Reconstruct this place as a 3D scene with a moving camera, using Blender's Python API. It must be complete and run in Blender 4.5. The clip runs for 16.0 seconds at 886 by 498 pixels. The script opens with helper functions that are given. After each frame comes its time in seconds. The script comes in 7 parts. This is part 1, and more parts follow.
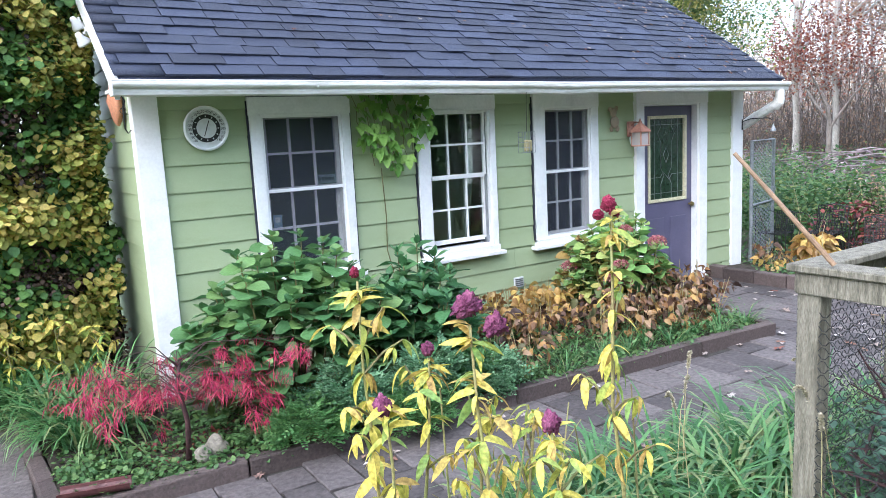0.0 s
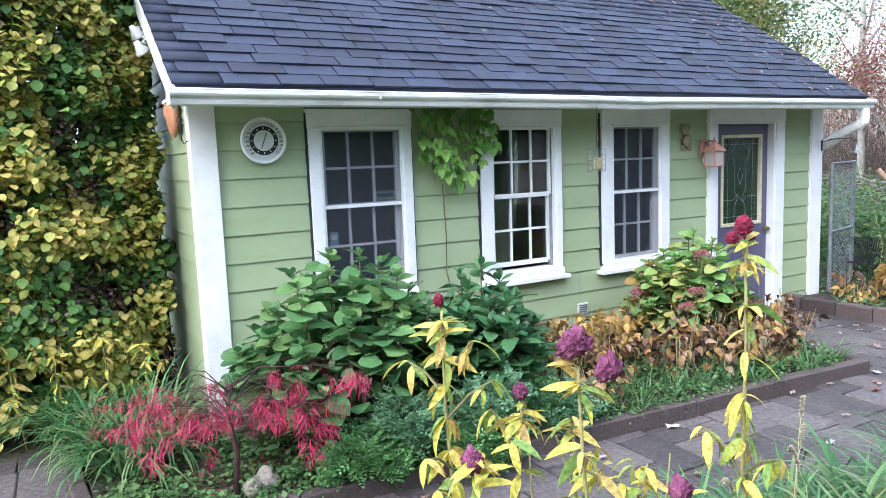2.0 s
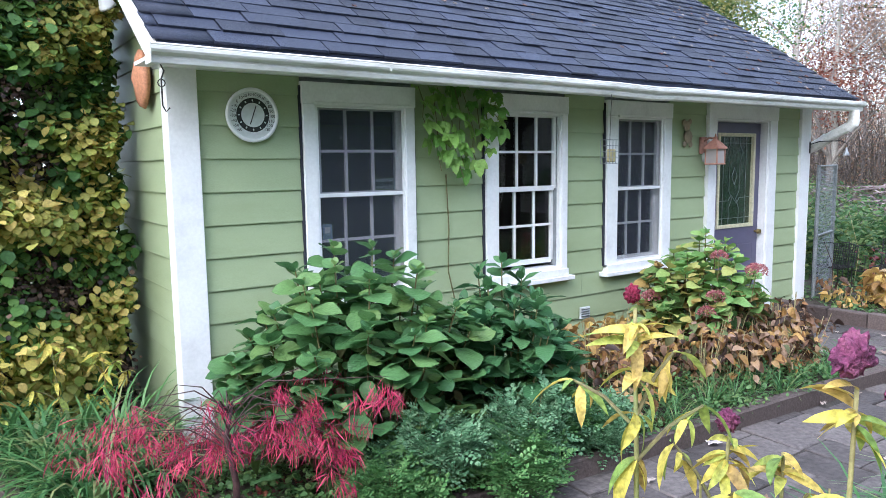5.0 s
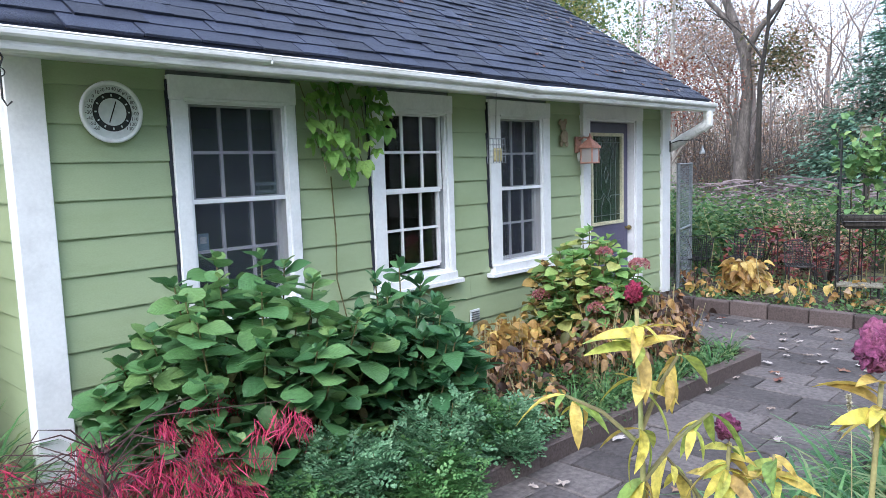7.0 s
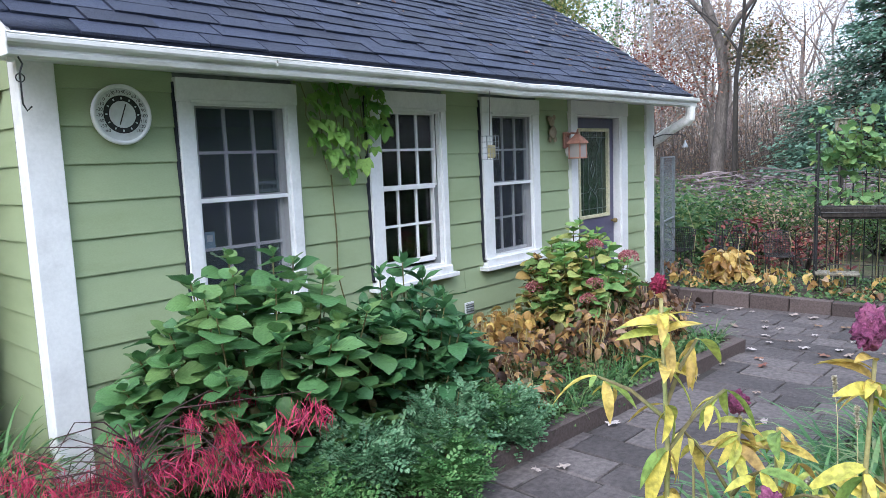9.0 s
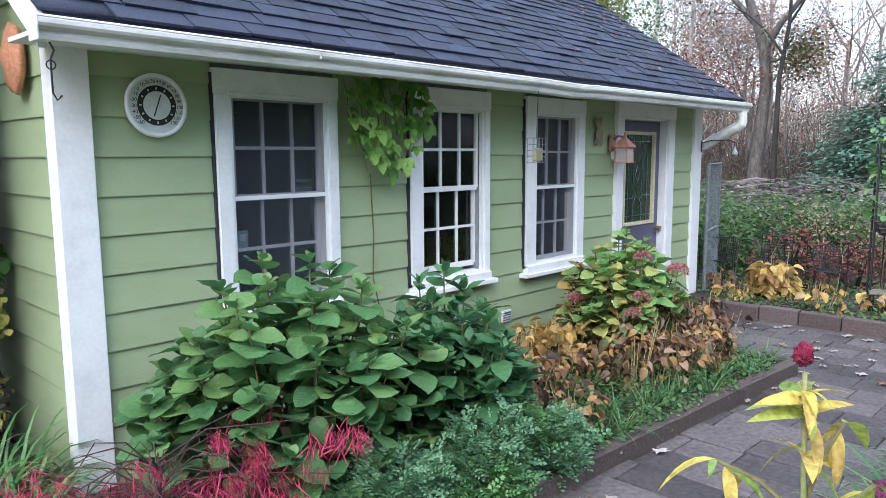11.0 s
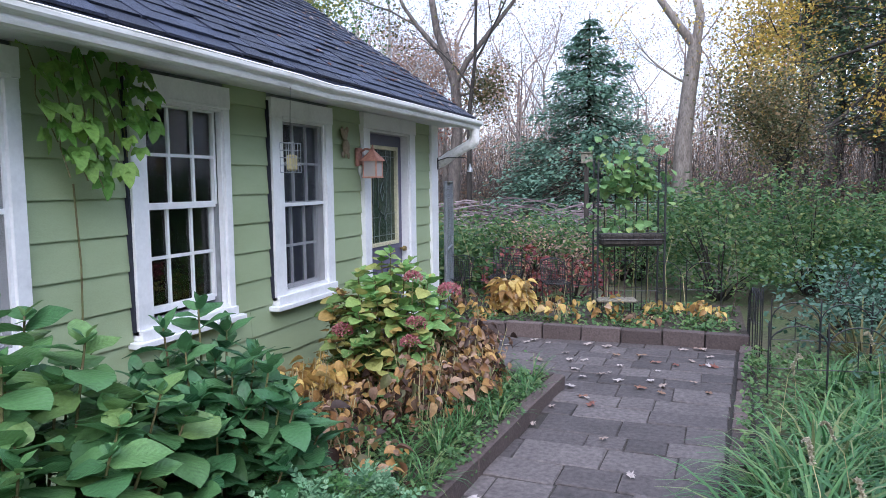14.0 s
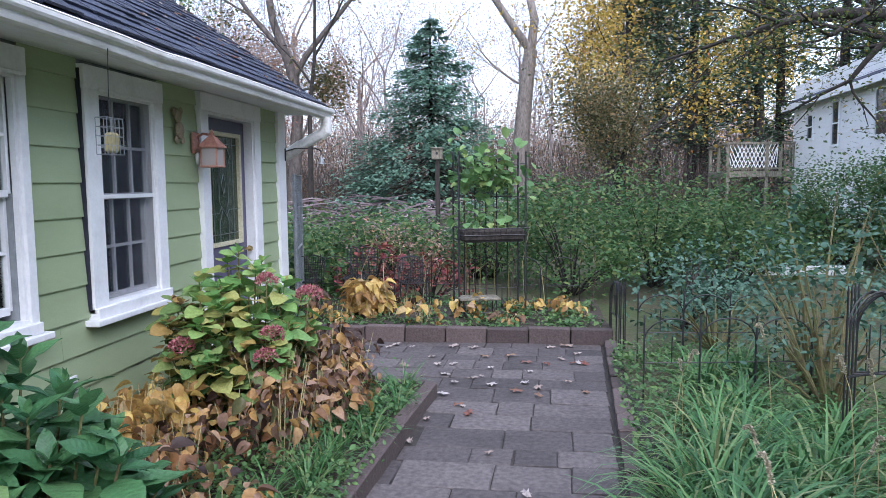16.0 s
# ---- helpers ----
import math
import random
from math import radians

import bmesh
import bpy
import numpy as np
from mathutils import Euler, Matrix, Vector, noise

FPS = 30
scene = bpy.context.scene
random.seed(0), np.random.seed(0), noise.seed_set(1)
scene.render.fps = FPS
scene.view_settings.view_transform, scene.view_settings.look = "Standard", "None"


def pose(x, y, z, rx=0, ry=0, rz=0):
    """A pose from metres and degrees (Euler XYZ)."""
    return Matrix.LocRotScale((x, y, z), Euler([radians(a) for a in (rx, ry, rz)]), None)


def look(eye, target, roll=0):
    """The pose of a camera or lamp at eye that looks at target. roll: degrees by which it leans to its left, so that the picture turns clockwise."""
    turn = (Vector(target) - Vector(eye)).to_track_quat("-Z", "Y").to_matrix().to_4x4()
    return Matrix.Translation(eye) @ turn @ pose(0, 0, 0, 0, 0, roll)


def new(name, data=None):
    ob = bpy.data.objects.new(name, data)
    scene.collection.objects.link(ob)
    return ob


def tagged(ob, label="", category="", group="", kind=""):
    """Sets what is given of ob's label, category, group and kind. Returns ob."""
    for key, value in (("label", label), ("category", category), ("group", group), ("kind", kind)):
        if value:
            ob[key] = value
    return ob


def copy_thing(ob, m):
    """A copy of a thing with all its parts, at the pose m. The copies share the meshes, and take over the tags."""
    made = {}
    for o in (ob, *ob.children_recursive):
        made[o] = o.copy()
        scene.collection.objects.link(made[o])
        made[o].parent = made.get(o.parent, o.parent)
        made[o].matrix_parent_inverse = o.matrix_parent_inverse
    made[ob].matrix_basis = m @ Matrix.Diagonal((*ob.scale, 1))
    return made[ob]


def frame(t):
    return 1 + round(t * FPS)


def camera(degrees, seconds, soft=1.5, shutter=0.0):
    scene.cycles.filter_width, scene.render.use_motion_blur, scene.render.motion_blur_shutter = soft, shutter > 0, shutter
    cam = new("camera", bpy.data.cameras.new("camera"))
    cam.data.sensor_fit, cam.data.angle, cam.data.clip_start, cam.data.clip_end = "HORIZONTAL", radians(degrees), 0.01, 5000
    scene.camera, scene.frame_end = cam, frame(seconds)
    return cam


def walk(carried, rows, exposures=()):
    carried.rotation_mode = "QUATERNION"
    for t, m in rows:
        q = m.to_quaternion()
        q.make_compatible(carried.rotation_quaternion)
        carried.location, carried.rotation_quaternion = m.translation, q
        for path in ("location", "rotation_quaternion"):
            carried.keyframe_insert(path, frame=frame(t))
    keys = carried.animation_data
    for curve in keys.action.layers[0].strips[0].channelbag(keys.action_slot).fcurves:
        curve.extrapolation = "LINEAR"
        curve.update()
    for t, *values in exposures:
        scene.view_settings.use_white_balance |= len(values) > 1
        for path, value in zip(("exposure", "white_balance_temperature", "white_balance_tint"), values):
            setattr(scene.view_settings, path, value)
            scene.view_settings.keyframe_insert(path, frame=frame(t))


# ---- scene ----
cam = camera(63.8, 16.0, soft=0.8)
PATH = [
    (0, (-1.918, -5.312, 1.818), (-0.834, -3.659, 1.512), -2.9),
    (0.5, (-1.942, -5.281, 1.811), (-0.824, -3.653, 1.496), -3.2),
    (1, (-1.935, -5.21, 1.799), (-0.797, -3.605, 1.439), -3.1),
    (1.5, (-1.877, -5.061, 1.801), (-0.818, -3.374, 1.612), -4.0),
    (2, (-1.87, -4.958, 1.787), (-0.883, -3.235, 1.543), -2.2),
    (2.5, (-1.938, -4.806, 1.776), (-0.814, -3.17, 1.537), -1.7),
    (3, (-1.985, -4.67, 1.759), (-0.877, -3.034, 1.452), -2.0),
    (3.5, (-1.947, -4.536, 1.699), (-0.921, -2.838, 1.448), -2.9),
    (3.7, (-1.929, -4.444, 1.694), (-0.886, -2.754, 1.457), -2.8),
    (5.8, (-2.065, -4.048, 1.651), (-0.84, -2.486, 1.408), -1.6),
    (6, (-2.038, -3.987, 1.656), (-0.773, -2.456, 1.425), -2.6),
    (6.5, (-1.989, -3.897, 1.621), (-0.598, -2.475, 1.409), -1.7),
    (7, (-2.018, -3.867, 1.629), (-0.574, -2.501, 1.405), -1.8),
    (7.5, (-2.084, -3.876, 1.62), (-0.634, -2.517, 1.4), -2.2),
    (8, (-2.157, -3.872, 1.622), (-0.703, -2.521, 1.377), -2.1),
    (8.2, (-2.181, -3.876, 1.624), (-0.722, -2.53, 1.38), -2.5),
    (10.3, (-2.22, -3.814, 1.72), (-0.705, -2.536, 1.452), -0.8),
    (10.5, (-2.195, -3.748, 1.706), (-0.69, -2.466, 1.399), -0.1),
    (11, (-2.095, -3.621, 1.721), (-0.664, -2.249, 1.459), -0.3),
    (11.5, (-2.034, -3.468, 1.641), (-0.65, -2.06, 1.319), -0.0),
    (12, (-2.021, -3.332, 1.645), (-0.438, -2.135, 1.396), -0.3),
    (12.5, (-1.967, -3.204, 1.618), (-0.23, -2.245, 1.367), -1.0),
    (13, (-1.86, -3.094, 1.603), (-0.119, -2.125, 1.432), -1.8),
    (13.5, (-1.697, -2.991, 1.598), (0.09, -2.111, 1.411), -0.9),
    (14, (-1.642, -2.85, 1.584), (0.23, -2.17, 1.4), -0.6),
    (14.5, (-1.568, -2.751, 1.573), (0.358, -2.248, 1.379), -1.5),
    (15, (-1.475, -2.664, 1.535), (0.458, -2.205, 1.305), -0.8),
    (15.5, (-1.254, -2.605, 1.53), (0.706, -2.24, 1.365), -1.1),
    (16, (-1.153, -2.545, 1.507), (0.823, -2.299, 1.321), -0.5),
]
walk(cam, [(t, look(eye, target, roll)) for t, eye, target, roll in PATH],
     [(0, 2.0, 5800, 8.5), (3.5, 1.92, 5800, 8.5), (8, 1.57, 5800, 8.5), (10.5, 1.5, 5800, 8.5), (12, 1.58, 5800, 9.5), (13, 1.5, 5680, 14), (14.5, 1.33, 5680, 14), (16, 1.34, 5680, 14)])

# ---- world and light ----
world = bpy.data.worlds.new("sky")
scene.world = world
world.use_nodes = True
wn, wl = world.node_tree.nodes, world.node_tree.links
sky = wn.new("ShaderNodeTexSky")
sky.sky_type = "NISHITA"
sky.sun_disc = False
sky.sun_elevation = radians(46.5)
sky.sun_rotation = radians(249.5)
sky.air_density, sky.dust_density, sky.ozone_density = 1.0, 2.0, 1.0
wn["Background"].inputs["Strength"].default_value = 0.1
wl.new(sky.outputs[0], wn["Background"].inputs["Color"])
# an even layer of thin white cloud over the whole sky
cloud = wn.new("ShaderNodeBackground")
cloud.inputs["Color"].default_value, cloud.inputs["Strength"].default_value = (0.95, 0.96, 1.0, 1), 0.42
both = wn.new("ShaderNodeAddShader")
wl.new(wn["Background"].outputs[0], both.inputs[0])
wl.new(cloud.outputs[0], both.inputs[1])
wl.new(both.outputs[0], wn["World Output"].inputs["Surface"])
sun_data = bpy.data.lights.new("sun", "SUN")
sun_data.energy, sun_data.angle, sun_data.color = 1.1, radians(60), (1.0, 0.95, 0.9)
sun = new("sun", sun_data)
sun.matrix_world = look((-40, -15, 45), (0, 0, 0))


# ---- materials ----
def mat(name, cols, scale=6.0, rough=0.8, bump=0.25, bscale=60.0, rand="", amount=0.3, metal=0.0, spec=0.4, fine=0.25, leaf=0.0, stretch=(1, 1, 1)):
    m = bpy.data.materials.new(name)
    m.use_nodes = True
    n, l = m.node_tree.nodes, m.node_tree.links
    b = n["Principled BSDF"]
    geo = n.new("ShaderNodeNewGeometry")
    mp = n.new("ShaderNodeMapping")
    mp.inputs["Scale"].default_value = stretch
    l.new(geo.outputs["Position"], mp.inputs["Vector"])
    n1 = n.new("ShaderNodeTexNoise")
    n1.inputs["Scale"].default_value, n1.inputs["Detail"].default_value, n1.inputs["Roughness"].default_value = scale, 6, 0.65
    l.new(mp.outputs[0], n1.inputs["Vector"])
    ramp = n.new("ShaderNodeValToRGB")
    e = ramp.color_ramp.elements
    lo, hi = 0.3, 0.7
    if rand:
        lo, hi = 0.02, 0.98
    while len(e) < len(cols):
        e.new(0.5)
    for i, c in enumerate(cols):
        e[i].position = lo + (hi - lo) * i / max(1, len(cols) - 1)
        e[i].color = (*c, 1)
    if rand:
        if rand == "obj":
            src = n.new("ShaderNodeObjectInfo").outputs["Random"]
        else:
            src = geo.outputs["Random Per Island"]
        add = n.new("ShaderNodeMath")
        add.operation = "MULTIPLY_ADD"
        l.new(n1.outputs["Fac"], add.inputs[0])
        add.inputs[1].default_value = 0.7 * (1 - amount)
        mul = n.new("ShaderNodeMath")
        mul.operation = "MULTIPLY_ADD"
        l.new(src, mul.inputs[0])
        mul.inputs[1].default_value = amount + 0.3
        mul.inputs[2].default_value = -0.15
        l.new(mul.outputs[0], add.inputs[2])
        l.new(add.outputs[0], ramp.inputs[0])
    else:
        l.new(n1.outputs["Fac"], ramp.inputs[0])
    n2 = n.new("ShaderNodeTexNoise")
    n2.inputs["Scale"].default_value, n2.inputs["Detail"].default_value = bscale, 5
    l.new(mp.outputs[0], n2.inputs["Vector"])
    mr = n.new("ShaderNodeMapRange")
    mr.inputs["From Min"].default_value, mr.inputs["From Max"].default_value = 0.3, 0.7
    mr.inputs["To Min"].default_value, mr.inputs["To Max"].default_value = 1 - fine, 1 + fine * 0.6
    l.new(n2.outputs["Fac"], mr.inputs["Value"])
    mx = n.new("ShaderNodeMix")
    mx.data_type, mx.blend_type = "RGBA", "MULTIPLY"
    mx.inputs[0].default_value = 1.0
    l.new(ramp.outputs[0], mx.inputs[6])
    l.new(mr.outputs[0], mx.inputs[7])
    l.new(mx.outputs[2], b.inputs["Base Color"])
    b.inputs["Roughness"].default_value, b.inputs["Metallic"].default_value = rough, metal
    b.inputs["Specular IOR Level"].default_value = spec
    if bump:
        bp = n.new("ShaderNodeBump")
        bp.inputs["Strength"].default_value, bp.inputs["Distance"].default_value = bump, 0.01
        l.new(n2.outputs["Fac"], bp.inputs["Height"])
        l.new(bp.outputs[0], b.inputs["Normal"])
    if leaf and rand == "obj":
        # ribs that slant from the middle of the leaf
        tc, sp, ab, sc, sn, rm = n.new("ShaderNodeTexCoord"), n.new("ShaderNodeSeparateXYZ"), n.new("ShaderNodeMath"), n.new("ShaderNodeMath"), n.new("ShaderNodeMath"), n.new("ShaderNodeMath")
        l.new(tc.outputs["Object"], sp.inputs[0])
        ab.operation, sc.operation, sn.operation, rm.operation = "ABSOLUTE", "MULTIPLY_ADD", "MULTIPLY", "SINE"
        l.new(sp.outputs["Y"], ab.inputs[0])
        l.new(ab.outputs[0], sc.inputs[0])
        sc.inputs[1].default_value = -0.75
        l.new(sp.outputs["X"], sc.inputs[2])
        l.new(sc.outputs[0], sn.inputs[0])
        sn.inputs[1].default_value = 290.0
        l.new(sn.outputs[0], rm.inputs[0])
        b2 = n.new("ShaderNodeBump")
        b2.inputs["Strength"].default_value, b2.inputs["Distance"].default_value = 0.16, 0.003
        l.new(rm.outputs[0], b2.inputs["Height"])
        l.new(bp.outputs[0], b2.inputs["Normal"])
        l.new(b2.outputs[0], b.inputs["Normal"])
    if leaf:
        tr = n.new("ShaderNodeBsdfTranslucent")
        l.new(mx.outputs[2], tr.inputs["Color"])
        ms = n.new("ShaderNodeMixShader")
        ms.inputs[0].default_value = leaf
        l.new(b.outputs[0], ms.inputs[1])
        l.new(tr.outputs[0], ms.inputs[2])
        l.new(ms.outputs[0], n["Material Output"].inputs["Surface"])
    return m


def glass(name, tint=(1, 1, 1), ior=1.5, rough=0.02):
    m = bpy.data.materials.new(name)
    m.use_nodes = True
    n, l = m.node_tree.nodes, m.node_tree.links
    n.remove(n["Principled BSDF"])
    t, g, f, x = n.new("ShaderNodeBsdfTransparent"), n.new("ShaderNodeBsdfGlossy"), n.new("ShaderNodeFresnel"), n.new("ShaderNodeMixShader")
    t.inputs["Color"].default_value = (*tint, 1)
    g.inputs["Roughness"].default_value = rough
    f.inputs["IOR"].default_value = ior
    l.new(f.outputs[0], x.inputs[0])
    l.new(t.outputs[0], x.inputs[1])
    l.new(g.outputs[0], x.inputs[2])
    l.new(x.outputs[0], n["Material Output"].inputs["Surface"])
    return m


def screen_mat(name, col, cover):
    m = bpy.data.materials.new(name)
    m.use_nodes = True
    n, l = m.node_tree.nodes, m.node_tree.links
    b = n["Principled BSDF"]
    b.inputs["Base Color"].default_value, b.inputs["Roughness"].default_value = (*col, 1), 0.6
    t, x = n.new("ShaderNodeBsdfTransparent"), n.new("ShaderNodeMixShader")
    x.inputs[0].default_value = cover
    l.new(t.outputs[0], x.inputs[1])
    l.new(b.outputs[0], x.inputs[2])
    l.new(x.outputs[0], n["Material Output"].inputs["Surface"])
    return m


GREEN = mat("green_siding_paint", [(0.315, 0.378, 0.22), (0.35, 0.42, 0.25), (0.375, 0.445, 0.27)], 1.6, 0.5, 0.12, 90, fine=0.06, stretch=(1, 1, 3))
WHITE = mat("white_trim_paint", [(0.72, 0.72, 0.73), (0.81, 0.81, 0.82), (0.84, 0.84, 0.85)], 5, 0.45, 0.12, 50, fine=0.05)
GUTTER = mat("white_gutter_metal", [(0.5, 0.49, 0.45), (0.76, 0.75, 0.73), (0.82, 0.81, 0.8)], 4, 0.4, 0.05, 30, fine=0.1, stretch=(0.6, 3, 3))
PURPLE = mat("purple_door_paint", [(0.1, 0.095, 0.155), (0.125, 0.115, 0.185)], 4, 0.45, 0.1, 60, fine=0.08)
SHINGLE = mat("slate_blue_shingle", [(0.011, 0.015, 0.034), (0.021, 0.028, 0.058), (0.038, 0.049, 0.094)], 3.5, 0.6, 0.9, 160, "obj", 0.42, fine=0.55)
SHINGLE_J = mat("slate_blue_shingle_far", [(0.011, 0.015, 0.034), (0.021, 0.028, 0.058), (0.038, 0.049, 0.094)], 3.5, 0.6, 0.9, 160, "isl", 0.42, fine=0.55)
PAVER = mat("concrete_paver", [(0.035, 0.03, 0.03), (0.085, 0.072, 0.072), (0.13, 0.112, 0.11), (0.22, 0.19, 0.182)], 3.2, 0.72, 0.8, 30, "obj", 0.16, fine=0.42)
EDGING = mat("brown_edging_block", [(0.05, 0.037, 0.035), (0.088, 0.066, 0.062), (0.135, 0.103, 0.097)], 6, 0.85, 0.7, 60, "obj", 0.5, fine=0.3)
SOIL = mat("dark_soil", [(0.018, 0.014, 0.011), (0.045, 0.034, 0.026), (0.07, 0.055, 0.04)], 9, 0.95, 0.9, 40, fine=0.4)
GROUND = mat("leaf_litter_ground", [(0.05, 0.075, 0.025), (0.065, 0.085, 0.03), (0.09, 0.08, 0.048), (0.05, 0.085, 0.028)], 0.6, 0.95, 0.9, 25, fine=0.45)
JOINT = mat("dark_joint_sand", [(0.03, 0.027, 0.025), (0.055, 0.048, 0.042)], 12, 0.95, 0.6, 80)
DARK_IN = mat("grey_interior_wall", [(0.2, 0.215, 0.23), (0.27, 0.285, 0.3)], 2, 0.8, 0.05, 20)
BLACK = mat("black_iron", [(0.008, 0.008, 0.01), (0.02, 0.02, 0.022)], 12, 0.5, 0.2, 80, spec=0.5)
GREYWOOD = mat("weathered_grey_wood", [(0.11, 0.1, 0.075), (0.22, 0.2, 0.155), (0.31, 0.285, 0.23)], 9, 0.85, 0.8, 90, fine=0.4, stretch=(4, 4, 0.5))
BARK = mat("grey_bark", [(0.12, 0.1, 0.09), (0.21, 0.18, 0.16), (0.28, 0.25, 0.225)], 8, 0.9, 0.9, 30, fine=0.35, stretch=(1, 1, 0.3))
BARK_D = mat("dark_bark", [(0.02, 0.017, 0.015), (0.05, 0.042, 0.037)], 8, 0.9, 0.9, 30, fine=0.35, stretch=(1, 1, 0.3))
BARK_O = mat("brown_grey_oak_bark", [(0.06, 0.05, 0.047), (0.11, 0.093, 0.085), (0.17, 0.145, 0.13)], 8, 0.9, 0.9, 30, fine=0.35, stretch=(1, 1, 0.3))
# bark of the distant trees: haze is mixed into the colour as paleness
BARK_F = mat("haze_paled_twig_bark", [(0.2, 0.165, 0.155), (0.3, 0.25, 0.235), (0.4, 0.345, 0.32)], 4, 0.9, 0.3, 30, fine=0.3, stretch=(1, 1, 0.3))
GLASS = glass("window_glass", (0.86, 0.95, 0.94), 1.7)


# ---- builders ----
def bm_box(bm, x0, x1, y0, y1, z0, z1, bevel=0.0):
    r = bmesh.ops.create_cube(bm, size=1.0)
    vs = r["verts"]
    for v in vs:
        v.co = Vector(((x0 + x1) / 2 + v.co.x * (x1 - x0), (y0 + y1) / 2 + v.co.y * (y1 - y0), (z0 + z1) / 2 + v.co.z * (z1 - z0)))
    if bevel:
        es = list({e for v in vs for e in v.link_edges})
        bmesh.ops.bevel(bm, geom=es, offset=bevel, segments=1, affect="EDGES")
    return vs


def boxes(*specs, bevel=0.0):
    bm = bmesh.new()
    for s in specs:
        bm_box(bm, *s, bevel=bevel)
    return bm


def bm_tube(bm, pts, radii, sides=6, cap=True):
    pts = [Vector(p) for p in pts]
    rings = []
    for i, p in enumerate(pts):
        d = (pts[min(i + 1, len(pts) - 1)] - pts[max(i - 1, 0)]).normalized()
        a = d.orthogonal().normalized() if not rings else (prev - d * prev.dot(d)).normalized()
        prev = a
        b = d.cross(a)
        r = radii[i] if isinstance(radii, (list, tuple)) else radii
        rings.append([bm.verts.new(p + (a * math.cos(k * math.tau / sides) + b * math.sin(k * math.tau / sides)) * r) for k in range(sides)])
    for q, w in zip(rings, rings[1:]):
        for k in range(sides):
            bm.faces.new((q[k], q[(k + 1) % sides], w[(k + 1) % sides], w[k]))
    if cap:
        bm.faces.new(list(reversed(rings[0])))
        bm.faces.new(rings[-1])
    return bm


def tube(pts, radii, sides=6):
    return bm_tube(bmesh.new(), pts, radii, sides)


def bm_lathe(profile, sides=24):
    """A turned shape round z from (radius, height) pairs."""
    bm = bmesh.new()
    rings = [[bm.verts.new((r * math.cos(k * math.tau / sides), r * math.sin(k * math.tau / sides), z)) for k in range(sides)] for r, z in profile]
    for q, w in zip(rings, rings[1:]):
        for k in range(sides):
            bm.faces.new((q[k], q[(k + 1) % sides], w[(k + 1) % sides], w[k]))
    bm.faces.new(list(reversed(rings[0])))
    bm.faces.new(rings[-1])
    return bm


def part(name, bm, material, parent=None, label="", smooth=False):
    me = bpy.data.meshes.new(name)
    bm.to_mesh(me)
    bm.free()
    me.materials.append(material)
    if smooth:
        me.polygons.foreach_set("use_smooth", [True] * len(me.polygons))
    ob = new(name, me)
    ob.parent = parent
    if label:
        ob["label"] = label
    return ob


def shared(name, me, m, parent):
    ob = new(name, me)
    ob.parent = parent
    ob.matrix_basis = m
    return ob


def thing(name, label, category, m=None, group="", kind=""):
    ob = new(name)
    if m is not None:
        ob.matrix_basis = m
    return tagged(ob, label, category, group, kind)


def big_mesh(name, verts, quads, material, parent=None, smooth=False):
    """One mesh from numpy arrays of vertices and four-cornered faces."""
    me = bpy.data.meshes.new(name)
    verts, quads = np.asarray(verts, np.float32), np.asarray(quads, np.int32)
    me.vertices.add(len(verts))
    me.vertices.foreach_set("co", verts.ravel())
    me.loops.add(quads.size)
    me.loops.foreach_set("vertex_index", quads.ravel())
    me.polygons.add(len(quads))
    me.polygons.foreach_set("loop_start", np.arange(0, quads.size, 4, dtype=np.int32))
    me.update(calc_edges=True)
    me.validate()
    me.materials.append(material)
    if smooth:
        me.polygons.foreach_set("use_smooth", [True] * len(me.polygons))
    ob = new(name, me)
    ob.parent = parent
    return ob


# leaf outlines along +x, bent down towards the tip
def leaf_shape(length=1.0, width=0.6, fold=0.12, droop=0.18, rows=3):
    vs, fs = [], []
    for i in range(rows + 1):
        u = i / rows
        w = width / 2 * max(0.0, math.sin(math.pi * (0.03 + u * 0.96) ** 0.9)) ** 0.72 * (1 if i < rows else 0.2)
        z = -droop * u * u
        vs += [(u * length, -w, z + fold * w), (u * length, 0, z), (u * length, w, z + fold * w)]
    for i in range(rows):
        a = i * 3
        fs += [(a, a + 1, a + 4, a + 3), (a + 1, a + 2, a + 5, a + 4)]
    return np.array(vs, np.float32), np.array(fs, np.int32)


SIMPLE = (np.array([(0, -0.06, 0), (0.5, -0.3, 0.02), (1, 0, -0.1), (0.5, 0.3, 0.02)], np.float32), np.array([(0, 1, 2, 3)], np.int32))
LEAF = leaf_shape()
BROAD = leaf_shape(1, 0.72, 0.2, 0.2)
rng = np.random.default_rng(7)


def turns(yaw, pitch, roll):
    """Rotation matrices for arrays of angles: the leaf's way, its rise and its lean."""
    cy, sy, cp, sp, cr, sr = np.cos(yaw), np.sin(yaw), np.cos(pitch), np.sin(pitch), np.cos(roll), np.sin(roll)
    z = np.zeros_like(yaw)
    o = np.ones_like(yaw)
    rz = np.stack([cy, -sy, z, sy, cy, z, z, z, o], -1).reshape(-1, 3, 3)
    ry = np.stack([cp, z, -sp, z, o, z, sp, z, cp], -1).reshape(-1, 3, 3)
    rx = np.stack([o, z, z, z, cr, -sr, z, sr, cr], -1).reshape(-1, 3, 3)
    return rz @ ry @ rx


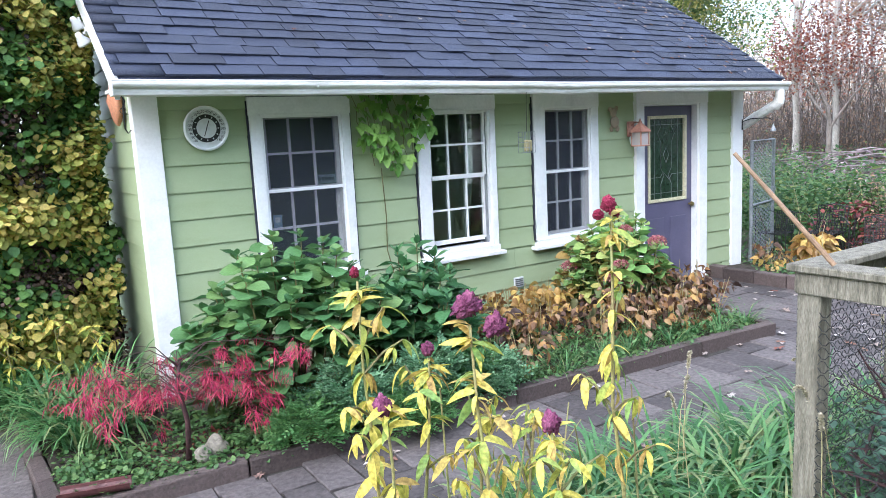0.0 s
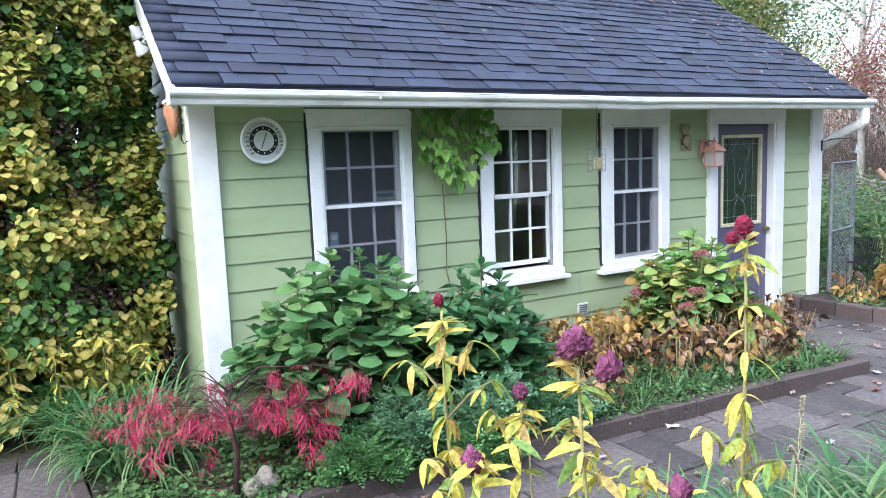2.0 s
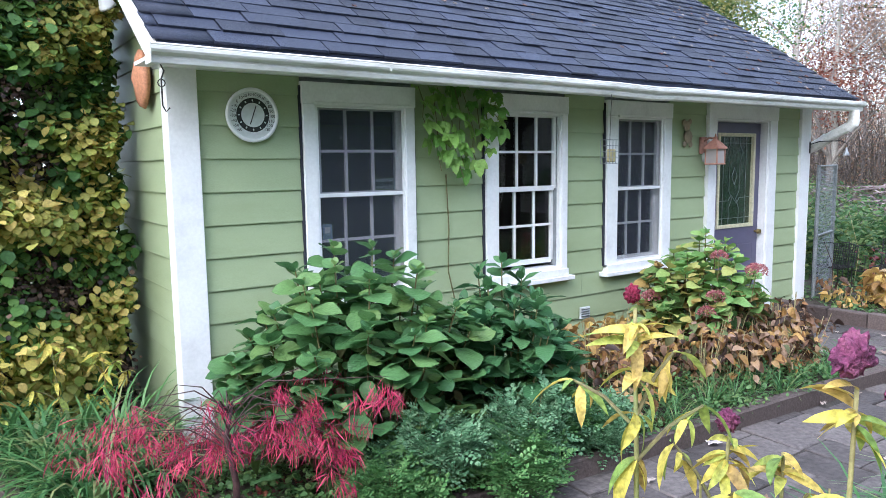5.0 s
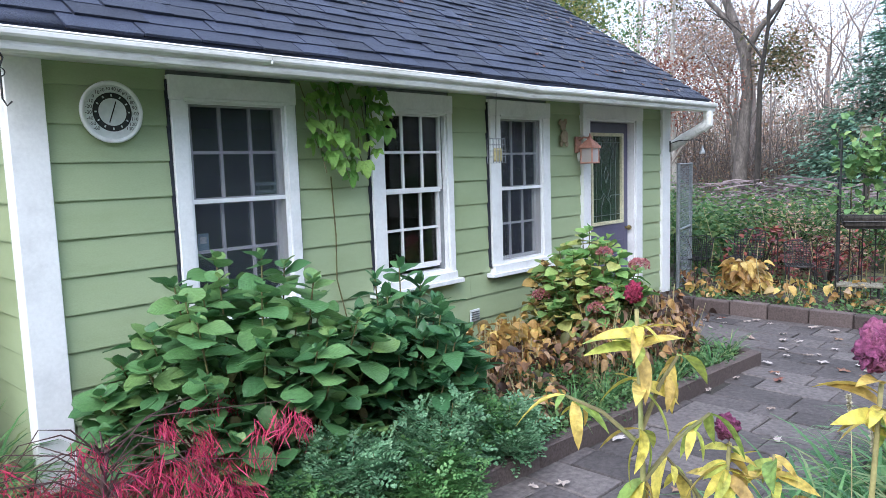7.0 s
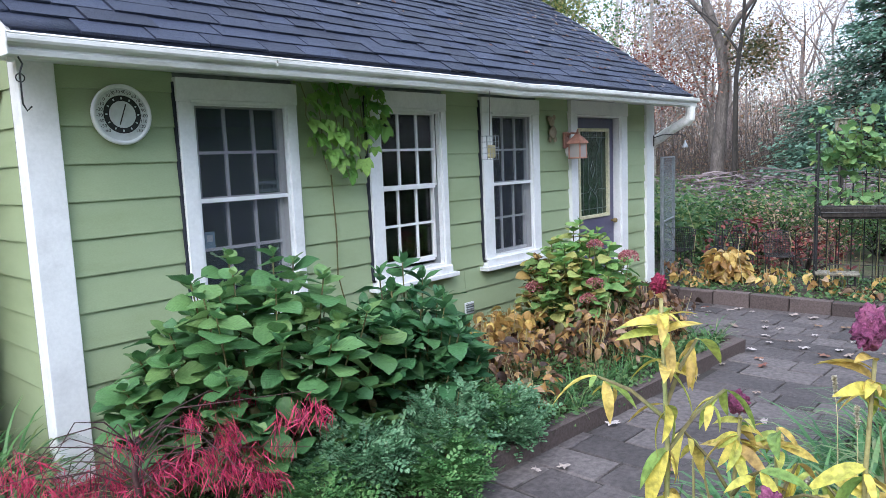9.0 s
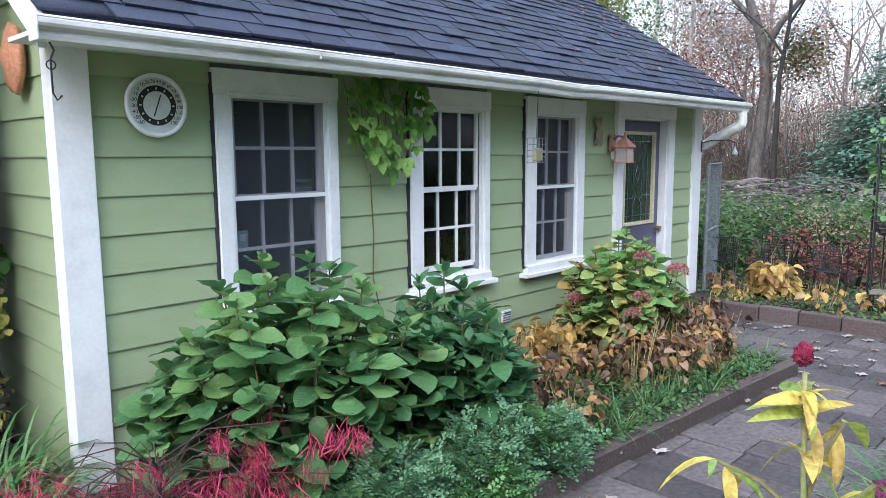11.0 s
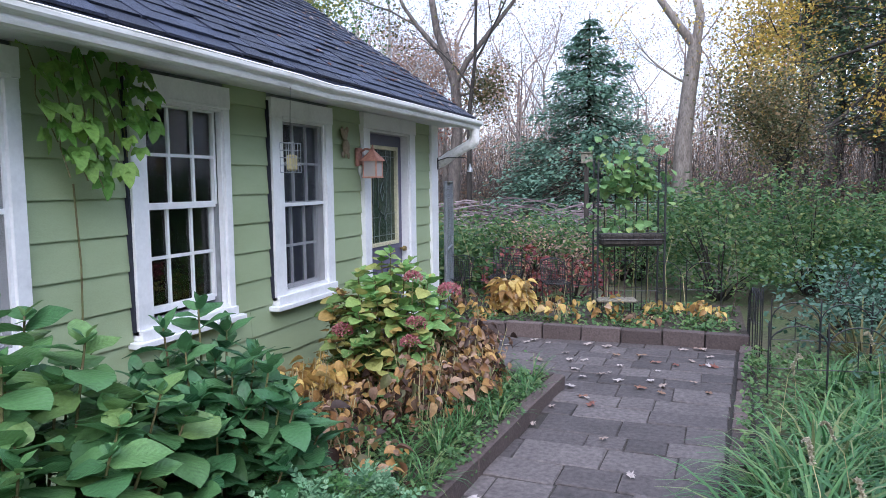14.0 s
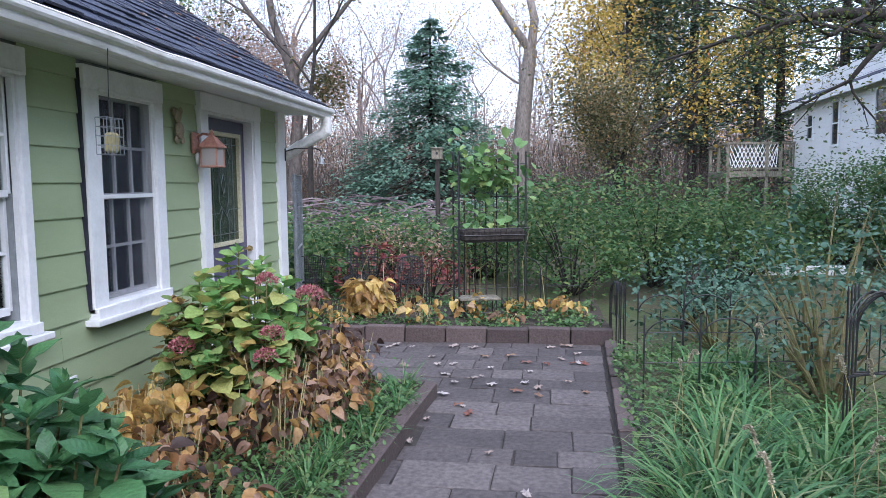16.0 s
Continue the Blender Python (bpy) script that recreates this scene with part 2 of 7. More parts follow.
def scatter(name, shape, pos, yaw, pitch, roll, size, material, parent=None):
    vs, fs = shape
    n = len(pos)
    v = np.einsum("nij,kj->nki", turns(yaw, pitch, roll), vs) * np.asarray(size)[:, None, None] + np.asarray(pos)[:, None, :]
    f = fs[None] + (np.arange(n) * len(vs))[:, None, None]
    return big_mesh(name, v.reshape(-1, 3), f.reshape(-1, 4), material, parent)


# ---- ground, paving and beds ----
def ground_sheet():
    n = 60
    ax = np.concatenate([np.linspace(-400, -12, 14), np.linspace(-10, 24, 40), np.linspace(28, 400, 14)])
    ay = np.concatenate([np.linspace(-400, -14, 14), np.linspace(-12, 18, 40), np.linspace(22, 400, 14)])
    gx, gy = np.meshgrid(ax, ay, indexing="ij")
    r = np.maximum(0, np.maximum(gx - 7, np.maximum(-5 - gx, np.maximum(gy - 5, -8 - gy))))
    gz = -0.03 + 0.06 * np.minimum(r, 6) / 6 * (np.sin(gx * 0.9) * np.cos(gy * 0.7))
    v = np.stack([gx, gy, gz], -1).reshape(-1, 3)
    i, j = np.meshgrid(np.arange(len(ax) - 1), np.arange(len(ay) - 1), indexing="ij")
    a = (i * len(ay) + j).ravel()
    ob = big_mesh("ground", v, np.stack([a, a + len(ay), a + len(ay) + 1, a + 1], -1), GROUND, None, True)
    return tagged(ob, "earth ground with leaf litter and patches of grass", "ground", kind="structure")


ground_sheet()


def edge_y(x):
    """The front line of the planting bed."""
    return -1.60 - (x + 0.2) * 0.0725


def right_y(x):
    """The line where paving meets the weedy border."""
    return -2.93 - (x - 1.0) * 0.065


# ---- the cottage ----
X0, X1, YB = -0.92, 6.0, 4.9
EAVE_Y, EAVE_Z, SLOPE, RIDGE_Y = -0.40, 2.31, 0.69, 2.35
RIDGE_Z = EAVE_Z + (RIDGE_Y - EAVE_Y) * SLOPE
cottage = thing("garden_cottage", "small green clapboard cottage with white trim and dark shingle roof", "house")
# opening: x0, x1 of the trim, bottom, top
OPEN = [(-0.12, 0.71, 0.76, 2.17), (1.33, 2.19, 0.76, 2.17), (2.66, 3.53, 0.73, 2.17), (4.10, 5.31, 0.0, 2.17)]


def front_wall():
    spec, x = [], X0
    for a, b, lo, hi in OPEN:
        a, b = a + 0.09, b - 0.09
        spec.append((x, a, 0.02, 0.14, 0, 2.3))
        if lo > 0:
            spec.append((a, b, 0.02, 0.14, 0, lo + 0.05))
        spec.append((a, b, 0.02, 0.14, hi - 0.09, 2.3))
        x = b
    spec.append((x, X1, 0.02, 0.14, 0, 2.3))
    return part("front_wall", boxes(*spec), DARK_IN, cottage)


wall_front = front_wall()


def gable(x0, x1, name):
    bm = bmesh.new()
    prof = [(0.02, 0), (YB, 0), (YB, 2.28), (RIDGE_Y, RIDGE_Z - 0.08), (0.02, 2.5)]
    a = [bm.verts.new((x0, y, z)) for y, z in prof]
    b = [bm.verts.new((x1, y, z)) for y, z in prof]
    bm.faces.new(list(reversed(a)))
    bm.faces.new(b)
    for i in range(5):
        bm.faces.new((a[i], a[(i + 1) % 5], b[(i + 1) % 5], b[i]))
    bmesh.ops.recalc_face_normals(bm, faces=bm.faces)
    return part(name, bm, DARK_IN if name == "left_wall" else GREEN, cottage)


wall_left = gable(X0 + 0.02, X0 + 0.14, "left_wall")
gable(X1 - 0.12, X1, "right_wall")
part("back_wall", boxes((X0 + 0.14, X1 - 0.12, YB - 0.12, YB, 0, 2.3)), GREEN, cottage)
part("floor", boxes((X0 + 0.14, X1 - 0.12, 0.14, YB - 0.12, 0.0, 0.06)), GREYWOOD, cottage)
part("inner_ceiling", boxes((X0 + 0.14, X1 - 0.12, 0.14, YB - 0.12, 2.24, 2.28)), DARK_IN, cottage)


def siding_board(a, b, z0, z1):
    """One lapped board: thick at its lower edge, bevelled."""
    bm = bmesh.new()
    t0, t1 = 0.016, 0.004
    for x in (a, b):
        for y, z in ((0.02, z0), (0.02 - t0, z0), (0.02 - t0 - 0.001, z0 + 0.005), (0.02 - t1, z1 + 0.012), (0.02, z1 + 0.012)):
            bm.verts.new((x, y, z))
    bm.verts.ensure_lookup_table()
    v = bm.verts
    bm.faces.new(v[0:5])
    bm.faces.new(list(reversed(v[5:10])))
    for i in range(5):
        j = (i + 1) % 5
        bm.faces.new((v[i], v[i + 5], v[j + 5], v[j]))
    bmesh.ops.recalc_face_normals(bm, faces=bm.faces)
    return bm


COURSE = 0.1955
for k in range(-1, 12):
    z0 = 0.155 + COURSE * k
    z1 = min(z0 + COURSE, 2.3)
    if z0 > 2.25:
        continue
    zlo = max(z0, 0.02)
    cuts = [(a, b) for a, b, lo, hi in OPEN if z1 > lo + 0.03 and z0 < hi - 0.02]
    x = X0 + 0.16
    for a, b in cuts + [(X1 - 0.19, None)]:
        if a - x > 0.02:
            xs = [x] + ([x + (a - x) * (0.35 + 0.3 * ((k * 7) % 3) / 2)] if a - x > 2.5 else []) + [a]
            for p, q in zip(xs, xs[1:]):
                part("siding_board", siding_board(p + 0.001, q - 0.001, zlo, z1), GREEN, wall_front)
        x = b
# side wall boards, cut to the slope of the roof
for k in range(-1, 20):
    z0 = 0.155 + COURSE * k
    z1 = z0 + COURSE
    zlo = max(z0, 0.02)
    if z0 > RIDGE_Z - 0.25:
        continue
    ya = 0.03 if z1 < 2.5 else EAVE_Y + (z1 - EAVE_Z) / SLOPE + 0.06
    yb = YB if z1 < 2.3 else 2 * RIDGE_Y - (EAVE_Y + (z1 - EAVE_Z) / SLOPE + 0.06)
    if yb - ya < 0.2:
        continue
    ob = part("siding_board", siding_board(-yb, -ya, zlo, z1), GREEN, wall_left)
    ob.matrix_basis = pose(X0, 0, 0, 0, 0, -90)

# trim boards
part("corner_board", boxes((X0 - 0.012, X0 + 0.16, -0.022, 0.018, 0.03, 2.24), bevel=0.003), WHITE, cottage)
part("corner_board", boxes((X0 - 0.012, X0 + 0.018, 0.018, 0.10, 0.03, 2.24), bevel=0.003), WHITE, cottage)
part("corner_board", boxes((X1 - 0.19, X1 - 0.06 + 0.07, -0.022, 0.018, 0.02, 2.24), bevel=0.003), WHITE, cottage)
part("soffit", boxes((X0 - 0.16, X1 + 0.2, EAVE_Y + 0.05, 0.02, 2.225, 2.245)), WHITE, cottage)
part("fascia_board", boxes((X0 - 0.18, X1 + 0.22, EAVE_Y + 0.02, EAVE_Y + 0.045, 2.185, 2.30), bevel=0.002), WHITE, cottage)


def rake(x0, x1):
    bm = bmesh.new()
    for side in (1, -1):
        vs = []
        for x in (x0, x1):
            for y, dz in ((EAVE_Y, -0.02), (RIDGE_Y, -0.02), (RIDGE_Y, -0.17), (EAVE_Y, -0.15)):
                z = EAVE_Z + (y - EAVE_Y) * SLOPE + dz
                vs.append(bm.verts.new((x, y if side == 1 else 2 * RIDGE_Y - y, z)))
        bm.faces.new(vs[0:4])
        bm.faces.new(vs[4:8])
        for i in range(4):
            bm.faces.new((vs[i], vs[(i + 1) % 4], vs[(i + 1) % 4 + 4], vs[i + 4]))
    bmesh.ops.recalc_face_normals(bm, faces=bm.faces)
    part("rake_board", bm, WHITE, cottage)


rake(X0 - 0.17, X0 - 0.14)
rake(X1 + 0.19, X1 + 0.22)


def window(a, b, lo, hi, gx0, gx1, gz0, gz1, zm, sill_z, screened, name="window"):
    """Trim, sill, two sashes of six panes each."""
    w = new(name)
    w.parent = cottage
    t = -0.03
    part("side_trim", boxes((a, gx0 - 0.03, t, 0.02, lo, hi - 0.11), bevel=0.003), WHITE, w)
    part("side_trim", boxes((gx1 + 0.03, b, t, 0.02, lo, hi - 0.11), bevel=0.003), WHITE, w)
    part("head_trim", boxes((a - 0.005, b + 0.005, t - 0.004, 0.02, hi - 0.11, hi + 0.025), bevel=0.003), WHITE, w)
    part("drip_cap", boxes((gx0 - 0.05, gx1 + 0.05, t - 0.022, t - 0.004, hi - 0.118, hi - 0.098), bevel=0.004), WHITE, w)
    for x in (a - 0.013, b + 0.001):
        part("open_joint", boxes((x, x + 0.012, -0.012, 0.02, lo + 0.02, hi - 0.0)), GAP, w, "dark unpainted joint beside the trim")
    part("window_sill", boxes((a - 0.04, b + 0.05, -0.075, 0.02, sill_z - 0.03, sill_z + 0.005), (a, b, -0.05, 0.02, sill_z + 0.005, lo + 0.03), bevel=0.004), WHITE, w)
    part("frame", boxes((gx0 - 0.03, gx0 - 0.012, -0.012, 0.12, lo + 0.03, hi - 0.11), (gx1 + 0.012, gx1 + 0.03, -0.012, 0.12, lo + 0.03, hi - 0.11),
                        (gx0 - 0.012, gx1 + 0.012, -0.012, 0.12, hi - 0.13, hi - 0.11), (gx0 - 0.03, gx1 + 0.03, -0.02, 0.12, lo + 0.03, lo + 0.05)), WHITE, w)
    for i, (z0, z1, y) in enumerate(((zm, gz1, 0.02), (gz0, zm, 0.05))):
        s = part("sash", boxes((gx0 - 0.012, gx0 + 0.018, y, y + 0.03, z0, z1), (gx1 - 0.018, gx1 + 0.012, y, y + 0.03, z0, z1),
                               (gx0 + 0.018, gx1 - 0.018, y - 0.002, y + 0.032, z0 - 0.018, z0 + 0.02), (gx0 + 0.018, gx1 - 0.018, y, y + 0.03, z1 - 0.02, z1 + 0.012), bevel=0.002), WHITE, w)
        for k in (1, 2):
            x = gx0 + (gx1 - gx0) * k / 3
            part("muntin", boxes((x - 0.009, x + 0.009, y + 0.004, y + 0.02, z0 + 0.02, z1 - 0.02)), WHITE, s)
        z = (z0 + z1) / 2
        part("muntin", boxes((gx0 + 0.018, gx1 - 0.018, y + 0.003, y + 0.021, z - 0.009, z + 0.009)), WHITE, s)
        for kx in range(3):
            for kz in range(2):
                xa, za = gx0 + (gx1 - gx0) * kx / 3, z0 + (z1 - z0) * kz / 2
                p = part("pane", boxes((xa + 0.004, xa + (gx1 - gx0) / 3 - 0.004, y + 0.022, y + 0.025, za + 0.004, za + (z1 - z0) / 2 - 0.004)), GLASS, s)
                p.visible_shadow = False
    if screened:
        part("insect_screen", boxes((gx0 - 0.012, gx1 + 0.012, 0.0, 0.002, gz0, gz1)), SCREEN, w)
        part("screen_rail", boxes((gx0 - 0.012, gx1 + 0.012, -0.006, 0.008, zm - 0.012, zm + 0.012)), WHITE, w)
    return w


GAP = mat("dark_open_joint", [(0.02, 0.022, 0.035), (0.04, 0.042, 0.06)], 9, 0.9, 0.1, 40)
SCREEN = screen_mat("grey_insect_screen", (0.05, 0.056, 0.08), 0.27)
window(-0.12, 0.71, 0.78, 2.17, 0.0, 0.605, 0.88, 2.05, 1.482, 0.76, True)
window(1.34, 2.19, 0.78, 2.17, 1.485, 2.1, 0.88, 2.05, 1.47, 0.745, False)
window(2.66, 3.53, 0.76, 2.17, 2.83, 3.39, 0.82, 2.045, 1.44, 0.72, True)


def door():
    d = new("door")
    d.parent = cottage
    part("door_trim", boxes((4.10, 4.23, -0.03, 0.02, 0.03, 2.08), bevel=0.003), WHITE, d)
    part("door_trim", boxes((5.17, 5.31, -0.03, 0.02, 0.03, 2.08), bevel=0.003), WHITE, d)
    part("head_trim", boxes((4.095, 5.315, -0.036, 0.02, 2.08, 2.22), bevel=0.003), WHITE, d)
    part("door_jamb", boxes((4.23, 4.25, -0.01, 0.14, 0.03, 2.08), (5.15, 5.17, -0.01, 0.14, 0.03, 2.08), (4.25, 5.15, -0.01, 0.14, 2.06, 2.08)), WHITE, d)
    part("threshold", boxes((4.23, 5.17, -0.08, 0.14, 0.0, 0.045), bevel=0.004), GREYWOOD, d)
    gx0, gx1, gz0, gz1, y = 4.39, 5.05, 0.98, 1.95, 0.07
    leaf = part("door_leaf", boxes((4.252, gx0, y, y + 0.045, 0.05, 2.055), (gx1, 5.148, y, y + 0.045, 0.05, 2.055), (gx0, gx1, y, y + 0.045, 0.05, gz0), (gx0, gx1, y, y + 0.045, gz1, 2.055)), PURPLE, d)
    for xa in (4.38, 4.76):
        part("raised_panel", boxes((xa, xa + 0.29, y - 0.008, y, 0.22, 0.80), bevel=0.006), PURPLE, leaf)
    part("glass_frame", boxes((gx0, gx0 + 0.035, y - 0.014, y + 0.05, gz0, gz1), (gx1 - 0.035, gx1, y - 0.014, y + 0.05, gz0, gz1),
                              (gx0 + 0.035, gx1 - 0.035, y - 0.014, y + 0.05, gz0, gz0 + 0.035), (gx0 + 0.035, gx1 - 0.035, y - 0.014, y + 0.05, gz1 - 0.035, gz1), bevel=0.004), CREAM, leaf, "cream frame of the leaded glass")
    p = part("leaded_pane", boxes((gx0 + 0.035, gx1 - 0.035, y + 0.02, y + 0.028, gz0 + 0.035, gz1 - 0.035)), STAINED, leaf, "dark green textured leaded glass")
    bm = bmesh.new()
    cx, yy = (gx0 + gx1) / 2, y + 0.016
    def came(*pts):
        bm_tube(bm, [(x, yy, z) for x, z in pts], 0.004, 4)
    for dx in (-0.2, 0.2):
        came((cx + dx, gz0 + 0.04), (cx + dx, gz1 - 0.04))
    for dx in (-0.09, 0.09):
        came((cx + dx, gz0 + 0.04), (cx + dx, gz0 + 0.2), (cx + dx * 0.4, gz0 + 0.3), (cx + dx, gz0 + 0.38), (cx + dx, gz1 - 0.3), (cx + dx * 1.6, gz1 - 0.2), (cx + dx, gz1 - 0.12), (cx + dx, gz1 - 0.04))
    for z in (gz0 + 0.1, gz1 - 0.1):
        came((gx0 + 0.035, z), (gx1 - 0.035, z))
    came((gx0 + 0.035, gz0 + 0.28), (cx - 0.1, gz0 + 0.28), (cx - 0.05, gz0 + 0.34), (cx + 0.05, gz0 + 0.25), (cx + 0.1, gz0 + 0.31), (gx1 - 0.035, gz0 + 0.31))
    came((cx, gz0 + 0.44), (cx + 0.045, gz0 + 0.53), (cx, gz0 + 0.62), (cx - 0.045, gz0 + 0.53), (cx, gz0 + 0.44))
    part("lead_came", bm, CAME, leaf, "grey lead lines")
    part("door_knob", tube([(5.1, y, 0.92), (5.1, y - 0.03, 0.92), (5.1, y - 0.035, 0.92), (5.1, y - 0.065, 0.92)], [0.012, 0.012, 0.028, 0.022], 10), BRASS, leaf)


CREAM = mat("cream_paint", [(0.6, 0.55, 0.36), (0.72, 0.68, 0.5)], 6, 0.5, 0.1, 60)
STAINED = mat("dark_green_glass", [(0.012, 0.03, 0.018), (0.03, 0.06, 0.035)], 18, 0.12, 0.5, 45, spec=0.6)
CAME = mat("lead_grey", [(0.2, 0.22, 0.22), (0.32, 0.34, 0.34)], 10, 0.4, 0, 40, metal=0.7)
BRASS = mat("aged_brass", [(0.35, 0.26, 0.1), (0.5, 0.38, 0.16)], 10, 0.35, 0, 40, metal=1.0)
door()


# roof: deck, then shingles
def roof_z(y):
    return EAVE_Z + (y - EAVE_Y) * SLOPE


roof = new("roof")
roof.parent = cottage
bm = bmesh.new()
for x in (X0 - 0.14, X1 + 0.19):
    for y, z in ((EAVE_Y, EAVE_Z - 0.03), (RIDGE_Y, RIDGE_Z - 0.03), (2 * RIDGE_Y - EAVE_Y, EAVE_Z - 0.03), (2 * RIDGE_Y - EAVE_Y, EAVE_Z), (RIDGE_Y, RIDGE_Z), (EAVE_Y, EAVE_Z)):
        bm.verts.new((x, y, z))
bm.verts.ensure_lookup_table()
v = bm.verts
bm.faces.new(v[0:6])
bm.faces.new(v[6:12])
for i in range(6):
    bm.faces.new((v[i], v[(i + 1) % 6], v[(i + 1) % 6 + 6], v[i + 6]))
bmesh.ops.recalc_face_normals(bm, faces=bm.faces)
part("roof_deck", bm, SHINGLE_J, roof)
part("ridge_cap", boxes((X0 - 0.18, X1 + 0.23, RIDGE_Y - 0.12, RIDGE_Y + 0.12, RIDGE_Z - 0.03, RIDGE_Z + 0.03), bevel=0.02), SHINGLE_J, roof)


# gutter with a rolled lip, joints and outlet
def gutter():
    prof = [(0, 0), (0.0, -0.098), (-0.05, -0.098), (-0.068, -0.09), (-0.074, -0.07), (-0.07, -0.056), (-0.08, -0.05), (-0.1, -0.042), (-0.107, -0.03), (-0.107, -0.012), (-0.1, -0.008), (-0.106, -0.004), (-0.1, 0.003), (-0.09, 0.0), (-0.092, -0.014), (-0.075, -0.03), (-0.05, -0.088), (-0.006, -0.088), (-0.006, 0)]
    xs = [X0 - 0.19, -0.6, 0.4, 1.4, 2.3, 2.75, 3.0, 4.0, 5.0, 6.0, X1 + 0.24]
    sag = [0, -0.002, -0.004, -0.006, -0.01, -0.02, -0.012, -0.006, -0.003, 0.0, 0.0]
    bm = bmesh.new()
    rings = [[bm.verts.new((x, EAVE_Y + 0.018 + y, 2.278 + z + s)) for y, z in prof] for x, s in zip(xs, sag)]
    for q, w in zip(rings, rings[1:]):
        for k in range(len(prof)):
            bm.faces.new((q[k], q[(k + 1) % len(prof)], w[(k + 1) % len(prof)], w[k]))
    bm.faces.new(rings[0])
    bm.faces.new(rings[-1])
    bmesh.ops.recalc_face_normals(bm, faces=bm.faces)
    g = part("gutter", bm, GUTTER, cottage, "white metal gutter with a sagging joint")
    for x in (0.25, 2.42, 2.83, 4.6):
        part("gutter_joint", boxes((x - 0.006, x + 0.006, EAVE_Y - 0.089, EAVE_Y - 0.06, 2.225, 2.262), bevel=0.002), GUTTER, g)
    part("end_cap", boxes((X0 - 0.197, X0 - 0.19, EAVE_Y - 0.088, EAVE_Y + 0.018, 2.18, 2.28), bevel=0.002), GUTTER, g)
    d = part("downspout", tube([(6.1, EAVE_Y - 0.03, 2.19), (6.1, EAVE_Y - 0.03, 2.08), (6.1, EAVE_Y + 0.02, 2.02), (6.08, -0.12, 1.88), (6.08, -0.05, 1.83), (6.08, 0.05, 1.78), (6.07, 0.16, 1.7), (6.06, 0.17, 0.25), (6.06, 0.17, 0.12)], 0.054, 12), GUTTER, cottage, "white downspout with two elbows")
    part("elbow", tube([(6.1, EAVE_Y - 0.03, 2.10), (6.1, EAVE_Y - 0.025, 2.05), (6.1, EAVE_Y + 0.03, 2.0)], 0.06, 12), GUTTER, d)
    part("elbow", tube([(6.085, -0.16, 1.905), (6.08, -0.09, 1.855), (6.08, -0.02, 1.815)], 0.06, 12), GUTTER, d)


gutter()


# ---- plant materials ----
def leafmat(name, cols, rand="isl", rough=0.5, amount=0.75, tr=0.3, fine=0.2, bump=0.3, scale=9.0):
    return mat(name, cols, scale, rough, bump, 70, rand, amount, fine=fine, leaf=tr, spec=0.35)


HYD_A = leafmat("hydrangea_leaf_green", [(0.07, 0.17, 0.066), (0.1, 0.22, 0.08), (0.135, 0.265, 0.095), (0.19, 0.3, 0.1)], "obj", 0.4)
HYD_A_IN = leafmat("hydrangea_leaf_green_low", [(0.07, 0.17, 0.066), (0.1, 0.22, 0.08), (0.135, 0.265, 0.095), (0.19, 0.3, 0.1)], "isl", 0.4)
HYD_B = leafmat("dark_glossy_leaf", [(0.045, 0.13, 0.055), (0.073, 0.18, 0.072), (0.108, 0.23, 0.09)], "obj", 0.34)
HYD_B_IN = leafmat("dark_glossy_leaf_low", [(0.045, 0.13, 0.055), (0.073, 0.18, 0.072), (0.108, 0.23, 0.09)], "isl", 0.34)
HYD_C = leafmat("pale_hydrangea_leaf", [(0.13, 0.27, 0.08), (0.18, 0.34, 0.1), (0.25, 0.4, 0.125), (0.33, 0.42, 0.13), (0.42, 0.36, 0.12)], "obj", 0.5)
HYD_C_IN = leafmat("pale_hydrangea_leaf_low", [(0.12, 0.22, 0.07), (0.2, 0.28, 0.09), (0.36, 0.33, 0.1), (0.4, 0.27, 0.09), (0.2, 0.11, 0.06)], "isl", 0.5)
# dark green to withered brown; the bush's inner shade is painted into it
INNER = leafmat("shade_dark_inner_leaf", [(0.04, 0.09, 0.03), (0.065, 0.14, 0.045), (0.1, 0.15, 0.045), (0.13, 0.1, 0.045)], "isl")
YEL = leafmat("yellowing_leaf", [(0.2, 0.32, 0.08), (0.4, 0.46, 0.1), (0.66, 0.58, 0.11), (0.68, 0.56, 0.12), (0.6, 0.44, 0.12), (0.24, 0.13, 0.06)], "obj", 0.5, amount=0.6, fine=0.45, bump=0.6, scale=22.0)
LIME = leafmat("lime_vine_leaf", [(0.13, 0.29, 0.05), (0.2, 0.38, 0.075), (0.28, 0.44, 0.1)], "obj")
GRASS = leafmat("daylily_blade", [(0.042, 0.12, 0.042), (0.075, 0.19, 0.065), (0.13, 0.27, 0.095), (0.25, 0.27, 0.12)], "isl", 0.4)
WEED = leafmat("weed_leaf", [(0.055, 0.125, 0.04), (0.09, 0.18, 0.06), (0.14, 0.22, 0.07)], "isl")
GREYLEAF = leafmat("grey_green_lacy_leaf", [(0.09, 0.2, 0.1), (0.15, 0.3, 0.155), (0.26, 0.41, 0.24)], "isl")
THREAD = leaf_shape(1, 0.06, 0.1, 0.5, 3)
REDLEAF = leafmat("crimson_maple_leaf", [(0.19, 0.012, 0.05), (0.4, 0.026, 0.1), (0.58, 0.06, 0.14), (0.5, 0.07, 0.1)], "isl")
RUST = leafmat("withered_orange_leaf", [(0.05, 0.03, 0.024), (0.14, 0.075, 0.045), (0.3, 0.15, 0.06), (0.46, 0.29, 0.1), (0.36, 0.24, 0.17), (0.15, 0.085, 0.065), (0.11, 0.14, 0.05)], "isl")
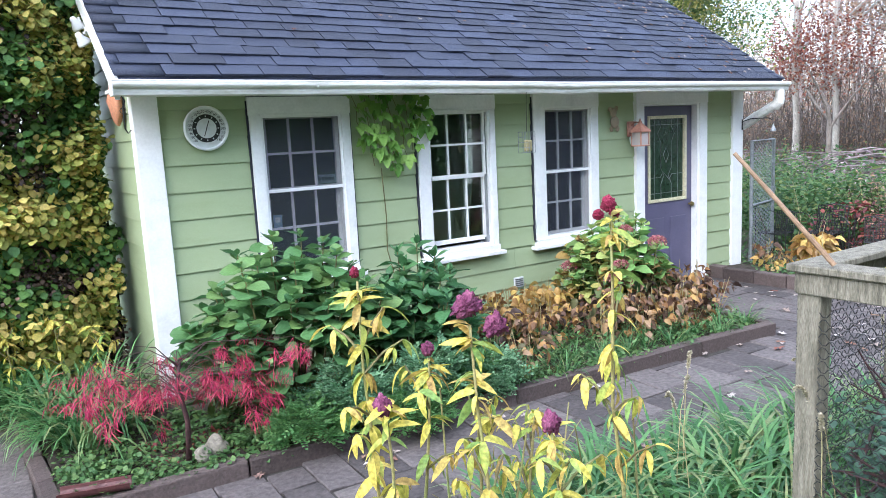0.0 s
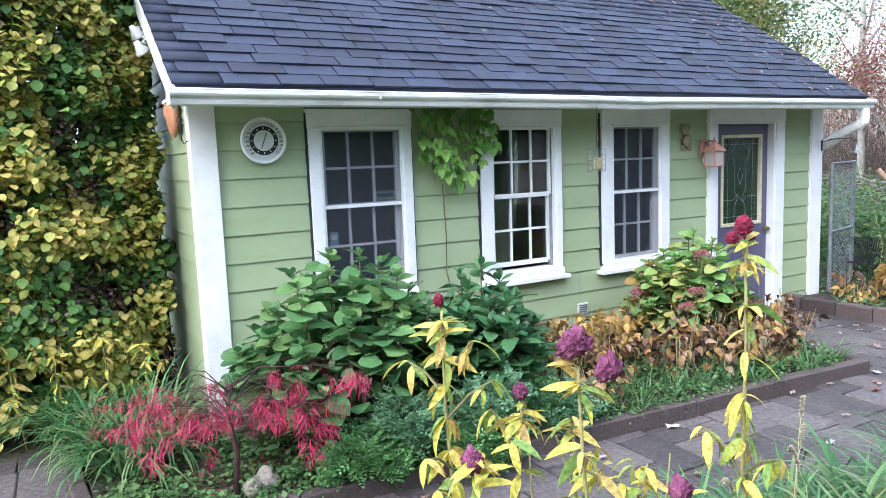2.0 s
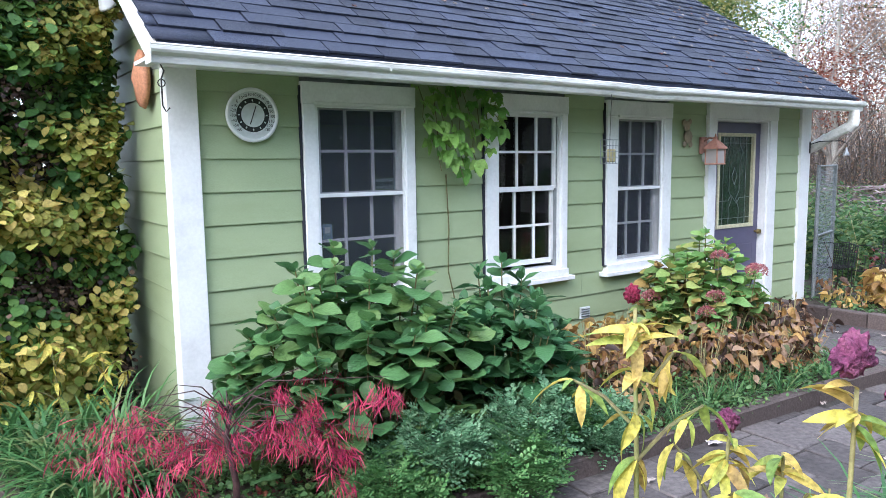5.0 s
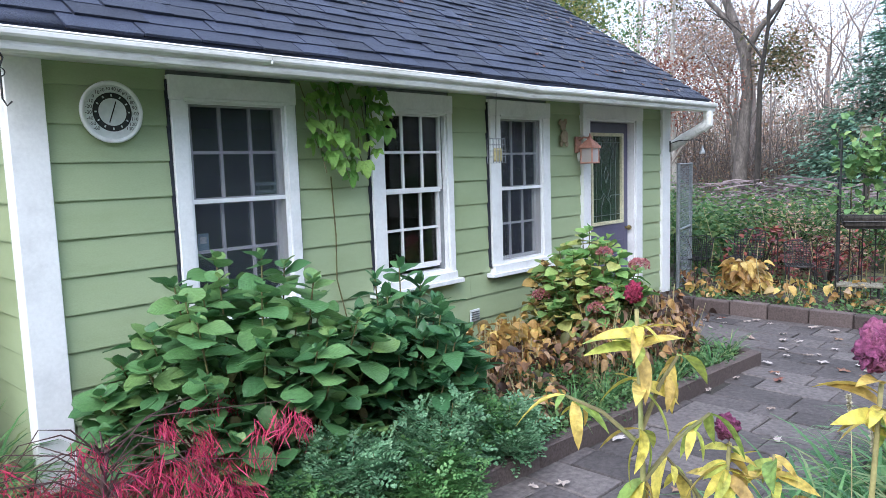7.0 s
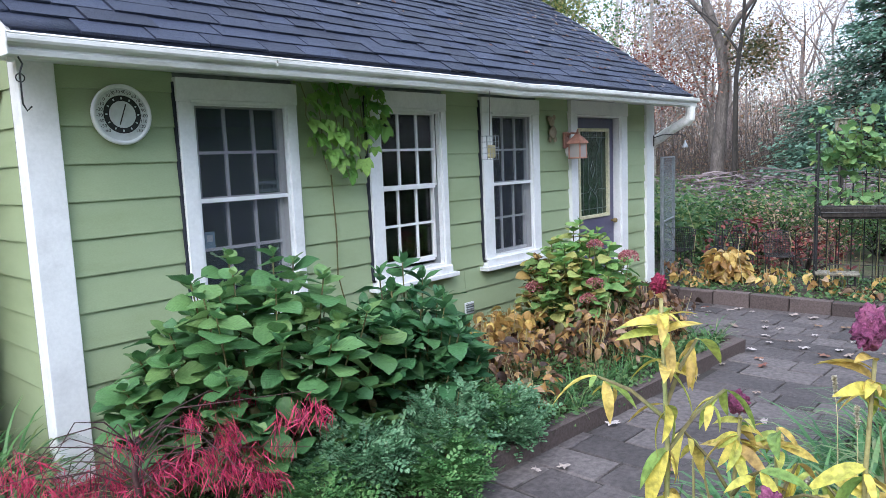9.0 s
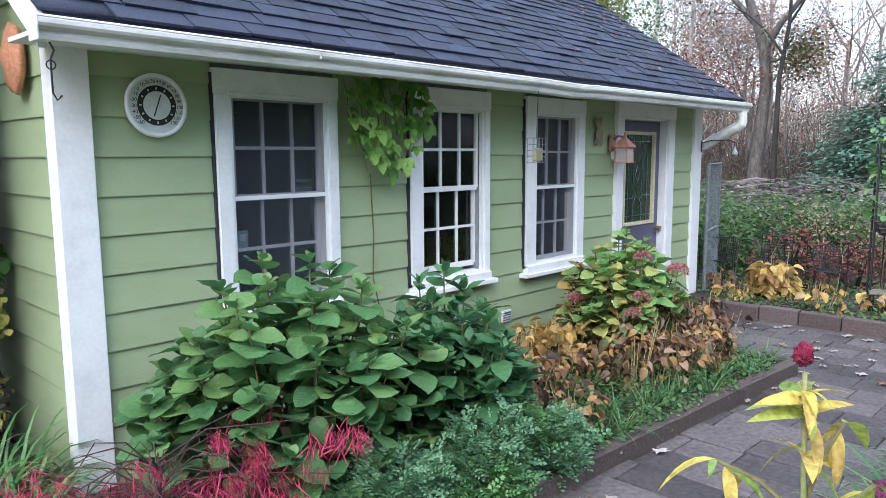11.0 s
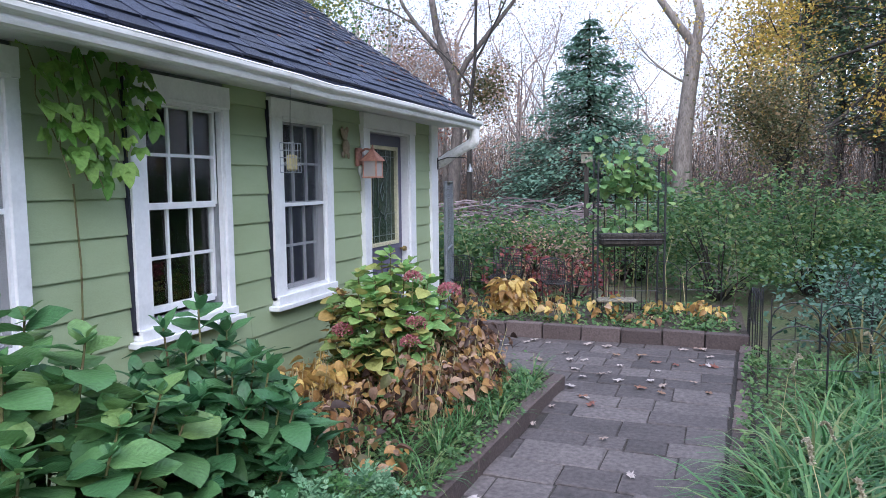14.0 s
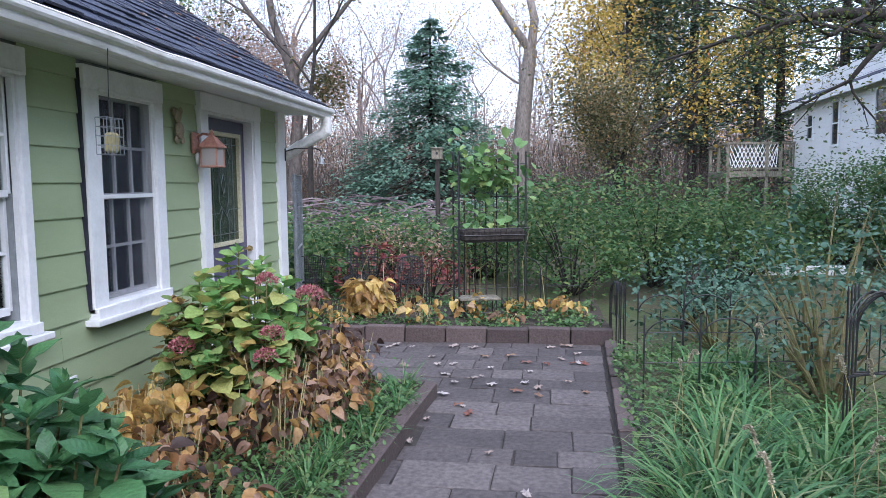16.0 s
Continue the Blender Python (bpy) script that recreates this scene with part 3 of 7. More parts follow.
STRAW = leafmat("straw_yellow_leaf", [(0.3, 0.17, 0.06), (0.5, 0.32, 0.1), (0.6, 0.45, 0.14), (0.42, 0.3, 0.2)], "isl")
SHRUB = leafmat("shrub_leaf", [(0.045, 0.105, 0.04), (0.075, 0.16, 0.055), (0.12, 0.215, 0.075), (0.22, 0.25, 0.085)], "isl", tr=0.45)
BLUEG = leafmat("blue_green_rose_leaf", [(0.045, 0.1, 0.065), (0.075, 0.15, 0.1), (0.12, 0.21, 0.145)], "isl")
BARB = leafmat("red_shrub_leaf", [(0.08, 0.02, 0.025), (0.2, 0.035, 0.04), (0.28, 0.1, 0.06)], "isl")
# autumn gold, brightened so that low sunlight on the crown is in the colour
GOLD = leafmat("sunlit_golden_autumn_leaf", [(0.5, 0.36, 0.07), (0.8, 0.55, 0.1), (0.88, 0.66, 0.16), (0.4, 0.4, 0.1)], "isl", tr=0.5)
GOLD_D = leafmat("olive_gold_leaf", [(0.24, 0.2, 0.055), (0.5, 0.36, 0.07), (0.72, 0.48, 0.1), (0.2, 0.22, 0.07), (0.42, 0.2, 0.07)], "isl", tr=0.5)
VINE_L = leafmat("yellow_green_tree_leaf", [(0.08, 0.13, 0.04), (0.15, 0.2, 0.06), (0.3, 0.3, 0.09), (0.4, 0.34, 0.1)], "isl", tr=0.45)
RUSSET_D = leafmat("brown_thicket_leaf", [(0.13, 0.09, 0.07), (0.22, 0.14, 0.1), (0.3, 0.16, 0.09), (0.15, 0.16, 0.08)], "isl", tr=0.4)
# russet lightened towards grey, so the far wood carries its haze in the colour
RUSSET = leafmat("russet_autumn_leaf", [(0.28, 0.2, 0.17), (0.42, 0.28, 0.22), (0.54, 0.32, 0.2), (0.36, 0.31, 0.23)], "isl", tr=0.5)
NEEDLE = leafmat("spruce_needle", [(0.1, 0.19, 0.145), (0.15, 0.265, 0.195), (0.21, 0.335, 0.24)], "isl")
TWIGS = mat("pinkish_twig", [(0.08, 0.06, 0.065), (0.2, 0.155, 0.165), (0.38, 0.32, 0.33)], 6, 0.9, 0.3, 60, "isl", 0.6)
STEM_R = mat("brown_green_stem", [(0.1, 0.07, 0.035), (0.16, 0.14, 0.06), (0.14, 0.17, 0.06)], 9, 0.7, 0.3, 80)
STEM_Y = mat("yellow_green_stem", [(0.2, 0.16, 0.07), (0.3, 0.27, 0.11), (0.22, 0.28, 0.1)], 7, 0.65, 0.3, 80)
STEM_M = mat("purple_brown_stem", [(0.035, 0.018, 0.02), (0.08, 0.035, 0.035)], 9, 0.7, 0.4, 80)
FLOWER_P = leafmat("faded_pink_petal", [(0.3, 0.07, 0.1), (0.46, 0.14, 0.18), (0.5, 0.24, 0.24), (0.36, 0.22, 0.15)], "isl")
CREST_R = mat("crimson_crest", [(0.14, 0.008, 0.03), (0.26, 0.016, 0.055), (0.34, 0.035, 0.085)], 30, 0.85, 1.0, 160, fine=0.4)
CREST_P = mat("purple_crest", [(0.08, 0.014, 0.045), (0.19, 0.045, 0.11), (0.3, 0.1, 0.17)], 30, 0.9, 1.0, 140, fine=0.45)
COPPER = mat("pink_copper", [(0.28, 0.12, 0.085), (0.42, 0.2, 0.15), (0.5, 0.26, 0.2)], 14, 0.6, 0.3, 60)
BAMBOO = mat("bamboo_cane", [(0.2, 0.12, 0.075), (0.34, 0.23, 0.15)], 12, 0.55, 0.2, 60)
CHAIN = mat("galvanised_wire", [(0.22, 0.24, 0.26), (0.36, 0.38, 0.4)], 12, 0.45, 0.1, 60, metal=0.6)
TERRA = mat("terracotta_orange", [(0.46, 0.19, 0.1), (0.56, 0.27, 0.16)], 12, 0.7, 0.3, 60)


def uni(lo, hi, n):
    return rng.uniform(lo, hi, n)


def leaf_mesh(shape, size, material, name="leaf"):
    me = bpy.data.meshes.new(name)
    me.from_pydata([tuple(v * size) for v in shape[0]], [], [tuple(int(i) for i in f) for f in shape[1]])
    me.polygons.foreach_set("use_smooth", [True] * len(me.polygons))
    me.materials.append(material)
    return me


def broad_leaf(width, fold, droop, wave, rows=9):
    """A broad leaf with a short tip, toothed and gently waved along its edge."""
    vs, fs = [], []
    for i in range(rows + 1):
        u = i / rows
        w = width / 2 * min(1.0, (u / 0.34) ** 0.55) * (1 - max(0.0, (u - 0.42) / 0.58) ** 2.1) + (0.012 if i % 2 and i < rows else 0)
        z = -droop * u * u + 0.03 * math.sin(u * math.pi)
        for side in (-1, -0.5, 0, 0.5, 1):
            rise = fold * abs(side * w) * (1.25 - 0.45 * abs(side))
            vs.append((u, side * w, z + rise + wave * abs(side) * math.sin(u * 11 + side * 2)))
    for i in range(rows):
        for k in range(4):
            a = i * 5 + k
            fs.append((a, a + 1, a + 6, a + 5))
    return np.array(vs, np.float32), np.array(fs, np.int32)


def lobed_leaf():
    """A vine leaf of three pointed lobes, folded along each."""
    vs, fs = [], []
    for turn, ln, w in ((0.0, 1.0, 0.34), (0.85, 0.72, 0.28), (-0.85, 0.72, 0.28)):
        c, sn = math.cos(turn), math.sin(turn)
        n0 = len(vs)
        for u, q in ((0.0, 0.16), (0.3, 1.0), (0.55, 0.8), (0.8, 0.55), (1.0, 0.04)):
            for side in (-1, 0, 1):
                x, y = u * ln, side * w * q
                vs.append((x * c - y * sn, x * sn + y * c, 0.1 * abs(side) * q - 0.22 * u * u + 0.004 * turn))
        for i in range(4):
            for k in range(2):
                a = n0 + i * 3 + k
                fs.append((a, a + 1, a + 4, a + 3))
    return np.array(vs, np.float32), np.array(fs, np.int32)


ROUND5 = broad_leaf(0.92, 0.18, 0.06, 0.022)
OVAL5 = broad_leaf(0.47, 0.26, 0.12, 0.018)
PALE5 = broad_leaf(0.84, 0.25, 0.12, 0.03)
CURLED = leaf_shape(1, 0.72, 0.7, 0.55, 5)
LANCE5 = leaf_shape(1, 0.32, 0.3, 0.62, 6)


def put_leaves(plant, meshes, spots):
    """Leaves as parts of a plant: place, yaw, rise and lean in degrees, scale."""
    for i, (p, yaw, rise, lean, s) in enumerate(spots):
        m = pose(*p, 0, 0, yaw) @ pose(0, 0, 0, 0, -rise, 0) @ pose(0, 0, 0, lean, 0, 0) @ Matrix.Diagonal((s, s, s, 1))
        shared("leaf", meshes[i % len(meshes)], m, plant)


def mophead(r, n, material, name="flower_head", parent=None, at=(0, 0, 0)):
    """A rounded head of many small petals."""
    d = rng.normal(size=(n, 3))
    d /= np.linalg.norm(d, axis=1)[:, None]
    d[:, 2] = np.where(d[:, 2] < -0.3, -d[:, 2], d[:, 2]) * 0.8
    p = d * r * uni(0.8, 1.0, n)[:, None] + np.array(at)
    ob = scatter(name, SIMPLE, p, np.arctan2(d[:, 1], d[:, 0]) + rng.normal(0, 1.2, n), uni(0.2, 1.5, n), uni(-1.2, 1.2, n), uni(0.2, 0.32, n) * r, material, parent)
    return ob


def hydrangea(label, x, y, rx, ry, h0, h1, tips, meshes, shape, low, stem, seed, flowers=(), fmat=None, fr=0.07, lsize=(0.75, 1.15), lean=0.0):
    rd = random.Random(seed)
    pl = thing("hydrangea_bush", label, "bush", pose(x, y, 0.05))
    spots = []
    for k in range(tips):
        a, q = k * 2.39996 + rd.uniform(-0.3, 0.3), math.sqrt((k + 0.5) / tips)
        px, py = rx * q * math.cos(a), ry * q * math.sin(a)
        hz = h0 * rd.uniform(0.75, 1.1) + (h1 - h0) * (1 - q ** 2.4 * 0.8) * rd.uniform(0.72, 1.22)
        foot = Vector((px * 0.25, py * 0.25, 0))
        tip = Vector((px, py, hz))
        mid = foot.lerp(tip, 0.5) + Vector((px * 0.15, py * 0.15, 0.05))
        part("stem", tube([foot, mid, tip], [0.008, 0.006, 0.004], 5), stem, pl)
        turn = rd.uniform(0, 360)
        for lev in range(6):
            for side in (0, 180):
                u = (1, 0.985, 0.955, 0.9, 0.82, 0.7)[lev]
                base = mid.lerp(tip, u * 2 - 1)
                sc = (0.34, 0.55, 0.78, 0.95, 1.0, 0.9)[lev] * rd.uniform(*lsize)
                spots.append((tuple(base), turn + side + lev * 90 + rd.uniform(-18, 18), (56, 32, 12, -4, -14, -24)[lev] + lean + rd.uniform(-20, 20), rd.uniform(-28, 28), sc))
    spots.sort(key=lambda q: q[0][1] - 0.8 * q[0][2])
    put_leaves(pl, meshes, spots[:300])
    rest = spots[300:]
    size = 0.19 if shape is not PALE5 else 0.15
    if rest:
        f = np.radians(np.array([q[1:4] for q in rest]))
        tagged(scatter("back_leaves", shape, np.array([q[0] for q in rest]), f[:, 0], f[:, 1], f[:, 2], np.array([q[4] for q in rest]) * size, low, pl), kind="stuff")
    n = 380
    a, q = uni(0, 6.283, n), np.sqrt(uni(0.05, 1, n)) * 0.92
    p = np.stack([rx * q * np.cos(a), ry * q * np.sin(a), 0.06 + h1 * uni(0.12, 0.74, n) * (1.1 - 0.45 * q)], -1)
    tagged(scatter("inner_leaves", shape, p, a + rng.normal(0, 0.7, n), uni(-0.3, 0.5, n), uni(-0.5, 0.5, n), uni(0.45, 0.8, n) * size, low, pl), kind="stuff")
    # curled leaves inside the bush, coloured dark to paint the shade there
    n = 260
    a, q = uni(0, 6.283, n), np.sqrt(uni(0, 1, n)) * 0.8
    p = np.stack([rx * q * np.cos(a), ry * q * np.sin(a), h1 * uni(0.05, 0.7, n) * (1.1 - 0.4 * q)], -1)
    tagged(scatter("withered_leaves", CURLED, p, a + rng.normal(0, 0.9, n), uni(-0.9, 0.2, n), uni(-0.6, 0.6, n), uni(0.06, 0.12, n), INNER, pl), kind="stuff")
    for p in flowers:
        p = (p[0] - x, p[1] - y, p[2] - 0.05)
        part("flower_stem", tube([(p[0] * 0.5, p[1] * 0.5, 0.1), (p[0] * 0.9, p[1] * 0.9, p[2] * 0.6), p], [0.006, 0.005, 0.003], 5), stem, pl)
        mophead(fr * rd.uniform(0.85, 1.1), 330, fmat, "flower_head", pl, p)
    return pl


HY1 = [leaf_mesh(ROUND5, s, HYD_A) for s in (0.165, 0.18, 0.2)]
HY2 = [leaf_mesh(OVAL5, s, HYD_B) for s in (0.18, 0.195, 0.215)]
HY3 = [leaf_mesh(PALE5, s, HYD_C) for s in (0.135, 0.15, 0.17)]
hydrangea("large green hydrangea bush with broad serrated leaves", -0.2, -0.84, 0.8, 0.58, 0.46, 1.1, 50, HY1, ROUND5, HYD_A_IN, STEM_R, 1, lsize=(0.6, 1.15))
hydrangea("dark green glossy-leaved hydrangea bush beside the first", 0.66, -1.02, 0.44, 0.46, 0.42, 0.93, 36, HY2, OVAL5, HYD_B_IN, STEM_R, 2, lean=16)
hydrangea("pale green hydrangea with fading pink flower heads", 2.95, -0.76, 0.58, 0.46, 0.42, 0.98, 34, HY3, PALE5, HYD_C_IN, STEM_R, 5, [(2.84, -1.0, 0.93), (2.69, -1.08, 0.64), (2.58, -1.08, 0.54), (2.52, -0.62, 0.6), (3.02, -1.2, 0.82)], FLOWER_P, 0.075)


# ---- Japanese maple ----
def maple():
    pl = thing("japanese_maple", "small weeping crimson cutleaf maple with bare dark twigs", "shrub", pose(-1.12, -1.26, 0.05))
    rd = random.Random(11)
    part("trunk", tube([(0.05, 0, 0), (0.07, 0.02, 0.25), (0.03, 0, 0.48), (0.06, 0.0, 0.62)], [0.018, 0.015, 0.012, 0.008], 8), STEM_M, pl, smooth=True)
    pos = []
    for k in range(28):
        a = rd.uniform(0, math.tau)
        r = rd.uniform(0.2, 0.62)
        s = Vector((0.04, 0, rd.uniform(0.4, 0.62)))
        m = s + Vector((math.cos(a) * r * 0.6, math.sin(a) * r * 0.45, rd.uniform(0.02, 0.16)))
        e = m + Vector((math.cos(a + rd.uniform(-0.9, 0.9)) * r * 0.5, math.sin(a + rd.uniform(-0.6, 0.6)) * r * 0.4, rd.uniform(-0.28, 0.03)))
        part("twig", tube([s, s.lerp(m, 0.5) + Vector((0, 0, 0.05)), m, e], [0.0036, 0.003, 0.002, 0.001], 5), STEM_M, pl)
        if k % 4 != 0:
            for c in range(3):
                pos.append(m.lerp(e, rd.uniform(0.2, 1.1)) + Vector((rd.uniform(-0.08, 0.08), rd.uniform(-0.08, 0.08), rd.uniform(-0.1, 0.03))))
    for p in pos:
        for c in range(2):
            n = 30
            o = np.array(p)[None] + rng.normal(0, 0.045, (1, 3)) * np.array([1, 1, 0.6])
            q = o + rng.normal(0, 0.02, (n, 3))
            way = rng.uniform(0, 6.3)
            scatter("foliage", THREAD, q, way + rng.normal(0, 0.75, n), uni(-1.25, 0.0, n), uni(-1, 1, n), uni(0.03, 0.082, n), REDLEAF, pl)


maple()


# ---- tall flower stalks ----
CL = [leaf_mesh(LANCE5, s, YEL) for s in (0.068, 0.086, 0.106)]


def crest(r, material, parent, at, sq=1.0):
    """A ruffled, folded flower crest."""
    bm = bmesh.new()
    bmesh.ops.create_icosphere(bm, subdivisions=4, radius=r)
    for v in bm.verts:
        d = v.co.normalized()
        v.co *= 0.68 + 0.6 * abs(noise.noise(d * 2.6 + Vector(at) * 5)) + 0.2 * noise.noise(d * 6) + 0.07 * noise.noise(d * 13)
        if r > 0.04:
            v.co.y *= 0.55
            v.co.z += 0.28 * r * math.sin(d.x * 9) * max(0.0, d.z + 0.3)
            v.co.z -= 1.1 * (v.co.x / r) ** 2 * r * 0.35
        v.co.z *= sq
        v.co += Vector(at)
    part("flower_crest", bm, material, parent, smooth=True)


def stalk(x, y, h, heads, nleaf, seed, label, lean=(0.0, 0.0), z_leaf=0.35):
    rd = random.Random(seed)
    pl = thing("flower_stalk", label, "flower", pose(x, y, -0.02), "tall flowers in the border")
    pts = [Vector((lean[0] * (1 - u) + rd.uniform(-0.012, 0.012), lean[1] * (1 - u) + rd.uniform(-0.012, 0.012), h * u)) for u in (0, 0.2, 0.4, 0.6, 0.8, 1)]
    part("stem", tube(pts, [0.0085, 0.008, 0.007, 0.006, 0.005, 0.004], 7), STEM_Y, pl, smooth=True)
    spots = []
    nleaf = int(nleaf * 0.72) + 5
    for k in range(nleaf):
        u = z_leaf + (1 - z_leaf) * min(1.0, (k // 5 + 0.55 + rd.uniform(-0.12, 0.12)) / max(1, nleaf // 5))
        i = min(4, int(u * 5))
        p = pts[i].lerp(pts[i + 1], u * 5 - i)
        top = u > 0.88
        spots.append((tuple(p), k * 137.5 + rd.uniform(-25, 25), rd.uniform(-20, 40) if top else rd.uniform(-60, 5), rd.uniform(-50, 50), rd.uniform(0.65, 1.1)))
    for k in range(13 if heads else 7):
        p = pts[4].lerp(pts[5], rd.uniform(0.7, 1.0))
        spots.append((tuple(p), k * 137.5 + rd.uniform(-25, 25), rd.uniform(-25, 40), rd.uniform(-35, 35), rd.uniform(0.55, 1.0)))
    for k in range(2 + nleaf // 8):
        u = rd.uniform(z_leaf, 0.9)
        i = min(4, int(u * 5))
        p = pts[i].lerp(pts[i + 1], u * 5 - i)
        a = rd.uniform(0, math.tau)
        e = p + Vector((math.cos(a) * rd.uniform(0.06, 0.15), math.sin(a) * rd.uniform(0.06, 0.15), rd.uniform(0.04, 0.14)))
        part("side_stem", tube([p, p.lerp(e, 0.5) + Vector((0, 0, 0.015)), e], [0.005, 0.004, 0.003], 5), STEM_R, pl)
        for j in range(6):
            spots.append((tuple(p.lerp(e, 1 - 0.12 * (j // 2))), math.degrees(a) + j * 61 + rd.uniform(-20, 20), rd.uniform(-55, 15), rd.uniform(-25, 25), rd.uniform(0.5, 0.95)))
    put_leaves(pl, CL, spots)
    for r, m, off, sq in heads:
        crest(r, m, pl, Vector((off[0], off[1], h + off[2])), sq)
    return pl


stalk(-0.93, -3.28, 1.40, [(0.017, CREST_R, (0, 0, 0.03), 1.25)], 70, 1, "tall stalk with yellow leaves and a small crimson head", (0.05, -0.03), 0.3)
stalk(-0.72, -3.60, 1.28, [(0.06, CREST_P, (0, 0, 0.06), 0.62), (0.046, CREST_P, (0.06, -0.06, 0.0), 0.8)], 22, 2, "leaning stalk with drooping wine-purple crest heads", (0.12, 0.02), 0.5)
stalk(-0.25, -3.73, 1.57, [(0.026, CREST_R, (0, 0, 0.04), 1.2), (0.02, CREST_R, (0.045, 0.02, 0.0), 1.1), (0.02, CREST_R, (-0.045, 0, 0.01), 1.0)], 42, 3, "tall leafy stalk with three crimson heads", (0.05, -0.02), 0.45)
stalk(-0.72, -3.36, 1.12, [(0.024, CREST_P, (0, 0, 0.03), 1.2)], 15, 4, "short stalk with a closed dark red bud", (-0.03, 0.1), 0.6)
stalk(-0.98, -3.50, 1.06, [(0.03, CREST_P, (0.0, -0.01, -0.0), 1.3)], 18, 5, "short yellow-leaved stalk with a red bud", (0.12, 0.05), 0.45)
stalk(-0.55, -3.40, 1.05, [], 16, 6, "thin bare stalk with a few withered yellow leaves", (0.03, 0.03), 0.7)
stalk(-0.42, -3.55, 0.92, [], 18, 7, "thin bare stalk with a few pale yellow leaves", (-0.04, 0.06), 0.6)
stalk(-0.62, -3.85, 1.0, [(0.03, CREST_P, (0, 0, 0.02), 1.2)], 15, 8, "thin stalk with a small dark seed head", (0.06, -0.05), 0.6)


rb = random.Random(97)
for i in range(12):
    x, y, h = rb.uniform(-0.85, 0.3), rb.uniform(-3.85, -3.2), rb.uniform(0.55, 0.95)
    dx, dy = rb.uniform(-0.22, 0.22), rb.uniform(-0.12, 0.12)
    bm = tube([(0, 0, 0), (dx * 0.4, dy * 0.5, h * 0.5), (dx, dy, h)], [0.006, 0.005, 0.003], 6)
    for j in range(3):
        u = rb.uniform(0.4, 0.85)
        b0 = Vector((dx * u, dy * u, h * u))
        bm_tube(bm, [b0, b0 + Vector((rb.uniform(-0.1, 0.1), rb.uniform(-0.1, 0.1), rb.uniform(0.03, 0.12)))], [0.003, 0.0015], 4)
    ob = part("dry_stem", bm, (STEM_Y, STEM_R, STEM_Y)[i % 3])
    ob.matrix_basis = pose(x, y, -0.02)
    tagged(ob, "thin bare dried flower stem standing in the border", "stem", "dried stems in the border")


# ---- grasses and low plants ----
def tuft(name, label, cat, x, y, z, n, r, l0, l1, material, seed, droop=1.0, width=1.0):
    """A clump of arching blades; each blade a bent ribbon."""
    g = np.random.default_rng(seed)
    seg = 5
    a = g.uniform(0, 6.283, n)
    q = np.sqrt(g.uniform(0, 1, n)) * r
    L = g.uniform(l0, l1, n)
    ya = a + g.normal(0, 0.5, n)
    w = g.uniform(0.007, 0.013, n) * width
    v = np.zeros((n, seg + 1, 2, 3))
    bend = g.uniform(1.0, 2.7, n) * droop
    px, py, pz = q * np.cos(a), q * np.sin(a), np.zeros(n)
    ang = g.uniform(0.65, 1.45, n)
    for k in range(seg + 1):
        ww = w * (1 - (k / seg) ** 2 * 0.9)
        sx, sy = -np.sin(ya) * ww, np.cos(ya) * ww
        v[:, k, 0] = np.stack([px - sx, py - sy, pz], -1)
        v[:, k, 1] = np.stack([px + sx, py + sy, pz], -1)
        st = L / seg
        px, py, pz = px + np.cos(ang) * np.cos(ya) * st, py + np.cos(ang) * np.sin(ya) * st, np.maximum(0.01, pz + np.sin(ang) * st)
        ang = ang - bend / seg * (0.5 + k / seg)
    v = v.reshape(n, -1, 3)
    f = np.array([(2 * k, 2 * k + 1, 2 * k + 3, 2 * k + 2) for k in range(seg)])
    fs = f[None] + (np.arange(n) * (2 * (seg + 1)))[:, None, None]
    ob = big_mesh(name, v.reshape(-1, 3), fs.reshape(-1, 4), material, None, True)
    ob.matrix_basis = pose(x, y, z)
    return tagged(ob, label, cat, kind="stuff")


rl = random.Random(21)
for i, (x, y) in enumerate([(-1.52, -0.6), (-1.45, -0.15), (-1.62, -0.25), (-1.32, -0.45), (-1.72, 0.12), (-1.5, 0.2), (-1.85, 0.35), (-1.25, 0.0)]):
    tagged(tuft("daylily_clump", "green arching daylily clump at the bed's corner", "plant", x, y, 0.06, 90, 0.12, 0.4, 0.6, GRASS, 30 + i, 1.35, 1.1), group="daylilies in the bed")
for i, (x, y) in enumerate([(0.75, -3.15), (1.05, -3.3), (1.35, -3.25), (0.9, -3.55), (0.55, -3.4), (1.6, -3.35), (0.45, -3.05), (1.9, -3.3), (2.25, -3.45), (2.6, -3.6), (2.0, -3.7), (2.9, -3.85), (2.4, -3.95), (3.3, -3.7), (3.7, -3.95), (1.3, -3.5), (0.2, -3.2), (-0.1, -3.1), (3.1, -4.3), (4.2, -3.8), (4.6, -4.2), (0.1, -3.9), (0.4, -4.0), (0.65, -3.8), (0.3, -3.65), (0.6, -4.15), (-0.05, -4.15), (0.75, -3.5), (0.35, -4.3)]):
    tagged(tuft("grass_clump", "tall green arching grass clump in the weedy border", "grass", x, y, -0.02, 130, 0.13, 0.38 if x < 2.8 else 0.26, 0.7 if x < 2.8 else 0.44, GRASS, 60 + i, 1.45, 1.3 if x < 1.5 else 0.85), group="grass in the border")


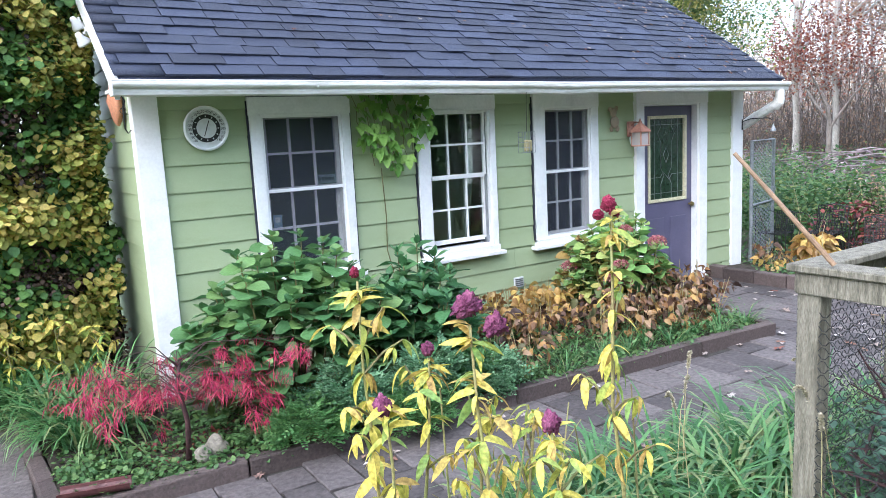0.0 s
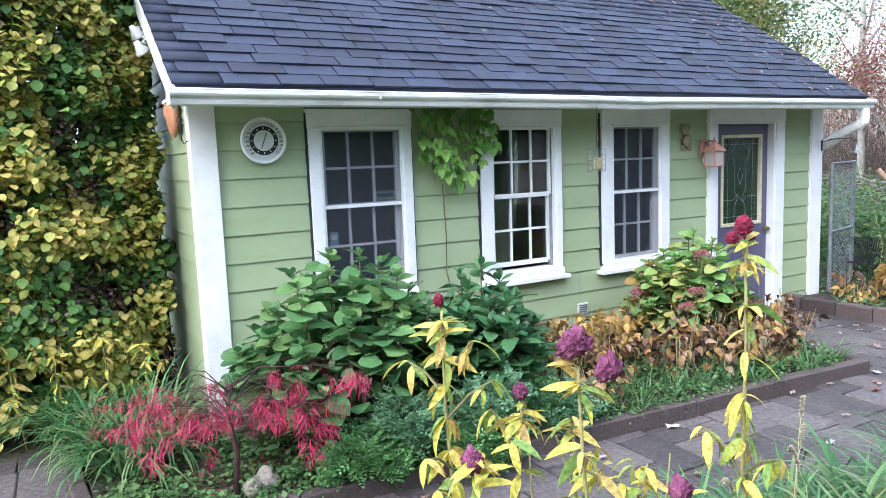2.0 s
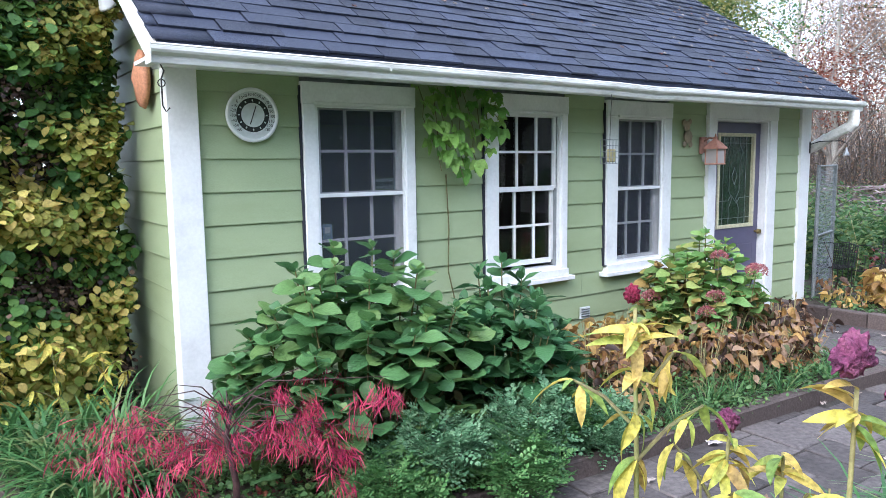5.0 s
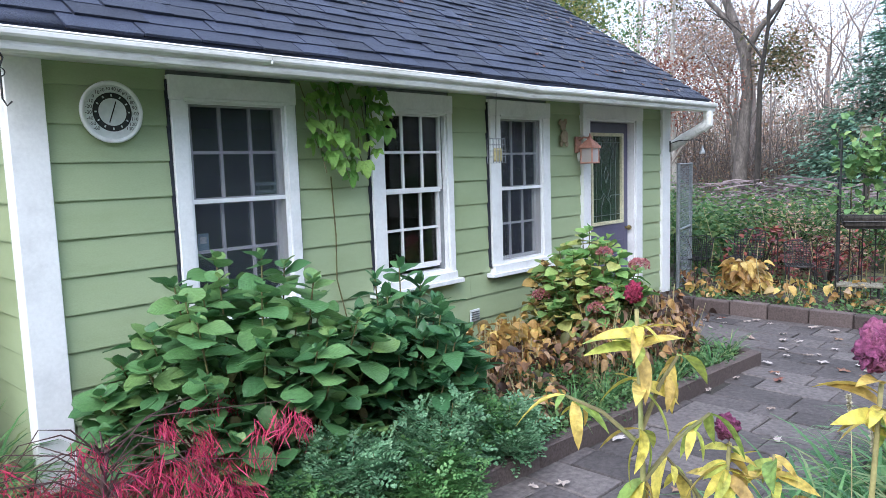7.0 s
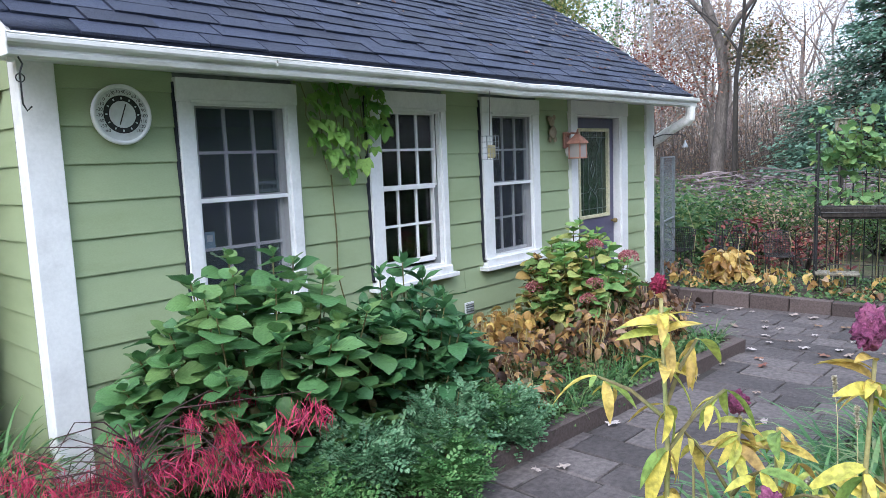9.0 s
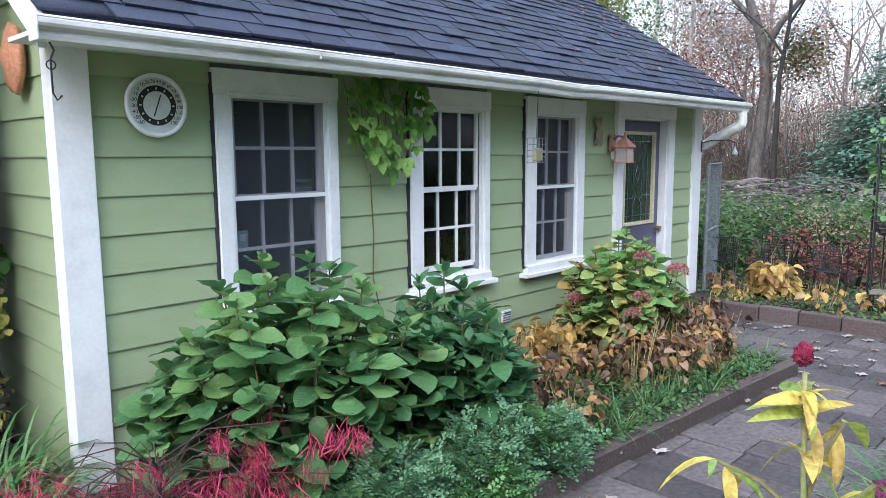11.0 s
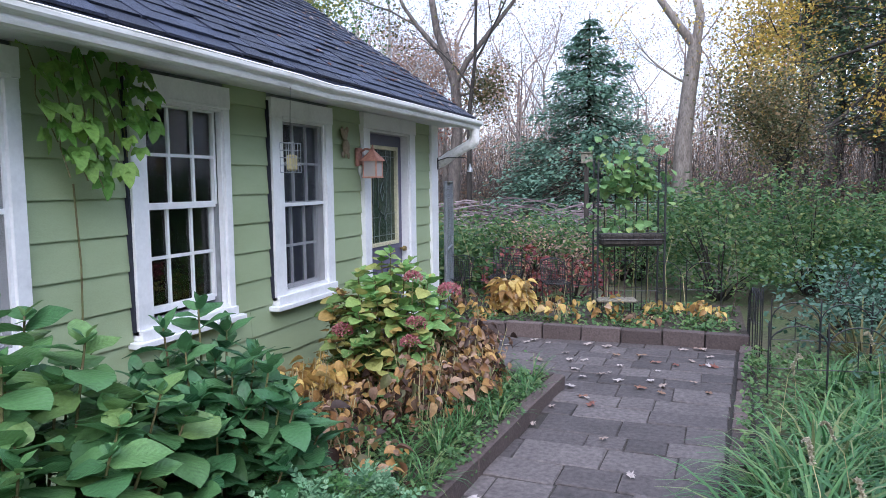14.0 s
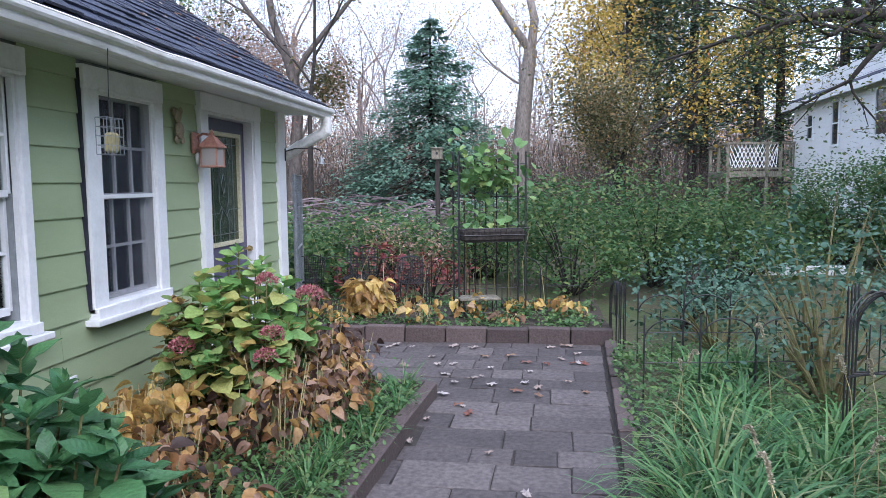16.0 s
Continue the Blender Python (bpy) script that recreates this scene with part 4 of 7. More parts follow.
def foxtail(x, y, h, lean, seed):
    rd = random.Random(seed)
    pl = thing("foxtail_grass", "pale bristly foxtail seed head on a thin stem", "grass", pose(x, y, -0.02), "foxtails in the border")
    a = rd.uniform(0, math.tau)
    dx, dy = math.cos(a) * lean, math.sin(a) * lean
    pts = [(0, 0, 0), (dx * 0.2, dy * 0.2, h * 0.5), (dx * 0.6, dy * 0.6, h * 0.9), (dx, dy, h)]
    part("stem", tube(pts, [0.0025, 0.002, 0.002, 0.0015], 4), STRAWSTEM, pl)
    n = 320
    u = uni(0, 1, n)
    p = np.stack([dx + dx * 0.5 * u, dy + dy * 0.5 * u, h + 0.07 * np.sin(u * 2.2)], -1)
    scatter("seed_head", SIMPLE, p, uni(0, 6.3, n), uni(-0.2, 1.2, n), uni(-1, 1, n), uni(0.007, 0.015, n), FOX, pl)


STRAWSTEM = mat("dry_straw", [(0.3, 0.26, 0.13), (0.42, 0.37, 0.2)], 9, 0.8, 0.1, 60)
FOX = leafmat("foxtail_bristle", [(0.4, 0.36, 0.25), (0.55, 0.5, 0.38)], "isl")
for i in range(13):
    foxtail(rl.uniform(0.0, 3.4), rl.uniform(-4.0, -3.05), rl.uniform(0.45, 0.75), rl.uniform(0.05, 0.16), 200 + i)


def ground_cover(name, label, cat, x0, x1, y0, y1, z0, z1, n, shape, size, material, clump=0.0, keep=None, z_base=0.05, per=30):
    """Small leaves over a patch, standing in clumps."""
    m = max(1, int(n / per))
    cx, cy, ch = uni(x0, x1, m), uni(y0, y1, m), uni(z0, z1, m)
    k = rng.integers(0, m, n)
    sp = clump or 0.08
    p = np.stack([cx[k] + rng.normal(0, sp, n), cy[k] + rng.normal(0, sp, n), np.zeros(n)], -1)
    d = np.hypot(p[:, 0] - cx[k], p[:, 1] - cy[k]) / sp
    p[:, 2] = z_base + ch[k] * uni(0.15, 1, n) * np.exp(-d * d * 0.25)
    ok = (p[:, 0] > x0 - 0.05) & (p[:, 0] < x1 + 0.05) & (p[:, 1] > y0 - 0.03) & (p[:, 1] < y1 + 0.05)
    if keep is not None:
        ok &= keep(p[:, 0], p[:, 1])
    p = p[ok]
    n = len(p)
    ob = scatter(name, shape, p, uni(0, 6.3, n), uni(-0.7, 0.9, n), uni(-0.7, 0.7, n), uni(*size, n), material)
    return tagged(ob, label, cat, kind="stuff")


ROUND4 = leaf_shape(1, 0.8, 0.2, 0.16, 4)


def in_bed(x, y):
    return (y > -1.60 - (x + 0.2) * 0.0725 + 0.02) & (y < -0.04)


ground_cover("strawberry_ground_cover", "low green ground cover leaves along the bed's front edge", "ground cover", -1.7, 0.3, -1.62, -0.5, 0.02, 0.14, 8200, ROUND4, (0.02, 0.04), WEED, 0.07, in_bed)
ground_cover("red_ground_cover", "reddened low leaves among the ground cover", "ground cover", -1.5, -0.2, -1.6, -0.9, 0.03, 0.1, 300, ROUND4, (0.015, 0.03), BARB, 0.05, in_bed)


def sprig_shape():
    """A stem of paired small leaflets, as one outline of many blades."""
    vs, fs = [], []
    for k, (u, side) in enumerate([(0.3, 1), (0.3, -1), (0.52, 1), (0.52, -1), (0.74, 1), (0.74, -1), (0.92, 0.35), (0.92, -0.35), (0.95, 0)]):
        ang, ln = side * 1.0, 0.36 - 0.1 * u
        c, sn = math.cos(ang), math.sin(ang)
        for x, y, z in ((0, -0.05, 0), (0.55 * ln / 0.36, -0.42, 0.12), (1.0, 0, -0.05), (0.55, 0.42, 0.12)):
            x, y = x * ln, y * ln * 0.7
            vs.append((u + x * c - y * sn, x * sn + y * c, z * ln - 0.25 * u * u))
        fs.append((4 * k, 4 * k + 1, 4 * k + 2, 4 * k + 3))
    return np.array(vs, np.float32), np.array(fs, np.int32)


SPRIG = sprig_shape()


def rue(x, y, r, h, n, seed, material, label):
    pl = thing("lacy_rue", label, "plant", pose(x, y, 0.05), "lacy plants at the bed's edge")
    g = np.random.default_rng(seed)
    m = 34
    a, q = g.uniform(0, 6.283, m), np.sqrt(g.uniform(0, 1, m))
    tip = np.stack([r * q * np.cos(a), r * q * np.sin(a) * 0.8, h * (1 - 0.6 * q * q) * g.uniform(0.75, 1.05, m)], -1)
    for p in tip:
        part("stem", tube([(p[0] * 0.2, p[1] * 0.2, 0), (p[0] * 0.6, p[1] * 0.6, p[2] * 0.55), tuple(p)], [0.004, 0.003, 0.0015], 4), STEM_R, pl)
    k = g.integers(0, m, n)
    u = g.uniform(0.45, 1.0, n) ** 0.5
    p = tip[k] * np.stack([0.35 + 0.65 * u, 0.35 + 0.65 * u, u], -1) + g.normal(0, 0.03, (n, 3))
    p[:, 2] = np.maximum(p[:, 2], 0.02)
    out = np.arctan2(p[:, 1], p[:, 0]) + g.normal(0, 0.9, n)
    tagged(scatter("foliage", SPRIG, p, out, g.uniform(-0.2, 1.0, n), g.uniform(-0.6, 0.6, n), g.uniform(0.055, 0.11, n), material, pl), kind="stuff")


RUE_G = leafmat("fresh_green_lacy_leaf", [(0.075, 0.19, 0.06), (0.12, 0.27, 0.09), (0.2, 0.35, 0.13)], "isl")
for i, (x, y, r, h, n, m) in enumerate([(-0.12, -1.42, 0.3, 0.42, 1500, GREYLEAF), (0.42, -1.5, 0.24, 0.44, 1100, GREYLEAF), (0.22, -1.62, 0.24, 0.26, 900, RUE_G), (0.72, -1.38, 0.26, 0.42, 1000, RUE_G), (0.9, -1.52, 0.2, 0.3, 700, GREYLEAF), (-0.42, -1.5, 0.2, 0.24, 700, RUE_G)]):
    rue(x, y, r, h, n, 940 + i, m, "grey-green lacy-leaved mound spilling over the edging" if m is GREYLEAF else "fresh green ferny mound beside the edging")
ground_cover("bed_weeds", "mixed green weeds along the bed's front", "weeds", 0.8, 3.65, -1.9, -0.3, 0.04, 0.27, 11000, LEAF, (0.02, 0.045), WEED, 0.08, in_bed)
ground_cover("border_weeds", "mixed low weeds in the border", "weeds", -0.9, 5.2, -4.8, -2.95, 0.03, 0.2, 12000, LEAF, (0.02, 0.05), WEED, 0.12, lambda x, y: y < -2.93 - (x - 1.0) * 0.065 - 0.04)
for i in range(16):
    x = 0.9 + i * 0.18
    tagged(tuft("thin_grass_tuft", "thin grassy tuft at the bed's edge", "grass", x + rl.uniform(-0.06, 0.06), edge_y(x) + rl.uniform(0.12, 0.4), 0.05, 40, 0.05, 0.15, 0.32, GRASS, 400 + i, 0.9, 0.5), group="thin grass in the bed")


def withered(x, y, h, n, seed, material=None, label="withered orange-brown perennial with curled leaves", lsize=(0.03, 0.09)):
    rd = random.Random(seed)
    pl = thing("withered_perennial", label, "plant", pose(x, y, 0.05), "withered plants in the bed")
    g = np.random.default_rng(seed)
    for k in range(9):
        a, r = rd.uniform(0, math.tau), rd.uniform(0.03, 0.17)
        part("stem", tube([(0.3 * r * math.cos(a), 0.3 * r * math.sin(a), 0), (r * math.cos(a), r * math.sin(a), h * rd.uniform(0.6, 1.2))], [0.004, 0.002], 4), STRAWSTEM, pl)
    a, q, z = g.uniform(0, 6.283, n), np.sqrt(g.uniform(0, 1, n)) * 0.2, g.uniform(0.1, 1, n) ** 0.7 * h
    p = np.stack([q * np.cos(a), q * np.sin(a), z], -1)
    tagged(scatter("leaves", CURLED, p, a + g.normal(0, 0.6, n), g.uniform(-1.2, 0.5, n), g.uniform(-0.9, 0.9, n), g.uniform(*lsize, n), material or RUST, pl), kind="stuff")


for i in range(24):
    x = rl.uniform(1.15, 3.6)
    y = rl.uniform(-1.45, -0.25) if x < 2.4 else rl.uniform(-1.4, -0.9)
    withered(x, y, rl.uniform(0.25, 0.5), 70, 500 + i)
for i in range(8):
    withered(rl.uniform(3.2, 3.75), rl.uniform(-1.3, -0.3), rl.uniform(0.25, 0.45), 70, 540 + i)
for i in range(5):
    withered(1.75 + i * 0.17, -0.62 + 0.05 * (i % 2), 0.42, 60, 560 + i, STRAW, "yellowed perennial with a row of drooping leaves", (0.06, 0.1))


# ---- wall vines ----
def hanging_vine():
    pl = thing("hanging_vine", "lime green vine hanging from the eave between two windows", "vine", pose(0, 0, 0))
    rd = random.Random(31)
    LV = [leaf_mesh(lobed_leaf(), s, LIME) for s in (0.085, 0.1, 0.12)]
    spots = []
    for k in range(9):
        x = 0.72 + k * 0.075
        drop = 0.3 + 0.42 * math.sin(math.pi * min(1, (k + 1) / 8)) * rd.uniform(0.7, 1.05)
        pts = [Vector((x + rd.uniform(-0.03, 0.03) + 0.02 * j, -0.07 - rd.uniform(0, 0.07), 2.2 - drop * j / 4)) for j in range(5)]
        part("stem", tube(pts, 0.003, 4), STEM_R, pl)
        for j in range(8):
            u = j / 8 * 4
            i = min(3, int(u))
            p = pts[i].lerp(pts[i + 1], u - i) + Vector((rd.uniform(-0.06, 0.06), rd.uniform(-0.06, 0.02), rd.uniform(-0.03, 0.03)))
            spots.append((tuple(p), -90 + rd.uniform(-60, 60), rd.uniform(-75, -20), rd.uniform(-25, 25), rd.uniform(0.7, 1.2)))
    put_leaves(pl, LV, spots)
    part("old_stem", tube([(0.98, -0.012, 1.6), (1.0, -0.012, 1.2), (0.99, -0.012, 0.9), (1.06, -0.02, 0.6), (1.05, -0.02, 0.1)], 0.005, 5), STEM_R, pl)


hanging_vine()
for i, (x, y) in enumerate(((-1.3, 0.32), (-1.55, 0.38), (-1.85, 0.34), (-2.1, 0.4))):
    stalk(x, y, 0.62 + 0.08 * (i % 2), [], 26, 90 + i, "yellow-leaved stalk at the foot of the vine", (0.04, 0.02), 0.45)


def vine_wall():
    pl = thing("climbing_vine", "dense climbing vine in yellow and green autumn leaf on trellis", "vine", pose(0, 0, 0))
    for i, x in enumerate((-1.2, -1.9, -2.9, -3.9, -5.0)):
        part("trellis_post", boxes((x - 0.05, x + 0.05, 1.1, 1.2, -0.05, 3.1), bevel=0.005), GREYWOOD, pl)
    for z in (0.6, 1.2, 1.8, 2.4, 3.0):
        part("trellis_rail", boxes((-5.1, -1.1, 1.06, 1.1, z - 0.03, z + 0.03), bevel=0.004), GREYWOOD, pl)
    bm = bmesh.new()
    rd = random.Random(41)
    for k in range(70):
        x = rd.uniform(-5.2, -1.0)
        pts = [Vector((x, 1.0, 0))]
        for j in range(7):
            pts.append(pts[-1] + Vector((rd.uniform(-0.2, 0.2), rd.uniform(-0.06, 0.06), rd.uniform(0.3, 0.5))))
        bm_tube(bm, [Vector((min(p.x, -1.0), p.y, p.z)) for p in pts], [0.012 - 0.0013 * j for j in range(8)], 5)
    tagged(part("stem_tangle", bm, BARK_D, pl), kind="stuff")
    m = 1500
    cx, cz = -5.4 + 4.45 * rng.random(m) ** 0.8, uni(0.15, 3.6, m)
    patch = np.array([noise.noise((x * 2.3, 3.0, z * 2.6)) + 0.45 * noise.noise((x * 5.5, 8.0, z * 5.5)) for x, z in zip(cx, cz)]) + rng.normal(0, 0.09, m)
    kinds = (("yellow_leaf_mass", VINE_Y, patch > 0.06, 0.10, (0.04, 0.075), 52), ("green_leaf_mass", VINE_G, (patch <= 0.06) & (patch > -0.26), 0.04, (0.045, 0.085), 44), ("dry_leaf_mass", VINE_D, patch <= -0.26, 0.0, (0.018, 0.04), 40))
    for name, material, pick, out, size, per in kinds:
        kx, kz = cx[pick], cz[pick]
        ky = 0.74 - 0.26 * rng.random(len(kx)) ** 1.5 - out
        n = len(kx) * per
        k = rng.integers(0, len(kx), n)
        p = np.stack([kx[k] + rng.normal(0, 0.075, n), ky[k] + rng.normal(0, 0.05, n), kz[k] + rng.normal(0, 0.065, n)], -1)
        p[:, 1] += 0.36 * np.clip((p[:, 0] + 1.75) / 0.6, 0, 1)
        wob = 0.03 * np.sin(p[:, 2] * 7) + 0.03 * np.sin(p[:, 2] * 17)
        p = p[(p[:, 0] < -1.0 + wob) & (p[:, 2] > 0.1)]
        n = len(p)
        tagged(scatter(name, ROUND, p, -1.57 + rng.normal(0, 0.8, n), uni(-1.25, 0.1, n), uni(-0.6, 0.6, n), uni(*size, n), material, pl), kind="stuff")
    # dark backing layer: its leaf colour paints the shade in the vine's gaps
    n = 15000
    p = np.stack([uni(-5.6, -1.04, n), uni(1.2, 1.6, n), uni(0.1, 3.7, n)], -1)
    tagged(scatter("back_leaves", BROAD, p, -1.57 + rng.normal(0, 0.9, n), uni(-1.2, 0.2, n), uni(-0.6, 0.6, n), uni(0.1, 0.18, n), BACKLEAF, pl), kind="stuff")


ROUND = leaf_shape(1, 0.95, 0.2, 0.16, 4)
VINE_Y = leafmat("yellow_vine_leaf", [(0.24, 0.32, 0.07), (0.44, 0.45, 0.11), (0.66, 0.56, 0.16), (0.6, 0.42, 0.15)], "isl", amount=0.6, scale=2.6)
VINE_G = leafmat("green_vine_leaf", [(0.05, 0.12, 0.035), (0.09, 0.2, 0.05), (0.16, 0.29, 0.07), (0.27, 0.35, 0.09)], "isl", amount=0.6, scale=2.6)
VINE_D = leafmat("dry_brown_vine_cluster", [(0.05, 0.03, 0.03), (0.1, 0.06, 0.05), (0.2, 0.13, 0.08)], "isl", tr=0.1)
# darker than the vine's own leaves, the shade of its depth painted in
BACKLEAF = leafmat("shade_dark_vine_leaf", [(0.03, 0.05, 0.02), (0.05, 0.08, 0.03), (0.08, 0.07, 0.04)], "isl")
vine_wall()


# ---- shrubs and trees ----
def shrub(name, label, x, y, rx, ry, h, n, size, material, seed, shape=LEAF, low=0.15, group="", stemmat=None, clumps=40):
    pl = thing(name, label, "shrub", pose(x, y, -0.02), group)
    g = np.random.default_rng(seed)
    bm = bmesh.new()
    a, q = g.uniform(0, 6.283, clumps), g.uniform(0.25, 1, clumps) ** 0.5
    cz = low * h + (1 - low) * h * g.uniform(0.05, 1, clumps) * np.sqrt(np.maximum(0.05, 1 - q * q * 0.75))
    cx, cy = rx * q * np.cos(a), ry * q * np.sin(a)
    for i in range(0, clumps, 2):
        bm_tube(bm, [(cx[i] * 0.12, cy[i] * 0.12, 0), (cx[i] * 0.5, cy[i] * 0.5, cz[i] * 0.55), (cx[i], cy[i], cz[i])], [0.016, 0.01, 0.003], 5)
    part("woody_frame", bm, stemmat or BARK_D, pl)
    k = g.integers(0, clumps, n)
    s = 0.16 * (rx + ry) * 0.75
    p = np.stack([cx[k], cy[k], cz[k]], -1) + g.normal(0, s, (n, 3)) * np.array([1, 1, 0.7])
    p[:, 2] = np.maximum(p[:, 2], 0.05)
    scatter("foliage", shape, p, g.uniform(0, 6.3, n), g.uniform(-0.8, 0.6, n), g.uniform(-0.8, 0.8, n), g.uniform(size[0], size[1], n), material, pl)
    return pl


def limb(bm, p, d, length, r, level, rd, ends, sides):
    n = 4
    pts, rad = [p], [r]
    for i in range(n):
        d = (d + Vector((rd.gauss(0, 0.13), rd.gauss(0, 0.13), rd.gauss(0.03, 0.09)))).normalized()
        p = p + d * (length / n)
        pts.append(p)
        rad.append(r * (1 - 0.45 * (i + 1) / n) if level else r * (1 - 0.35 * (i + 1) / n))
    bm_tube(bm, pts, rad, sides, False)
    if level >= 4 or r < 0.006:
        ends.append(p)
        return
    if level >= 2:
        ends += [pts[2], pts[4]]
    kids = 3 if level else 4
    for k in range(kids):
        i = n if k == 0 else rd.choice((2, 3, 4))
        a = rd.uniform(0, math.tau)
        side = (d.orthogonal().normalized() * math.cos(a) + d.cross(d.orthogonal().normalized()) * math.sin(a))
        nd = (d + side * (rd.uniform(0.2, 0.4) if k == 0 else rd.uniform(0.6, 1.1)) + Vector((0, 0, 0.12))).normalized()
        limb(bm, pts[i], nd, length * rd.uniform(0.5, 0.72), rad[i] * (0.8 if k == 0 else 0.58), level + 1, rd, ends, max(3, sides - 1))


def tree(label, x, y, h, r, seed, bark=None, leaves=0, leaf_mat=None, size=(0.06, 0.12), bare=0.45, lean=(0, 0), spread=0.35):
    rd = random.Random(seed)
    pl = thing("tree", label, "tree", pose(x, y, -0.05))
    bm, ends = bmesh.new(), []
    top = Vector((lean[0], lean[1], h * bare))
    bm_tube(bm, [(0, 0, 0), (0.02, 0, 0.15), top * 0.4 + Vector((0.05, 0.03, 0)), top * 0.75, top], [r * 1.5, r * 1.1, r, r * 0.92, r * 0.85], 10, False)
    for k in range(4):
        a = k * 1.57 + rd.uniform(-0.5, 0.5)
        limb(bm, top * (1 if k < 3 else 0.8), Vector((math.cos(a) * rd.uniform(0.3, 0.8), math.sin(a) * rd.uniform(0.3, 0.8), 1)).normalized(), h * 0.3, r * rd.uniform(0.45, 0.7), 1, rd, ends, 6)
    part("trunk", bm, bark or BARK, pl, smooth=True)
    if leaves:
        e = np.array([tuple(v) for v in ends])
        g = np.random.default_rng(seed)
        p = e[g.integers(0, len(e), leaves)] + g.normal(0, spread, (leaves, 3))
        scatter("crown", SIMPLE, p, g.uniform(0, 6.3, leaves), g.uniform(-1, 0.6, leaves), g.uniform(-1, 1, leaves), g.uniform(size[0], size[1], leaves), leaf_mat, pl)
    return pl


def conifer(label, x, y, h, r, seed, whorls=26, needles=9000):
    rd = random.Random(seed)
    pl = thing("spruce_tree", label, "tree", pose(x, y, -0.05), "conifers")
    bm = bmesh.new()
    bm_tube(bm, [(0, 0, 0), (0, 0, h * 0.5), (0, 0, h)], [0.16, 0.1, 0.015], 8)
    pos = []
    for w in range(whorls):
        u = w / whorls
        z = h * (0.06 + 0.92 * u)
        R = r * (1 - u) ** 0.85 * rd.uniform(0.8, 1.1) + 0.08
        for k in range(7):
            a = rd.uniform(0, math.tau)
            L = R * rd.uniform(0.7, 1.15)
            e = Vector((math.cos(a) * L, math.sin(a) * L, z - L * 0.18))
            m = Vector((math.cos(a) * L * 0.5, math.sin(a) * L * 0.5, z - L * 0.16))
            bm_tube(bm, [(0, 0, z), m, e], [0.025, 0.015, 0.004], 4)
            for j in range(5):
                q = Vector((0, 0, z)).lerp(m, j / 2) if j < 2 else m.lerp(e, (j - 1) / 3)
                pos.append((q, 0.1 * L + 0.06))
    part("trunk", bm, BARK_D, pl)
    g = np.random.default_rng(seed)
    k = g.choice(len(pos), needles, p=np.array([q.xy.length + 0.15 for q, s in pos]) / sum(q.xy.length + 0.15 for q, s in pos))
    P, S = np.array([tuple(q) for q, s in pos]), np.array([s for q, s in pos])
    p = P[k] + g.normal(0, 1, (needles, 3)) * S[k][:, None] * np.array([1, 1, 0.5])
    out = np.arctan2(p[:, 1], p[:, 0])
    scatter("crown", SIMPLE, p, out + g.normal(0, 0.6, needles), g.uniform(-0.6, 0.3, needles), g.uniform(-0.5, 0.5, needles), g.uniform(0.12, 0.26, needles), NEEDLE, pl)
    return pl


# behind the raised bed
shrub("rhododendron_bush", "dark green rounded rhododendron beyond the fence", 8.6, 0.55, 0.95, 0.8, 0.95, 4200, (0.06, 0.1), SHRUB, 701)
shrub("red_barberry_bush", "low shrub with dark red leaves", 7.9, -1.25, 0.5, 0.5, 0.75, 480, (0.04, 0.08), BARB, 702)
shrub("red_barberry_bush", "thin reddish-brown shrub of bare stems", 7.5, -0.55, 0.45, 0.4, 0.85, 380, (0.05, 0.09), BARB, 703)
shrub("brown_shrub", "half-bare russet shrub beyond the fence", 9.2, -0.6, 0.8, 0.7, 1.1, 1400, (0.04, 0.07), RUSSET, 704)
shrub("brown_shrub", "half-bare russet shrub by the brush pile", 10.3, -1.9, 0.9, 0.8, 1.3, 2200, (0.04, 0.07), SHRUB, 705)
for i, (x, y, rx, h, n, mt) in enumerate([(8.6, -3.1, 0.85, 1.7, 5600, SHRUB), (9.4, -4.3, 1.0, 1.85, 6500, SHRUB), (9.7, -5.6, 0.9, 1.5, 4500, SHRUB), (12.5, -6.6, 1.2, 1.9, 4500, SHRUB), (12.6, -8.2, 1.1, 2.1, 11000, SHRUB), (12.8, -9.9, 1.2, 2.2, 12000, SHRUB), (6.4, -4.1, 0.55, 0.95, 620, BLUEG), (7.4, -4.7, 0.6, 0.95, 700, BLUEG), (9.6, -0.2, 0.9, 1.3, 3600, SHRUB), (10.2, -1.7, 0.8, 1.35, 2600, SHRUB), (9.9, 1.6, 0.9, 1.2, 3600, SHRUB), (11.6, 3.4, 1.2, 1.4, 3800, SHRUB)]):
    shrub("green_shrub", "leafy green shrub beyond the border, thinning in autumn", x, y, rx, rx * 0.9, h, n, (0.04, 0.08), mt, 710 + i, group="shrubs beyond the border")
for i, (x, y, h) in enumerate([(4.35, -4.65, 1.75), (5.4, -4.2, 0.75), (3.7, -4.5, 1.6), (6.3, -6.3, 1.9)]):
    shrub("rose_bush", "loose rose bush with blue-green leaves and bare canes", x, y, 0.5, 0.5, h, 650, (0.035, 0.065), BLUEG, 730 + i, group="rose bushes in the border", stemmat=STEM_R)
for i in range(9):
    withered(5.85 + rl.uniform(0, 0.9), -0.2 - i * 0.33 + rl.uniform(-0.1, 0.1), rl.uniform(0.12, 0.28), 34, 740 + i, RUST if i % 3 == 0 else STRAW, "yellowed hosta in the raised bed", (0.05, 0.11))
withered(6.3, -0.8, 0.42, 260, 760, STRAW, "large straw-yellow withered hosta in the raised bed", (0.07, 0.14))
